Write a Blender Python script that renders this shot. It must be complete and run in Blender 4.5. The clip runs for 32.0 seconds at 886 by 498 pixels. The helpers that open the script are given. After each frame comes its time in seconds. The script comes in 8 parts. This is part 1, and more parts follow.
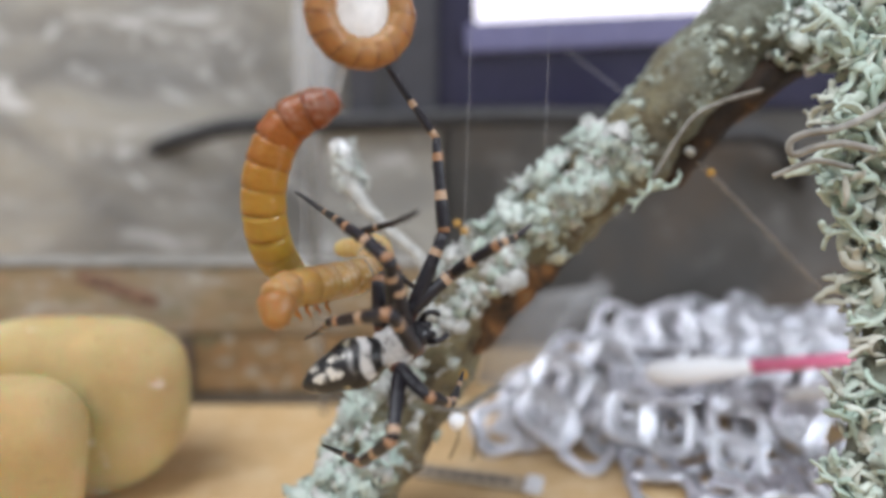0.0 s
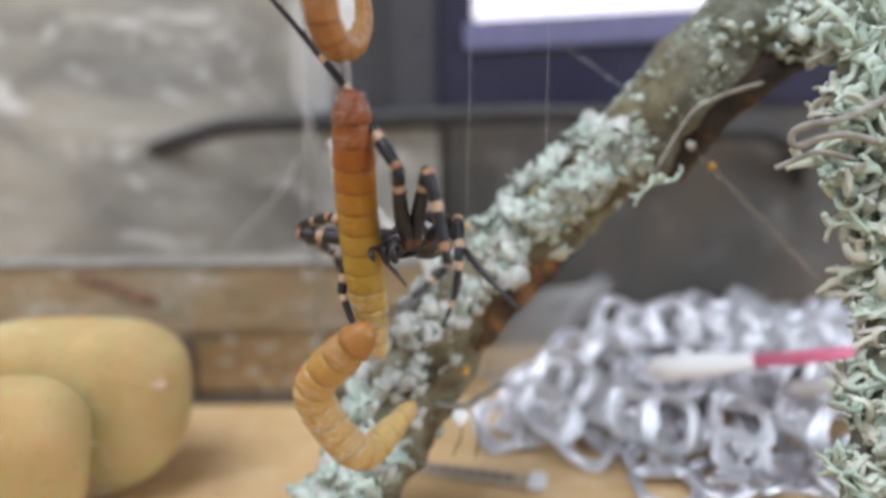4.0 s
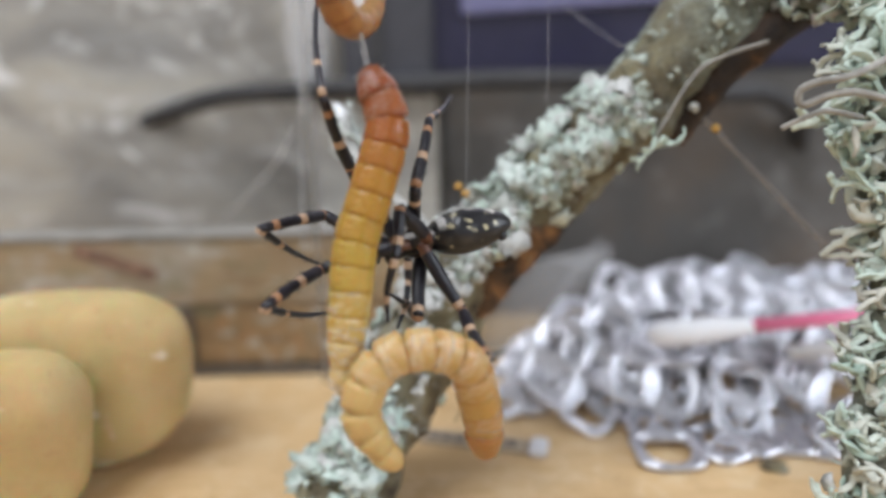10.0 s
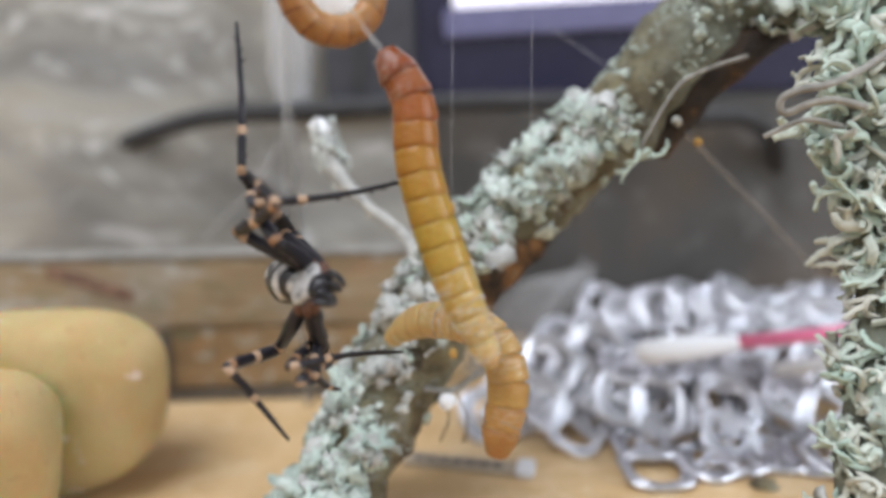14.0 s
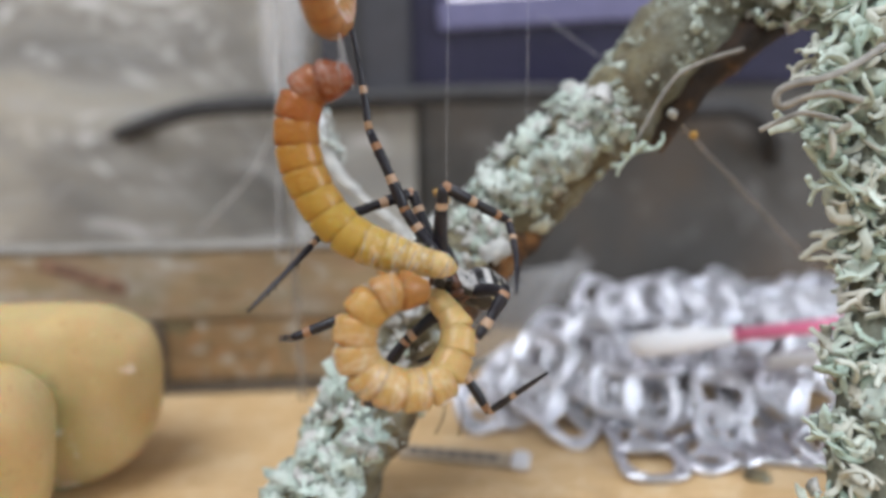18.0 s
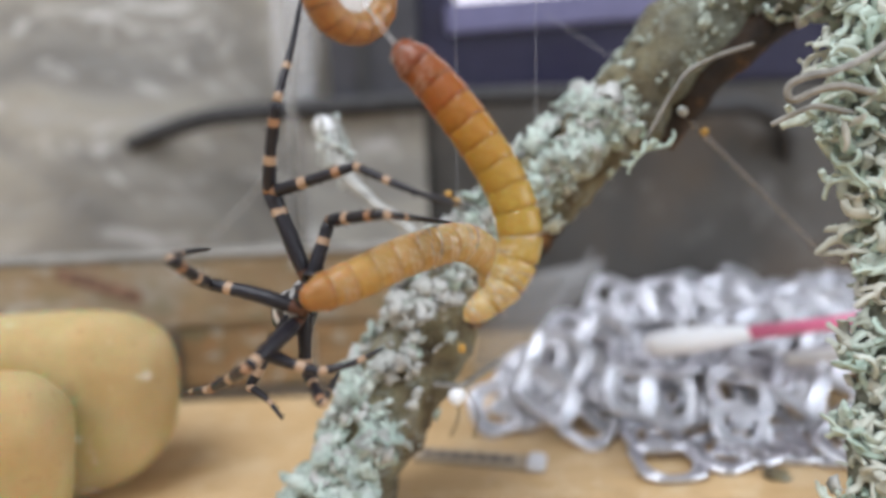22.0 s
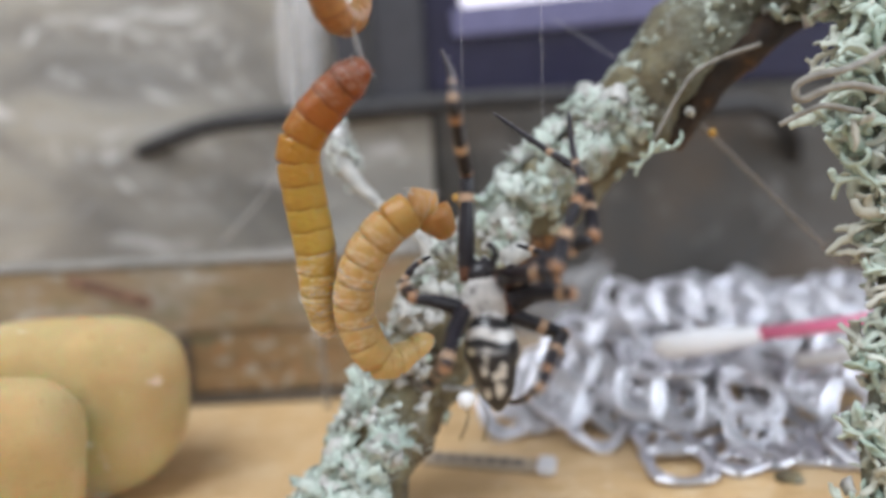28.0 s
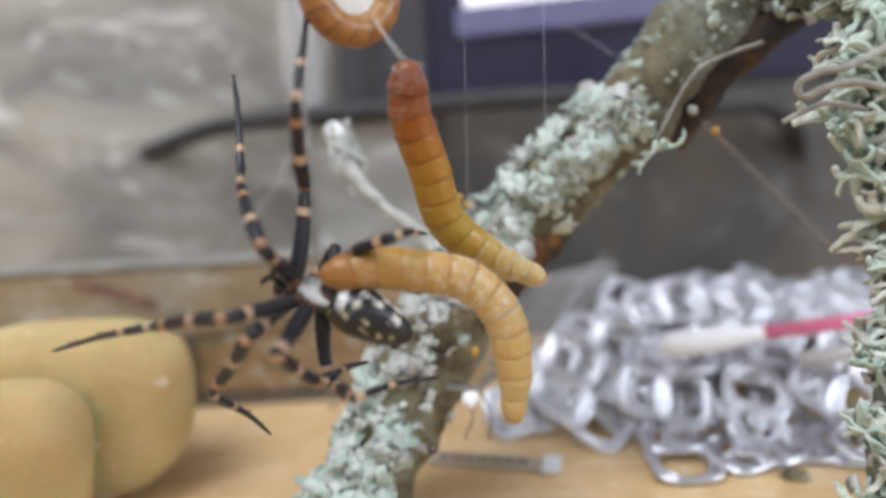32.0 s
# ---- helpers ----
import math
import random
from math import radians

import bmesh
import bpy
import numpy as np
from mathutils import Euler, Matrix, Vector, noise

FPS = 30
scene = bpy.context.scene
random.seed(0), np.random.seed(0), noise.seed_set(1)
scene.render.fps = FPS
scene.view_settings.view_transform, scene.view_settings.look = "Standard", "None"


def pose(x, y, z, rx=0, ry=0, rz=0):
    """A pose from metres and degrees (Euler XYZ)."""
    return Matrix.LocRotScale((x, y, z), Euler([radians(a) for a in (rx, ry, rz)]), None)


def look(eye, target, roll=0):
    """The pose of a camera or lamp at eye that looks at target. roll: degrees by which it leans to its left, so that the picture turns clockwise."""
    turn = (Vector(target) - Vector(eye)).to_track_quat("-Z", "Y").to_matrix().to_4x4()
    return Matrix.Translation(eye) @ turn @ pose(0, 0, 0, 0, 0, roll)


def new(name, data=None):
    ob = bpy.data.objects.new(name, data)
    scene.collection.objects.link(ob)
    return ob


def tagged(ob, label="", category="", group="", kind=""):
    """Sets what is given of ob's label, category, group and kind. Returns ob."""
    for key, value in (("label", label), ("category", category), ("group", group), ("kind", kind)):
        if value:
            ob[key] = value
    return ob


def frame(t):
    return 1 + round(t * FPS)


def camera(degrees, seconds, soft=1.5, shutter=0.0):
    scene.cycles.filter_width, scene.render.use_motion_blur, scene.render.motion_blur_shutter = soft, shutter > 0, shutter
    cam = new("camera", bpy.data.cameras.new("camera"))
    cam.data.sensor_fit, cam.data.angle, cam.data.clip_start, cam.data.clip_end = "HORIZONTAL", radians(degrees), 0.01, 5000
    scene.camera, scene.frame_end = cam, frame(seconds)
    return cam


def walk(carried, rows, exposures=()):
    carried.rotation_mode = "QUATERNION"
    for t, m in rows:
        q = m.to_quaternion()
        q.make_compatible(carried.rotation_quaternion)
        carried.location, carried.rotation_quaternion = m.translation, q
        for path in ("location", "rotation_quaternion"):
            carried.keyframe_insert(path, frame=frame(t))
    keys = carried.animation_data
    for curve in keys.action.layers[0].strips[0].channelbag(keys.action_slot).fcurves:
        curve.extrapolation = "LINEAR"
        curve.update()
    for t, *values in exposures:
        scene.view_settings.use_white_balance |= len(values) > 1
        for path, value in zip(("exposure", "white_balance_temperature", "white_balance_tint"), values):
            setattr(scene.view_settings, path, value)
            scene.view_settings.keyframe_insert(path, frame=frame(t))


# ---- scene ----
cam = camera(70.6, 32.0, soft=3.3, shutter=0.9)
cam.data.dof.use_dof = True
cam.data.dof.focus_distance, cam.data.dof.aperture_fstop = 0.104, 5.6
MM = 0.001
# seconds; eye in millimetres; yaw, pitch, roll in degrees
PATH = [
    (0, 0.01, -0.00, 87.01, -0.02, -9.99, -0.01),
    (0.5, -0.03, 0.14, 87.00, -0.06, -10.09, 0.10),
    (1, -0.17, 0.15, 86.90, 0.01, -10.02, 0.21),
    (1.5, -0.35, 0.08, 86.74, 0.02, -10.11, 0.36),
    (2, -0.51, 0.04, 86.47, -0.08, -9.99, 0.31),
    (2.5, -0.52, 0.01, 86.24, -0.11, -9.78, 0.29),
    (3, -0.52, -0.01, 86.19, -0.24, -9.89, 0.39),
    (3.5, -0.57, 0.09, 86.10, -0.20, -9.91, 0.42),
    (5.5, -0.55, 0.24, 85.95, -0.38, -10.31, 0.65),
    (6, -0.52, 0.35, 85.88, 0.14, -10.79, 1.01),
    (6.5, -0.71, 0.39, 85.65, -0.01, -11.20, 0.87),
    (7, -0.85, 0.34, 85.37, 0.06, -10.82, 0.76),
    (7.5, -0.77, 0.33, 85.47, 1.34, -11.03, 0.94),
    (8, -0.80, 0.56, 85.50, 0.33, -10.89, 1.21),
    (8.5, -0.95, 0.86, 85.24, -0.10, -11.27, 0.97),
    (9, -0.96, 1.04, 85.08, -0.36, -11.94, 1.03),
    (9.5, -0.86, 1.17, 85.05, -0.40, -12.35, 1.06),
    (10, -0.88, 1.41, 84.88, -0.48, -12.53, 1.14),
    (10.5, -1.03, 1.73, 84.67, -1.06, -12.56, 0.82),
    (11, -0.99, 2.10, 84.67, -1.93, -13.07, 0.34),
    (11.5, -0.85, 2.17, 84.28, -2.07, -12.58, 0.24),
    (12, -0.91, 1.99, 82.98, -1.47, -11.29, 1.16),
    (12.5, -1.18, 2.11, 81.52, -1.53, -9.49, 1.54),
    (13, -1.49, 2.35, 80.91, -2.12, -9.13, 0.74),
    (13.5, -1.60, 2.39, 80.92, -2.47, -9.60, 0.71),
    (14, -1.38, 2.49, 81.06, -2.10, -9.75, 1.00),
    (14.5, -1.27, 2.85, 81.29, -2.08, -10.16, 0.98),
    (16.5, -1.39, 3.13, 81.39, -2.62, -10.86, 0.91),
    (17, -1.37, 3.04, 81.29, -2.35, -10.84, 0.87),
    (17.5, -1.45, 2.90, 81.22, -2.75, -10.68, 0.71),
    (18, -1.49, 2.87, 81.25, -2.58, -10.48, 0.92),
    (18.5, -1.35, 2.81, 81.28, -2.43, -10.52, 1.14),
    (19, -1.40, 2.71, 81.16, -2.18, -10.24, 1.37),
    (19.5, -1.54, 2.67, 81.00, -2.10, -10.16, 1.68),
    (20, -1.49, 2.61, 80.86, -2.01, -10.10, 1.61),
    (20.5, -1.40, 2.70, 80.88, -1.99, -10.15, 1.47),
    (21, -1.42, 2.83, 80.97, -2.05, -10.25, 1.47),
    (21.5, -1.48, 2.77, 80.87, -2.11, -10.13, 1.60),
    (22, -1.50, 2.61, 80.73, -1.70, -10.04, 2.13),
    (22.5, -1.38, 2.44, 80.72, -1.51, -9.91, 2.26),
    (23, -1.22, 2.38, 80.72, -1.28, -10.09, 2.43),
    (23.5, -1.26, 2.38, 80.62, -1.43, -9.89, 2.38),
    (24, -1.40, 2.43, 80.59, -1.39, -9.94, 2.45),
    (24.5, -1.45, 2.66, 80.75, -1.36, -10.11, 2.43),
    (25, -1.41, 2.88, 80.91, -1.45, -10.39, 2.34),
    (25.5, -1.41, 2.82, 80.91, -1.52, -10.06, 2.39),
    (27.5, -1.48, 2.62, 80.82, -1.03, -9.74, 2.79),
    (28, -1.62, 2.48, 80.70, -1.12, -9.68, 2.74),
    (28.5, -1.68, 2.37, 80.61, -1.15, -9.72, 2.83),
    (29, -1.59, 2.22, 80.54, -1.05, -9.73, 2.71),
    (29.5, -1.59, 2.08, 80.46, -0.84, -9.41, 2.86),
    (30, -1.74, 2.17, 80.44, -1.01, -9.59, 3.05),
    (30.5, -1.83, 2.30, 80.50, -0.86, -9.57, 2.96),
    (31, -1.92, 2.18, 80.53, -0.92, -9.62, 2.95),
    (31.5, -1.86, 2.07, 80.55, -0.95, -9.52, 3.13),
    (32, -1.47, 2.12, 80.60, -0.78, -9.62, 3.14),
]
walk(cam, [(t, pose(x * MM, y * MM, z * MM, 90 + pitch, roll, yaw)) for t, x, y, z, yaw, pitch, roll in PATH])

# ---- light ----
world = bpy.data.worlds.new("room_light")
scene.world = world
world.use_nodes = True
sky = world.node_tree.nodes.new("ShaderNodeTexSky")
sky.sky_type, sky.sun_disc, sky.sun_elevation, sky.sun_rotation = "NISHITA", False, radians(40), radians(200)
world.node_tree.links.new(sky.outputs[0], world.node_tree.nodes["Background"].inputs[0])
world.node_tree.nodes["Background"].inputs[1].default_value = 0.1
scene.view_settings.exposure = 0.0


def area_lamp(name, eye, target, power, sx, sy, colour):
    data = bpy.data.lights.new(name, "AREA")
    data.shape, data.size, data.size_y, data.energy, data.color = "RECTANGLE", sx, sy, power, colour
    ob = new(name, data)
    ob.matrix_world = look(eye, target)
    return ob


# wide unseen panel under the ceiling; added fill light in a made-up east opening
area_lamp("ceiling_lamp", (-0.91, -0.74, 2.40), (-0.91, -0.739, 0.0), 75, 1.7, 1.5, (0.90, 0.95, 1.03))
area_lamp("added_fill", (1.97, -0.90, 1.05), (0.0, -0.899, 1.049), 40, 1.30, 1.10, (0.85, 0.93, 1.03))


# ---- materials ----
class Nodes:
    """A short way to write a node material."""

    def __init__(self, name, rough=0.5, metal=0.0):
        self.mat = bpy.data.materials.new(name)
        self.mat.use_nodes = True
        self.tree = self.mat.node_tree
        self.bsdf = self.tree.nodes["Principled BSDF"]
        self.bsdf.inputs["Roughness"].default_value = rough
        self.bsdf.inputs["Metallic"].default_value = metal
        self.coord = self.tree.nodes.new("ShaderNodeTexCoord")

    def node(self, kind, **values):
        n = self.tree.nodes.new(kind)
        for key, value in values.items():
            n.inputs[key.replace("_", " ")].default_value = value
        return n

    def link(self, a, b):
        self.tree.links.new(a, b)

    def mapped(self, source, sx, sy, sz):
        m = self.node("ShaderNodeMapping")
        m.inputs["Scale"].default_value = (sx, sy, sz)
        self.link(self.coord.outputs[source], m.inputs["Vector"])
        return m.outputs["Vector"]

    def noise(self, scale, detail=4, rough=0.55, vector=None, distortion=0.0):
        n = self.node("ShaderNodeTexNoise", Scale=scale, Detail=detail, Roughness=rough, Distortion=distortion)
        self.link(vector or self.coord.outputs["Object"], n.inputs["Vector"])
        return n.outputs["Fac"]

    def ramp(self, fac, stops, constant=False):
        n = self.tree.nodes.new("ShaderNodeValToRGB")
        if constant:
            n.color_ramp.interpolation = "CONSTANT"
        el = n.color_ramp.elements
        while len(el) < len(stops):
            el.new(0.5)
        for e, (at, colour) in zip(el, stops):
            e.position, e.color = at, (*colour, 1)
        self.link(fac, n.inputs["Fac"])
        return n.outputs["Color"]

    def mix(self, fac, a, b, mode="MIX"):
        n = self.tree.nodes.new("ShaderNodeMix")
        n.data_type, n.blend_type = "RGBA", mode
        for sock, value in ((n.inputs[0], fac), (n.inputs[6], a), (n.inputs[7], b)):
            if isinstance(value, (int, float)):
                sock.default_value = value
            elif isinstance(value, tuple):
                sock.default_value = (*value, 1)
            else:
                self.link(value, sock)
        return n.outputs[2]

    def split(self, source="Object"):
        n = self.tree.nodes.new("ShaderNodeSeparateXYZ")
        self.link(self.coord.outputs[source], n.inputs[0])
        return n.outputs

    def scaled(self, value, low, high, to_low=0.0, to_high=1.0):
        n = self.node("ShaderNodeMapRange", From_Min=low, From_Max=high, To_Min=to_low, To_Max=to_high)
        self.link(value, n.inputs["Value"])
        return n.outputs[0]

    def base(self, colour):
        if isinstance(colour, tuple):
            self.bsdf.inputs["Base Color"].default_value = (*colour, 1)
        else:
            self.link(colour, self.bsdf.inputs["Base Color"])
        return self

    def bump(self, height, strength=0.4, distance=0.0004):
        b = self.node("ShaderNodeBump", Strength=strength, Distance=distance)
        self.link(height, b.inputs["Height"])
        self.link(b.outputs[0], self.bsdf.inputs["Normal"])
        return self

    def set(self, **values):
        for key, value in values.items():
            self.bsdf.inputs[key.replace("_", " ")].default_value = value
        return self


def m_table():
    n = Nodes("pine_table", 0.45)
    grain = n.noise(60, 6, 0.6, n.mapped("Object", 0.6, 6, 6), 0.6)
    blot = n.noise(14, 3)
    c = n.mix(n.scaled(grain, 0.3, 0.7), (0.51, 0.33, 0.152), (0.64, 0.435, 0.225))
    c = n.mix(n.scaled(n.noise(130, 4, 0.65), 0.48, 0.68, 0, 0.55), c, (0.72, 0.58, 0.38))
    c = n.mix(n.scaled(n.noise(85, 4, 0.65), 0.52, 0.68, 0, 0.5), c, (0.38, 0.23, 0.095))
    c = n.mix(n.scaled(blot, 0.35, 0.75, 0, 0.45), c, (0.65, 0.475, 0.285))
    return n.base(c).bump(grain, 0.15, 0.0002).mat


def m_plank():
    n = Nodes("old_plank", 0.55)
    grain = n.noise(45, 6, 0.65, n.mapped("Object", 1, 8, 9), 1.2)
    blot = n.noise(28, 4)
    c = n.mix(n.scaled(grain, 0.3, 0.72), (0.16, 0.095, 0.045), (0.40, 0.27, 0.14))
    c = n.mix(n.scaled(blot, 0.52, 0.75, 0, 0.7), c, (0.42, 0.33, 0.22))
    c = n.mix(n.scaled(n.noise(140, 4, 0.6), 0.50, 0.62, 0, 0.7), c, (0.34, 0.19, 0.085))
    c = n.mix(n.scaled(n.noise(170, 4, 0.6), 0.54, 0.66, 0, 0.75), c, (0.45, 0.43, 0.37))
    c = n.mix(n.scaled(n.noise(110, 3, 0.6, distortion=0.5), 0.56, 0.66, 0, 0.6), c, (0.13, 0.13, 0.075))
    return n.base(c).bump(grain, 0.5, 0.0006).mat


def m_pale_plank():
    """A greyed, pale board with washed-out stains."""
    n = Nodes("greyed_plank", 0.6)
    grain = n.noise(30, 4, 0.6, n.mapped("Object", 1, 4, 5), 1.0)
    c = n.mix(n.scaled(grain, 0.3, 0.72), (0.235, 0.155, 0.085), (0.38, 0.28, 0.165))
    c = n.mix(n.scaled(n.noise(35, 3), 0.48, 0.72, 0, 0.75), c, (0.38, 0.36, 0.32))
    c = n.mix(n.scaled(n.noise(22, 2), 0.56, 0.70, 0, 0.6), c, (0.36, 0.16, 0.085))
    c = n.mix(n.scaled(n.noise(120, 4, 0.6, n.mapped("Object", 0.6, 1, 1.5)), 0.52, 0.64, 0, 0.65), c, (0.22, 0.19, 0.11))
    c = n.mix(n.scaled(n.noise(150, 4, 0.6, n.mapped("Object", 0.5, 1, 1.5)), 0.55, 0.66, 0, 0.7), c, (0.50, 0.48, 0.44))
    return n.base(c).bump(grain, 0.4, 0.0006).mat


def m_bark():
    n = Nodes("bark", 0.85)
    big, fine = n.noise(150, 6, 0.65), n.noise(600, 6, 0.7)
    c = n.ramp(big, [(0.34, (0.055, 0.040, 0.028)), (0.45, (0.23, 0.185, 0.11)), (0.55, (0.36, 0.32, 0.19)), (0.68, (0.44, 0.42, 0.33))])
    c = n.mix(n.scaled(n.noise(38, 3), 0.56, 0.68, 0, 0.8), c, (0.30, 0.15, 0.055))
    c = n.mix(n.scaled(fine, 0.46, 0.66, 0, 0.65), c, (0.055, 0.043, 0.030))
    c = n.mix(n.scaled(n.noise(330, 4, 0.6), 0.55, 0.66, 0, 0.7), c, (0.46, 0.47, 0.41))
    grey = n.mix(n.scaled(n.noise(210, 5, 0.65), 0.38, 0.62), (0.15, 0.155, 0.12), (0.36, 0.395, 0.33))
    c = n.mix(n.scaled(n.split()[0], 0.043, 0.054, 0, 0.8), c, grey)
    return n.base(c).bump(fine, 1.0, 0.0022).mat


def m_brown_bark():
    n = Nodes("brown_bark", 0.8)
    big, fine = n.noise(110, 5, 0.6), n.noise(500, 5, 0.7)
    # darkest tones put the fork's shaded hollow into the bark colour
    c = n.ramp(big, [(0.40, (0.016, 0.010, 0.007)), (0.56, (0.055, 0.030, 0.016)), (0.68, (0.24, 0.115, 0.045))])
    return n.base(n.mix(n.scaled(fine, 0.45, 0.7, 0, 0.5), c, (0.04, 0.026, 0.018))).bump(fine, 1.0, 0.0018).mat


def m_orange_bark():
    n = Nodes("orange_bark", 0.8)
    big, fine = n.noise(190, 5, 0.6, n.mapped("Object", 1, 1, 0.6)), n.noise(650, 5, 0.7)
    c = n.ramp(big, [(0.36, (0.030, 0.020, 0.013)), (0.47, (0.13, 0.065, 0.028)), (0.58, (0.36, 0.17, 0.060)), (0.70, (0.30, 0.25, 0.15))])
    return n.base(n.mix(n.scaled(fine, 0.48, 0.7, 0, 0.6), c, (0.04, 0.028, 0.02))).bump(fine, 1.0, 0.0018).mat


def m_lichen(name, a, b, c3):
    n = Nodes(name, 0.8)
    isle = n.tree.nodes.new("ShaderNodeNewGeometry").outputs["Random Per Island"]
    c = n.ramp(isle, [(0.0, a), (0.45, b), (0.8, c3), (1.0, a)])
    fine = n.noise(900, 3)
    c = n.mix(n.scaled(fine, 0.45, 0.75, 0, 0.35), c, (0.20, 0.22, 0.17))
    return n.base(c).bump(fine, 0.5, 0.0003).mat


def m_frond():
    n = Nodes("lichen_frond", 0.75)
    info = n.tree.nodes.new("ShaderNodeObjectInfo").outputs["Random"]
    c = n.ramp(info, [(0.0, (0.44, 0.55, 0.47)), (0.5, (0.63, 0.70, 0.62)), (0.88, (0.56, 0.54, 0.47)), (1.0, (0.36, 0.48, 0.41))])
    fine = n.noise(800, 4)
    c = n.mix(n.scaled(fine, 0.5, 0.75, 0, 0.5), c, (0.26, 0.26, 0.19))
    return n.base(c).bump(fine, 0.4, 0.0003).mat


def m_aluminium():
    n = Nodes("aluminium", 0.33, 1.0)
    fine = n.noise(1500, 3, 0.6, n.mapped("Object", 1, 5, 1))
    n.base(n.mix(n.scaled(n.noise(220, 3), 0.4, 0.7), (0.70, 0.70, 0.74), (0.56, 0.56, 0.60)))
    return n.bump(fine, 0.12, 0.0002).mat


def m_plain(name, colour, rough=0.5, metal=0.0, vary=0.12, scale=180, bump=0.2):
    n = Nodes(name, rough, metal)
    dark = tuple(v * (1 - vary * 2) for v in colour)
    f = n.noise(scale, 5)
    return n.base(n.mix(n.scaled(f, 0.3, 0.7), dark, colour)).bump(f, bump, 0.0003).mat


def m_wall():
    """Crumpled, cloudy plastic sheet: broad blotches and folds, white glints put into the colour."""
    n = Nodes("cloudy_plastic", 0.38)
    big = n.noise(16, 4, 0.5, n.mapped("Object", 1, 1, 1.7), 0.8)
    fold = n.noise(26, 3, 0.5, n.mapped("Object", 1, 1, 2.6), 1.5)
    c = n.ramp(big, [(0.30, (0.23, 0.22, 0.205)), (0.48, (0.35, 0.33, 0.295)), (0.62, (0.42, 0.39, 0.335)), (0.78, (0.48, 0.475, 0.465))])
    # whitish patches stand in for glints on the crumpled film
    glint = n.noise(19, 5, 0.6, n.mapped("Object", 0.9, 1, 1.7), 2.6)
    c = n.mix(n.scaled(glint, 0.55, 0.70, 0, 0.85), c, (0.74, 0.73, 0.72))
    c = n.mix(n.scaled(n.noise(9, 3), 0.52, 0.70, 0, 0.38), c, (0.20, 0.185, 0.17))
    return n.base(c).bump(fold, 0.35, 0.004).mat


def m_dark_sheet():
    n = Nodes("dark_grey_sheet", 0.5)
    f = n.noise(22, 4)
    c = n.ramp(f, [(0.3, (0.060, 0.056, 0.052)), (0.7, (0.118, 0.111, 0.105))])
    c = n.mix(n.scaled(n.noise(15, 3, 0.5), 0.48, 0.66, 0, 0.8), c, (0.125, 0.085, 0.055))
    c = n.mix(n.scaled(n.noise(60, 4, 0.6), 0.56, 0.70, 0, 0.6), c, (0.20, 0.195, 0.19))
    return n.base(c).bump(n.noise(40, 3), 0.5, 0.003).mat


def m_potato():
    n = Nodes("potato_skin", 0.72)
    f = n.noise(38, 5, 0.6)
    spots = n.noise(300, 3)
    c = n.ramp(f, [(0.3, (0.385, 0.28, 0.118)), (0.5, (0.475, 0.365, 0.175)), (0.7, (0.56, 0.46, 0.255))])
    c = n.mix(n.scaled(spots, 0.60, 0.70, 0, 0.45), c, (0.36, 0.24, 0.10))
    # whitish specks put small highlights into the skin colour
    c = n.mix(n.scaled(n.noise(110, 3, 0.5), 0.64, 0.72, 0, 0.8), c, (0.78, 0.74, 0.66))
    n.set(Subsurface_Weight=1.0, Subsurface_Scale=0.014, Specular_IOR_Level=0.2)
    return n.base(c).bump(spots, 0.15, 0.0003).mat


def m_worm(name, mid, edge, belly, silk=0.0):
    """Ringed skin: a darker hind band on each segment, paler below."""
    n = Nodes(name, 0.36)
    x, y, z = n.split()
    ring = n.ramp(n.scaled(z, -0.0022, 0.0022), [(0.0, mid), (0.74, mid), (0.86, edge), (0.93, edge), (1.0, mid)])
    c = n.mix(n.scaled(y, -0.0008, 0.0028, 0, 0.75), ring, belly)
    blot = n.noise(260, 4)
    c = n.mix(n.scaled(blot, 0.42, 0.75, 0, 0.55), c, edge)
    if silk:
        film = n.noise(330, 5, 0.7, n.mapped("Object", 1, 1, 2.2), 1.0)
        c = n.mix(n.scaled(film, 0.46, 0.64, 0, silk * 0.75), c, (0.80, 0.74, 0.66))
    n.set(Subsurface_Weight=0.30, Subsurface_Scale=0.0025, Specular_IOR_Level=0.28, Coat_Weight=0.30, Coat_Roughness=0.09)
    return n.base(c).bump(n.noise(420, 5, 0.65, n.mapped("Object", 0.8, 0.8, 1.6)), 0.8, 0.0007).mat


def m_leg(name, stops):
    n = Nodes(name, 0.36)
    n.set(Specular_IOR_Level=0.42)
    z = n.split()[2]
    c = n.ramp(n.scaled(z, 0.0, 0.016), stops, constant=True)
    hair = n.noise(1800, 3, 0.6, n.mapped("Object", 1, 1, 0.3))
    c = n.mix(n.scaled(hair, 0.55, 0.8, 0, 0.10), c, (0.28, 0.25, 0.24))
    return n.base(c).bump(hair, 0.4, 0.0002).mat


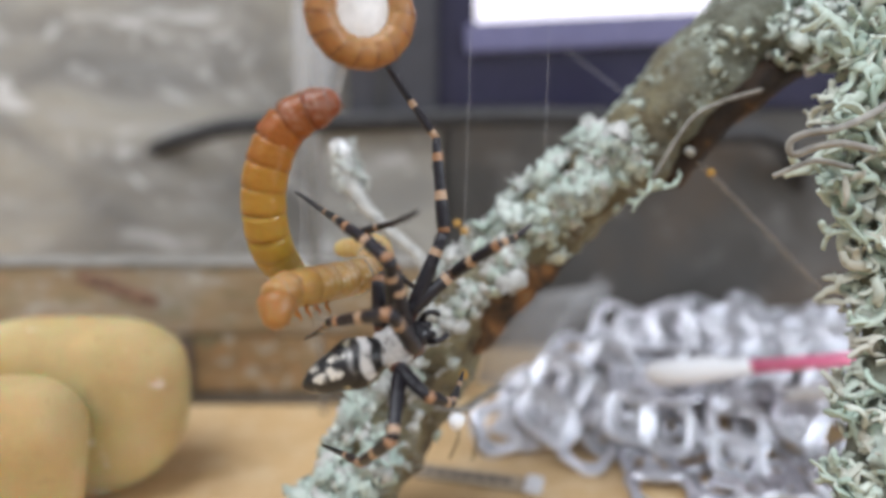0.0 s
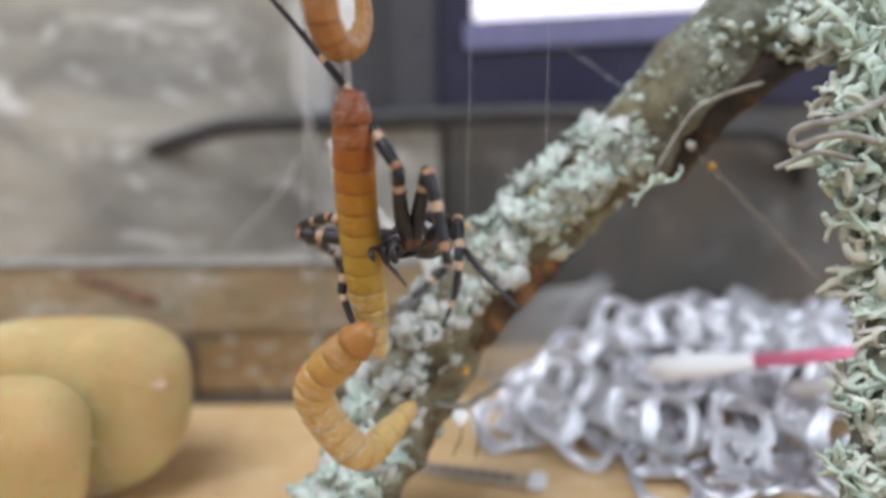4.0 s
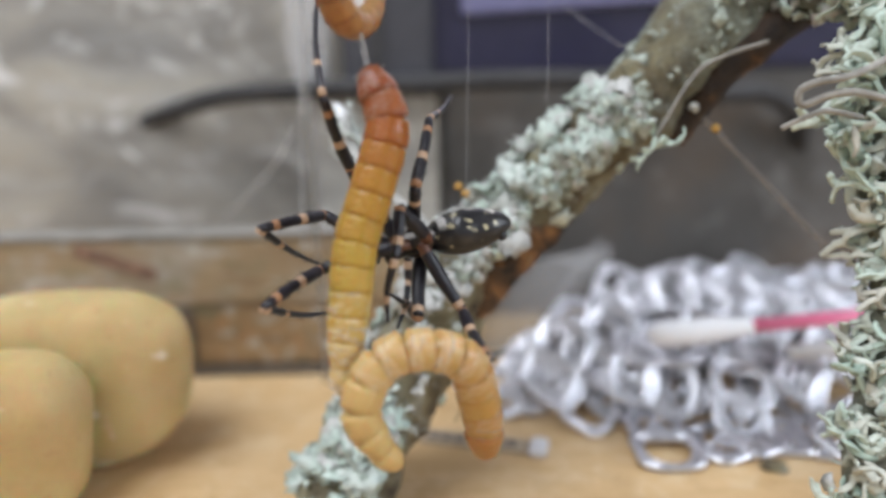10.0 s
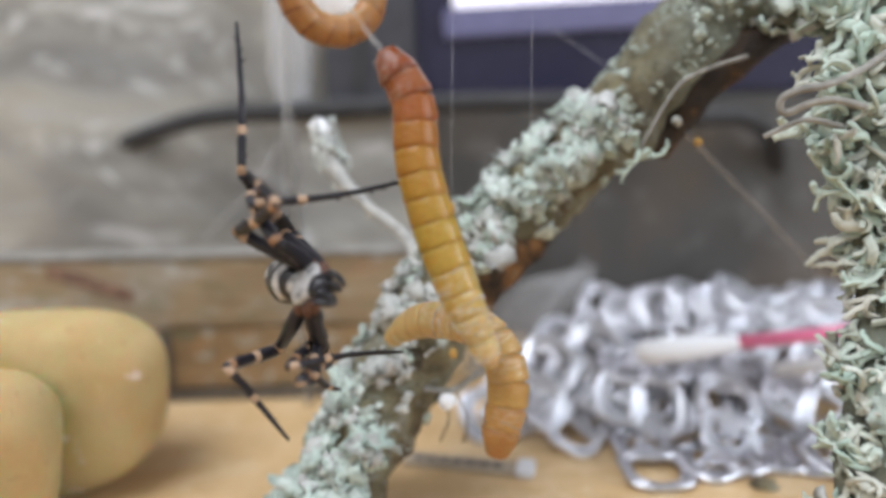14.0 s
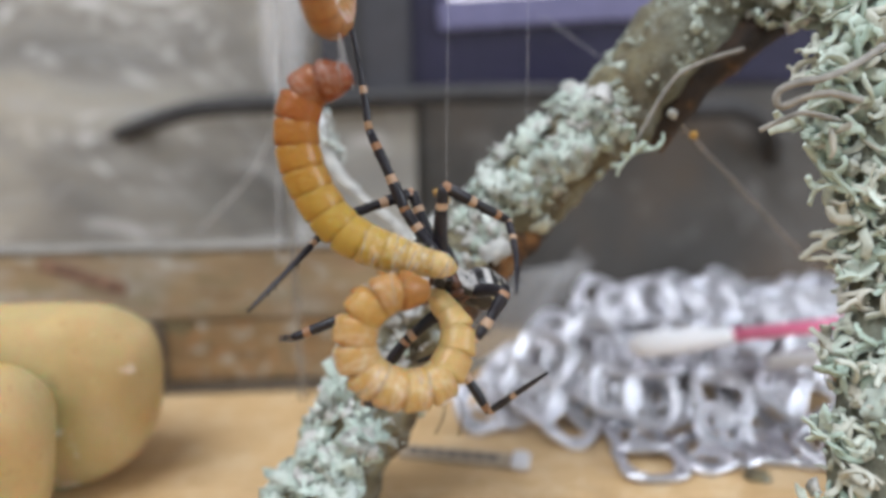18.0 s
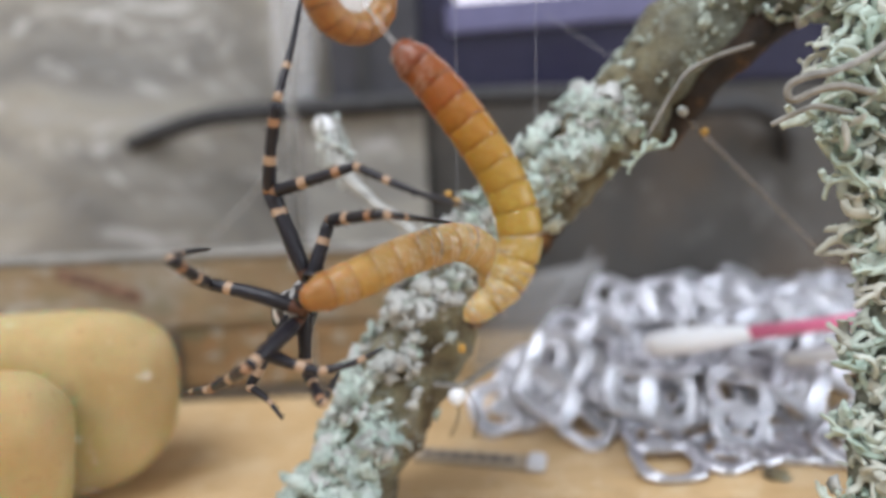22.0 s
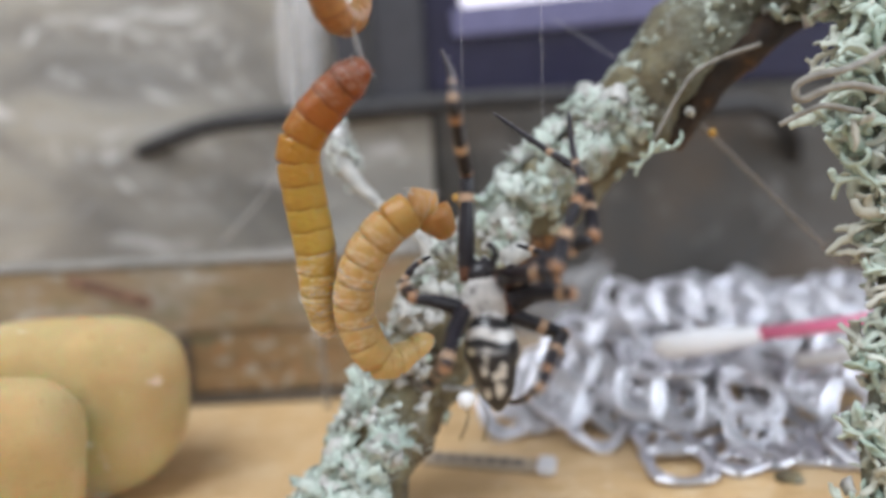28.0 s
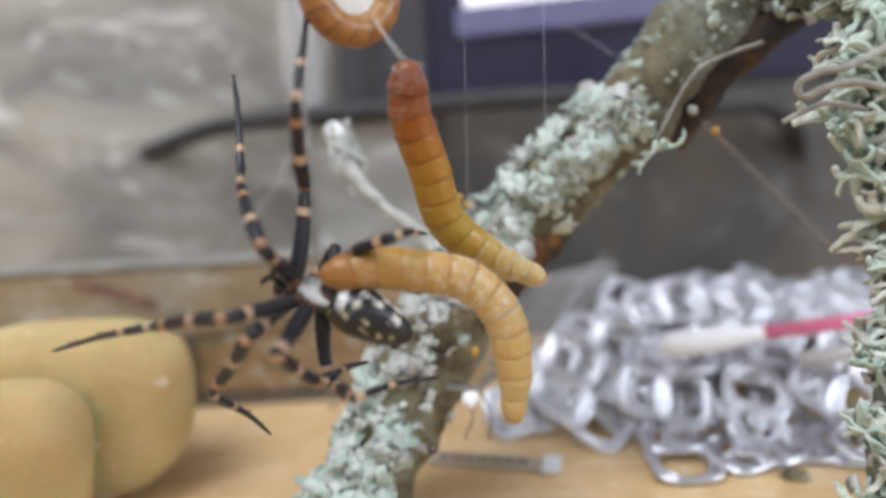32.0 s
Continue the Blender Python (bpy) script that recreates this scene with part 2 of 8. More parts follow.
def m_abdomen():
    """Black, with a silvery shoulder, cream spots down the middle and yellow ones along the flanks."""
    n = Nodes("spider_abdomen", 0.30)
    x, y, z = n.split()
    side = n.tree.nodes.new("ShaderNodeMath")
    side.operation = "ABSOLUTE"
    n.link(x, side.inputs[0])
    wob = n.noise(420, 3, 0.6)
    shake = n.node("ShaderNodeTexNoise", Scale=900, Detail=3)
    n.link(n.coord.outputs["Object"], shake.inputs["Vector"])
    add = n.tree.nodes.new("ShaderNodeVectorMath")
    add.operation = "MULTIPLY_ADD"
    n.link(shake.outputs["Color"], add.inputs[0])
    add.inputs[1].default_value = (0.0016, 0.0016, 0.0016)
    n.link(n.mapped("Object", 1.0, 0.7, 1.0), add.inputs[2])
    warped = add.outputs[0]

    def spots(scale, inner, outer):
        v = n.tree.nodes.new("ShaderNodeTexVoronoi")
        v.inputs["Scale"].default_value = scale
        n.link(warped, v.inputs["Vector"])
        return n.scaled(v.outputs["Distance"], inner, outer, 1, 0)

    def both(a, b):
        m = n.tree.nodes.new("ShaderNodeMath")
        m.operation = "MULTIPLY"
        n.link(a, m.inputs[0]), n.link(b, m.inputs[1])
        return m.outputs[0]

    black = n.mix(n.scaled(wob, 0.5, 0.7, 0, 0.5), (0.012, 0.011, 0.013), (0.055, 0.047, 0.042))
    middle = both(both(spots(560, 0.36, 0.50), n.scaled(side.outputs[0], 0.0015, 0.0021, 1, 0)), n.scaled(z, 0.0010, 0.0018))
    c = n.mix(middle, black, (0.60, 0.56, 0.50))
    flank = both(spots(480, 0.19, 0.30), n.scaled(side.outputs[0], 0.0019, 0.0026))
    c = n.mix(flank, c, (0.44, 0.39, 0.25))
    bars = n.tree.nodes.new("ShaderNodeTexWave")
    bars.inputs["Scale"].default_value, bars.inputs["Distortion"].default_value, bars.bands_direction = 105, 7.0, "Y"
    n.link(n.coord.outputs["Object"], bars.inputs["Vector"])
    silver = n.ramp(bars.outputs["Fac"], [(0.0, (0.012, 0.011, 0.012)), (0.38, (0.03, 0.028, 0.028)), (0.50, (0.44, 0.42, 0.41)), (1.0, (0.60, 0.58, 0.56))])
    slope = n.tree.nodes.new("ShaderNodeMath")
    slope.operation = "MULTIPLY_ADD"
    n.link(z, slope.inputs[0]), n.link(y, slope.inputs[2])
    slope.inputs[1].default_value = 0.35
    front = both(n.scaled(slope.outputs[0], -0.0064, -0.0050), n.scaled(z, 0.0004, 0.0018))
    c = n.mix(front, c, n.mix(n.scaled(n.noise(700, 4, 0.65), 0.52, 0.62, 0, 0.6), silver, (0.06, 0.055, 0.055)))
    return n.base(c).bump(wob, 0.4, 0.0004).mat


def m_carapace():
    """Black skin under a smooth coat of short silvery hair, dark towards the low rim."""
    n = Nodes("silvery_carapace", 0.42)
    f = n.noise(520, 4, 0.6)
    z = n.split()[2]
    c = n.ramp(f, [(0.30, (0.10, 0.095, 0.095)), (0.42, (0.38, 0.365, 0.355)), (0.64, (0.54, 0.52, 0.50))])
    c = n.mix(n.scaled(z, 0.0002, 0.0007, 1, 0), c, (0.018, 0.016, 0.018))
    return n.base(c).bump(f, 0.5, 0.0003).mat


BAND, BLACK = (0.33, 0.175, 0.095), (0.014, 0.012, 0.017)
PALE = (0.44, 0.29, 0.19)
M = {
    "table": m_table(), "plank": m_plank(), "bark": m_bark(), "brown_bark": m_brown_bark(), "orange_bark": m_orange_bark(), "frond": m_frond(), "aluminium": m_aluminium(),
    "lichen": m_lichen("leafy_lichen", (0.46, 0.55, 0.48), (0.60, 0.68, 0.61), (0.70, 0.74, 0.69)),
    "lichen_grey": m_lichen("grey_lichen", (0.52, 0.51, 0.48), (0.66, 0.65, 0.63), (0.36, 0.39, 0.34)),
    "crust": m_lichen("crust_lichen", (0.40, 0.44, 0.37), (0.52, 0.57, 0.49), (0.28, 0.29, 0.235)),
    # same metal as the rims, darkened in place of darker reflections
    "tab_plate": m_plain("darkened_aluminium", (0.42, 0.42, 0.45), 0.58, 1.0, vary=0.12, scale=500),
    "grey_twig": m_plain("grey_twig", (0.40, 0.38, 0.345), 0.8, vary=0.25, scale=400),
    "white_lichen": m_lichen("white_lichen", (0.66, 0.70, 0.66), (0.78, 0.79, 0.76), (0.58, 0.66, 0.60)),
    "pale_bark": m_plain("pale_bark", (0.58, 0.57, 0.54), 0.8, vary=0.25, scale=350),
    "orange": m_plain("orange_lichen", (0.55, 0.31, 0.07), 0.7),
    "wall": m_wall(), "dark": m_dark_sheet(), "potato": m_potato(),
    "cable": m_plain("black_cable", (0.062, 0.060, 0.062), 0.9, vary=0.2),
    "bezel": m_plain("navy_plastic", (0.030, 0.028, 0.062), 0.25, vary=0.1),
    "bezel_sheen": m_plain("bezel_sheen_tint", (0.19, 0.185, 0.33), 0.3, vary=0.1),
    "pillar": m_plain("grey_metal_post", (0.062, 0.061, 0.072), 0.5, vary=0.15),
    "cotton": m_plain("cotton_wool", (0.97, 0.97, 1.0), 0.95, vary=0.03, scale=900, bump=0.3),
    "pink": m_plain("pink_plastic", (0.86, 0.20, 0.36), 0.35, vary=0.05),
    "plank_edge": m_plain("dark_wood_edge", (0.15, 0.125, 0.10), 0.6, vary=0.2),
    "dust": m_plain("pale_grey_edge", (0.36, 0.335, 0.30), 0.9, vary=0.25, scale=120),
    "greyed_plank": m_pale_plank(),
    "white": m_plain("white_plastic", (0.70, 0.69, 0.70), 0.35, vary=0.04),
    "paper": m_plain("grey_paper", (0.46, 0.37, 0.27), 0.7, vary=0.08),
    "print": m_plain("dark_print", (0.17, 0.145, 0.13), 0.7),
    "red": m_plain("red_paint", (0.32, 0.185, 0.125), 0.7, vary=0.35, scale=240),
    "room": m_plain("white_wall_paint", (0.52, 0.515, 0.51), 0.8, vary=0.03, scale=20, bump=0.05),
    "silk": m_plain("silk", (0.80, 0.80, 0.82), 0.35, vary=0.05),
    "silk_sheet": m_plain("silk_sheet", (0.86, 0.84, 0.84), 0.55, vary=0.08, scale=700),
    "silk_film": m_plain("silk_film", (0.88, 0.86, 0.84), 0.35, vary=0.06, scale=900),
    "worm_head": m_worm("worm_head_skin", (0.24, 0.068, 0.014), (0.10, 0.028, 0.010), (0.34, 0.13, 0.04)),
    "worm_front": m_worm("worm_front_skin", (0.345, 0.145, 0.036), (0.24, 0.085, 0.020), (0.46, 0.23, 0.07)),
    "dead_skin": m_worm("dead_worm_skin", (0.37, 0.165, 0.050), (0.15, 0.052, 0.018), (0.54, 0.31, 0.13)),
    "femur": m_leg("femur_skin", [(0.0, (0.11, 0.045, 0.026)), (0.13, BLACK), (0.70, PALE), (0.77, BLACK)]),
    "tibia": m_leg("tibia_skin", [(0.0, BAND), (0.05, BLACK), (0.31, PALE), (0.40, BLACK), (0.68, BAND), (0.76, BLACK)]),
    "tarsus": m_leg("tarsus_skin", [(0.0, PALE), (0.08, BLACK), (0.36, PALE), (0.44, BLACK)]),
    "abdomen": m_abdomen(),
    "carapace": m_carapace(),
    "jaw": m_plain("black_chitin", (0.016, 0.014, 0.018), 0.3),
}
M["silk_film"].node_tree.nodes["Principled BSDF"].inputs["Alpha"].default_value = 0.30
M["silk"].node_tree.nodes["Principled BSDF"].inputs["Alpha"].default_value = 0.25
M["dull_silk"] = m_plain("dull_silk", (0.36, 0.32, 0.29), 0.6, vary=0.2, scale=300)
M["dull_silk"].node_tree.nodes["Principled BSDF"].inputs["Alpha"].default_value = 0.42
M["clear"] = m_plain("cloudy_film", (0.78, 0.77, 0.78), 0.3, vary=0.1, scale=60)
M["clear"].node_tree.nodes["Principled BSDF"].inputs["Alpha"].default_value = 0.33
M["haze"] = m_plain("hazy_film", (0.47, 0.46, 0.46), 0.4, vary=0.1, scale=60)
M["haze"].node_tree.nodes["Principled BSDF"].inputs["Alpha"].default_value = 0.36
M["smoky"] = m_plain("smoky_film", (0.36, 0.34, 0.31), 0.3, vary=0.1, scale=60)
M["smoky"].node_tree.nodes["Principled BSDF"].inputs["Alpha"].default_value = 0.45
glow = Nodes("lit_screen", 0.4)
glow.set(Emission_Color=(0.90, 0.86, 1.0, 1), Emission_Strength=0.90)
M["glow"] = glow.base((0.6, 0.6, 0.65)).mat


# ---- mesh helpers ----
def mesh_of(name, verts, faces, material, smooth=True):
    me = bpy.data.meshes.new(name)
    me.from_pydata([tuple(v) for v in verts], [], faces)
    me.materials.append(material)
    me.polygons.foreach_set("use_smooth", [smooth] * len(me.polygons))
    me.update()
    return me


def two_tone(me, other, first, last):
    """Give the faces first..last-1 a second material."""
    me.materials.append(other)
    for p in me.polygons[first:last]:
        p.material_index = 1
    return me


def attach(name, me, parent=None, label="", m=None):
    ob = new(name, me)
    ob.parent = parent
    if m is not None:
        ob.matrix_basis = m
    return tagged(ob, label) if label else ob


def part(name, bm, material, parent=None, label="", m=None, smooth=False):
    me = bpy.data.meshes.new(name)
    bm.to_mesh(me)
    bm.free()
    me.materials.append(material)
    me.polygons.foreach_set("use_smooth", [smooth] * len(me.polygons))
    return attach(name, me, parent, label, m)


def thing(name, at, label, category, group="", kind=""):
    ob = new(name)
    ob.empty_display_size = 0.005
    ob.matrix_basis = Matrix.Translation(at)
    return tagged(ob, label, category, group, kind)


def block(sx, sy, sz, bevel=0.0, at=(0, 0, 0)):
    bm = bmesh.new()
    bmesh.ops.create_cube(bm, size=1)
    bmesh.ops.scale(bm, vec=(sx, sy, sz), verts=bm.verts)
    bmesh.ops.translate(bm, vec=at, verts=bm.verts)
    if bevel:
        bmesh.ops.bevel(bm, geom=bm.edges[:], offset=bevel, segments=2, affect="EDGES")
    return bm


def spline(points, count):
    """Evenly spaced points on a smooth curve through the given ones."""
    p = [Vector(q) for q in points]
    p = [p[0] * 2 - p[1], *p, p[-1] * 2 - p[-2]]
    fine = []
    for a, b, c, d in zip(p, p[1:], p[2:], p[3:]):
        for k in range(16):
            t = k / 16
            fine.append(0.5 * (2 * b + (c - a) * t + (2 * a - 5 * b + 4 * c - d) * t * t + (3 * b - a - 3 * c + d) * t ** 3))
    fine.append(p[-2])
    run = [0.0]
    for a, b in zip(fine, fine[1:]):
        run.append(run[-1] + (b - a).length)
    out, k = [], 0
    for i in range(count):
        s = run[-1] * i / (count - 1)
        while k < len(run) - 2 and run[k + 1] < s:
            k += 1
        out.append(fine[k].lerp(fine[k + 1], (s - run[k]) / max(run[k + 1] - run[k], 1e-9)))
    return out


def sides(tangent, hint=(0, -1, 0.3)):
    t = Vector(tangent).normalized()
    u = Vector(hint) - t * t.dot(Vector(hint))
    if u.length < 1e-4:
        u = t.orthogonal()
    u.normalize()
    return u, t.cross(u)


def tube(path, radii, ring=8, rough=0.0, scale=100.0, flat=1.0):
    """Vertices and faces of a tube along a path, with uneven skin."""
    verts, faces, n = [], [], len(path)
    u = None
    for i, p in enumerate(path):
        tan = (path[min(i + 1, n - 1)] - path[max(i - 1, 0)]).normalized()
        u = sides(tan, u or (0.2, -1, 0.3))[0]
        v = tan.cross(u)
        r = radii[i] if isinstance(radii, (list, tuple)) else radii
        for k in range(ring):
            a = 2 * math.pi * k / ring
            d = u * math.cos(a) + v * (math.sin(a) * flat)
            w = p + d * r
            if rough:
                w = w + d * (noise.noise(w * scale) * rough + noise.noise(w * scale * 3.1) * rough * 0.45)
            verts.append(w)
    for i in range(n - 1):
        for k in range(ring):
            a, b = i * ring + k, i * ring + (k + 1) % ring
            faces.append((a, b, b + ring, a + ring))
    faces += [tuple(range(ring))[::-1], tuple(range((n - 1) * ring, n * ring))]
    return verts, faces


# ---- setting: table, sheets behind, room ----
floor = part("floor", block(4.0, 4.0, 0.02, at=(0, 0, -0.76)), M["plank"])
tagged(floor, "brown wooden floor of the room", "floor", kind="structure")
for nm, size, at in (("wall_north", (4, 0.05, 3.2), (0, 2.0, 0.85)), ("wall_south", (4, 0.05, 3.2), (0, -2.0, 0.85)),
                     ("wall_west", (0.05, 4, 3.2), (-2.0, 0, 0.85)),
                     ("ceiling", (4, 4, 0.05), (0, 0, 2.45))):
    tagged(part(nm, block(*size, at=at), M["room"]), "plain white painted " + ("ceiling" if nm == "ceiling" else "room wall"),
           "ceiling" if nm == "ceiling" else "wall", kind="structure")

# east wall, with an opening made up to hold the added fill light
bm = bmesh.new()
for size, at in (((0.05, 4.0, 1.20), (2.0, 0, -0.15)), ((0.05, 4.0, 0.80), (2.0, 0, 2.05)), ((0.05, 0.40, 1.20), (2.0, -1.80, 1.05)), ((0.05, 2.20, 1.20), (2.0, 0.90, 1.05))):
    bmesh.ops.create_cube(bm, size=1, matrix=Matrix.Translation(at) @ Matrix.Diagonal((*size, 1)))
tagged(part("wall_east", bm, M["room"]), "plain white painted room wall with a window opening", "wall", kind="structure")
window = thing("made_up_window", (2.0, -0.9, 1.05), "white framed window in the room wall", "window", kind="structure")
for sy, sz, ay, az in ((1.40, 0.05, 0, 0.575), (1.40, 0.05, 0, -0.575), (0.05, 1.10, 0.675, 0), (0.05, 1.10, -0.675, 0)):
    part("made_up_frame", block(0.044, sy, sz, 0.002, (0, ay, az)), M["white"], window)

table = thing("table", (0, 0.15, -0.75), "light tan pine table with a worn top", "table")
for yy in (-0.38, -0.255, -0.13, -0.005, 0.12, 0.245, 0.37):
    part("plank", block(1.10, 0.1238, 0.022, 0.0006, (0, yy, 0.739)), M["table"], table)
for sx in (-0.48, 0.48):
    for sy in (-0.36, 0.30):
        part("leg", block(0.05, 0.05, 0.728, 0.003, (sx, sy, 0.364)), M["table"], table)


def sheet(name, x0, x1, y, z0, z1, material, label, category, wave, lean=0.0, nx=60, nz=40, parent=None):
    """A hanging sheet with real folds and some thickness."""
    verts, faces = [], []
    for side in (0, 1):
        for j in range(nz + 1):
            for i in range(nx + 1):
                x, z = x0 + (x1 - x0) * i / nx, z0 + (z1 - z0) * j / nz
                f = noise.noise(Vector((x * 14, z * 16, y * 3))) + 0.5 * noise.noise(Vector((x * 34, z * 34, 4)))
                verts.append((x, y + lean * (z - z0) + wave * f + side * 0.002, z))
    n = (nx + 1) * (nz + 1)
    for j in range(nz):
        for i in range(nx):
            a = j * (nx + 1) + i
            faces.append((a, a + 1, a + nx + 2, a + nx + 1))
            faces.append((n + a, n + a + nx + 1, n + a + nx + 2, n + a + 1))
    ob = attach(name, mesh_of(name, verts, faces, material), parent)
    return tagged(ob, label, category) if category else ob


plastic = thing("plastic_sheet", (0, 0, 0), "crumpled cloudy grey-beige plastic sheet standing on the table", "plastic sheet")
sheet("back_sheet", -0.42, -0.012, 0.262, 0.0, 0.30, M["wall"], "", "", 0.0028, parent=plastic)
sheet("dark_sheet", -0.022, 0.42, 0.272, 0.0, 0.30, M["dark"], "dark brownish grey smooth sheet behind the pull tabs", "sheet", 0.003)

sheet("low_fold", -0.047, -0.001, 0.2405, 0.0, 0.0905, M["wall"], "low fold of the sheet", "", 0.0014, nx=30, nz=30, parent=plastic)

# tablet: a dark slab with a lit screen, standing on its edge
tablet = thing("tablet_computer", (0.075, 0.243, 0.0), "navy-black tablet computer standing upright with a bright screen", "tablet")
part("body", block(0.235, 0.008, 0.225, 0.002, (0.012, 0.012, 0.2105)), M["bezel"], tablet)
part("screen", block(0.144, 0.0012, 0.1256), M["glow"], tablet, "glowing white screen", pose(0.0065, 0.0068, 0.1962, 0, -2.6, 0))
# the bezel's bluish reflection, put into the colour of a strip
part("sheen_strip", block(0.146, 0.002, 0.0108, 0.0008), M["bezel_sheen"], tablet, "glossy blue-grey strip under the screen", pose(0.0065, 0.0062, 0.1279, 0, -2.6, 0))
part("stand", block(0.190, 0.006, 0.125, 0.001, (0.020, 0.0135, 0.0625)), M["dark"], tablet, "dark grey stand plate")

post = thing("metal_post", (-0.019, 0.248, 0), "dull grey metal post standing behind the web", "post")
part("post_body", block(0.034, 0.006, 0.26, 0.0015, (0, 0, 0.13)), M["pillar"], post)
part("groove", block(0.005, 0.002, 0.258, 0.0004, (-0.004, -0.0035, 0.13)), M["cable"], post)

# upright strip made up to stand in for a diffuse bright patch
bright = thing("bright_patch_strip", (-0.0460, 0.2500, 0), "torn cloudy white plastic strip standing before the grey sheet", "plastic strip")
verts, faces = [], []
for side in (0, 1):
    for k in range(25):
        z = 0.26 * k / 24
        for j in range(5):
            w = (0.0010 + 0.0075 * max(0.0, min(1.0, (z - 0.072) / 0.035))) * (1 + 0.25 * noise.noise(Vector((j, z * 60, 2))))
            verts.append(Vector(((j / 2 - 1) * w - 0.003 * math.sin(z * 16), 0.0012 * side - 0.0025 * math.cos((j / 2 - 1) * 1.4) + 0.001 * noise.noise(Vector((j, z * 80, 5))), z)))
for k in range(24):
    for j in range(4):
        a = k * 5 + j
        faces += [(a, a + 1, a + 6, a + 5), (125 + a, 130 + a, 131 + a, 126 + a)]
part("crease", block(0.0009, 0.0006, 0.16, 0.0002, (0.0012, -0.0042, 0.18)), M["clear"], bright)
attach("strip_sheet", mesh_of("strip_sheet", verts, faces, M["clear"]), bright)

# low wooden box wall and what lies by it
box = thing("wooden_block", (-0.061, 0.203, 0), "weathered brown wooden block with dark edges", "wood block")
part("upper_board", block(0.164, 0.014, 0.0225, 0.0012, (-0.021, 0, 0.0355)), M["greyed_plank"], box)
part("lower_board", block(0.1655, 0.0145, 0.0200, 0.0012, (-0.021, 0, 0.0140)), M["plank"], box)
part("base_strip", block(0.163, 0.0155, 0.0036, 0.0006, (-0.021, 0, 0.0018)), M["plank_edge"], box, "dark strip along the foot")
part("top_edge", block(0.1642, 0.0143, 0.0010, 0.0002, (-0.021, 0, 0.0473)), M["dust"], box, "pale dusty top edge")
part("end_strip", block(0.0042, 0.0012, 0.0195, 0.0003, (-0.0225, -0.0079, 0.0140)), M["plank_edge"], box, "dark upright strip")
part("paint_mark", block(0.026, 0.0006, 0.0042, 0.0002), M["red"], box, "faded red paint mark", pose(-0.0435, -0.0073, 0.0395, 0, 20, 0))


def potato(at, rx, rz, h, seed):
    bm = bmesh.new()
    bmesh.ops.create_icosphere(bm, subdivisions=4, radius=1)
    for v in bm.verts:
        q = v.co.copy()
        k = 1 + 0.07 * noise.noise(q * 1.3 + Vector((seed, 0, 0))) + 0.02 * noise.noise(q * 3 + Vector((0, seed, 0)))
        q = Vector([math.copysign(abs(c) ** 0.75, c) for c in q])
        k *= 0.90 + 0.10 * max(-1.0, min(0.7, q.z * 1.2))
        v.co = Vector((q.x * rx * k, q.y * rz * k, q.z * h * (1 + 0.03 * noise.noise(q * 1.5 + Vector((seed, 3, 0))))))
    low = min(v.co.z for v in bm.verts)
    for v in bm.verts:
        v.co.z = max(v.co.z, low * 0.93) - low * 0.93
    ob = part("potato", bm, M["potato"], m=Matrix.Translation(at), smooth=True)
    return tagged(ob, "smooth pale yellow potato lying on the table", "potato", "potatoes")


potato((-0.0945, 0.1480, 0), 0.0338, 0.0180, 0.0223, 3.0)
potato((-0.0925, 0.1240, 0), 0.0165, 0.0120, 0.0192, 8.0)


def cable(path, r, label):
    pts = spline([Vector(p) * MM for p in path], 60)
    ob = attach("cable", mesh_of("cable", *tube(pts, r, 10), M["cable"]))
    return tagged(ob, label, "cable")


cable([(-200, 285, 3.5), (-186, 284, 40), (-160, 280, 66), (-128, 268, 80), (-99, 252, 88), (-78, 246, 92), (-40, 238, 93), (30, 235, 95), (80, 238, 93), (105, 240, 88), (118, 242, 89), (132, 244, 84), (143, 252, 72),
       (152, 282, 40), (158, 290, 3.5)], 0.0036, "thick black cable arched behind the branch")


# corner of clear film between the heap and the dark sheet, outlined to fit the camera's view
flap = [(18.0, 24.6), (33.6, 33.2), (59.2, 37.5), (55.1, 28.6), (44.5, 15.8), (33.7, 7.0), (22.8, 0.0), (12.0, 0.0), (13.0, 12.0)]
verts = [Vector((x, 212 + dy + 2.5 * math.sin(x * 0.16 + z * 0.1), z)) * MM for dy in (0, 0.6) for x, z in flap]
n = len(flap)
film = attach("film_flap", mesh_of("film_flap", verts, [tuple(range(n)), tuple(range(n, 2 * n))[::-1]] + [(i, n + i, n + (i + 1) % n, (i + 1) % n) for i in range(n)], M["haze"], False))
tagged(film, "torn corner of hazy clear plastic film", "plastic film")


# ---- pull tabs ----
def stadium(half, r1, r2, n=28):
    """Outline of a pull tab: a rounder end and a squarer end."""
    out = []
    for k in range(n):
        a = 2 * math.pi * k / n
        c, s = math.cos(a), math.sin(a)
        r = r1 if c < 0 else r2
        out.append(((half if c > 0 else -half) + r * 0.95 * math.copysign(abs(c) ** 0.8, c), r1 * math.copysign(abs(s) ** 0.75, s)))
    return out


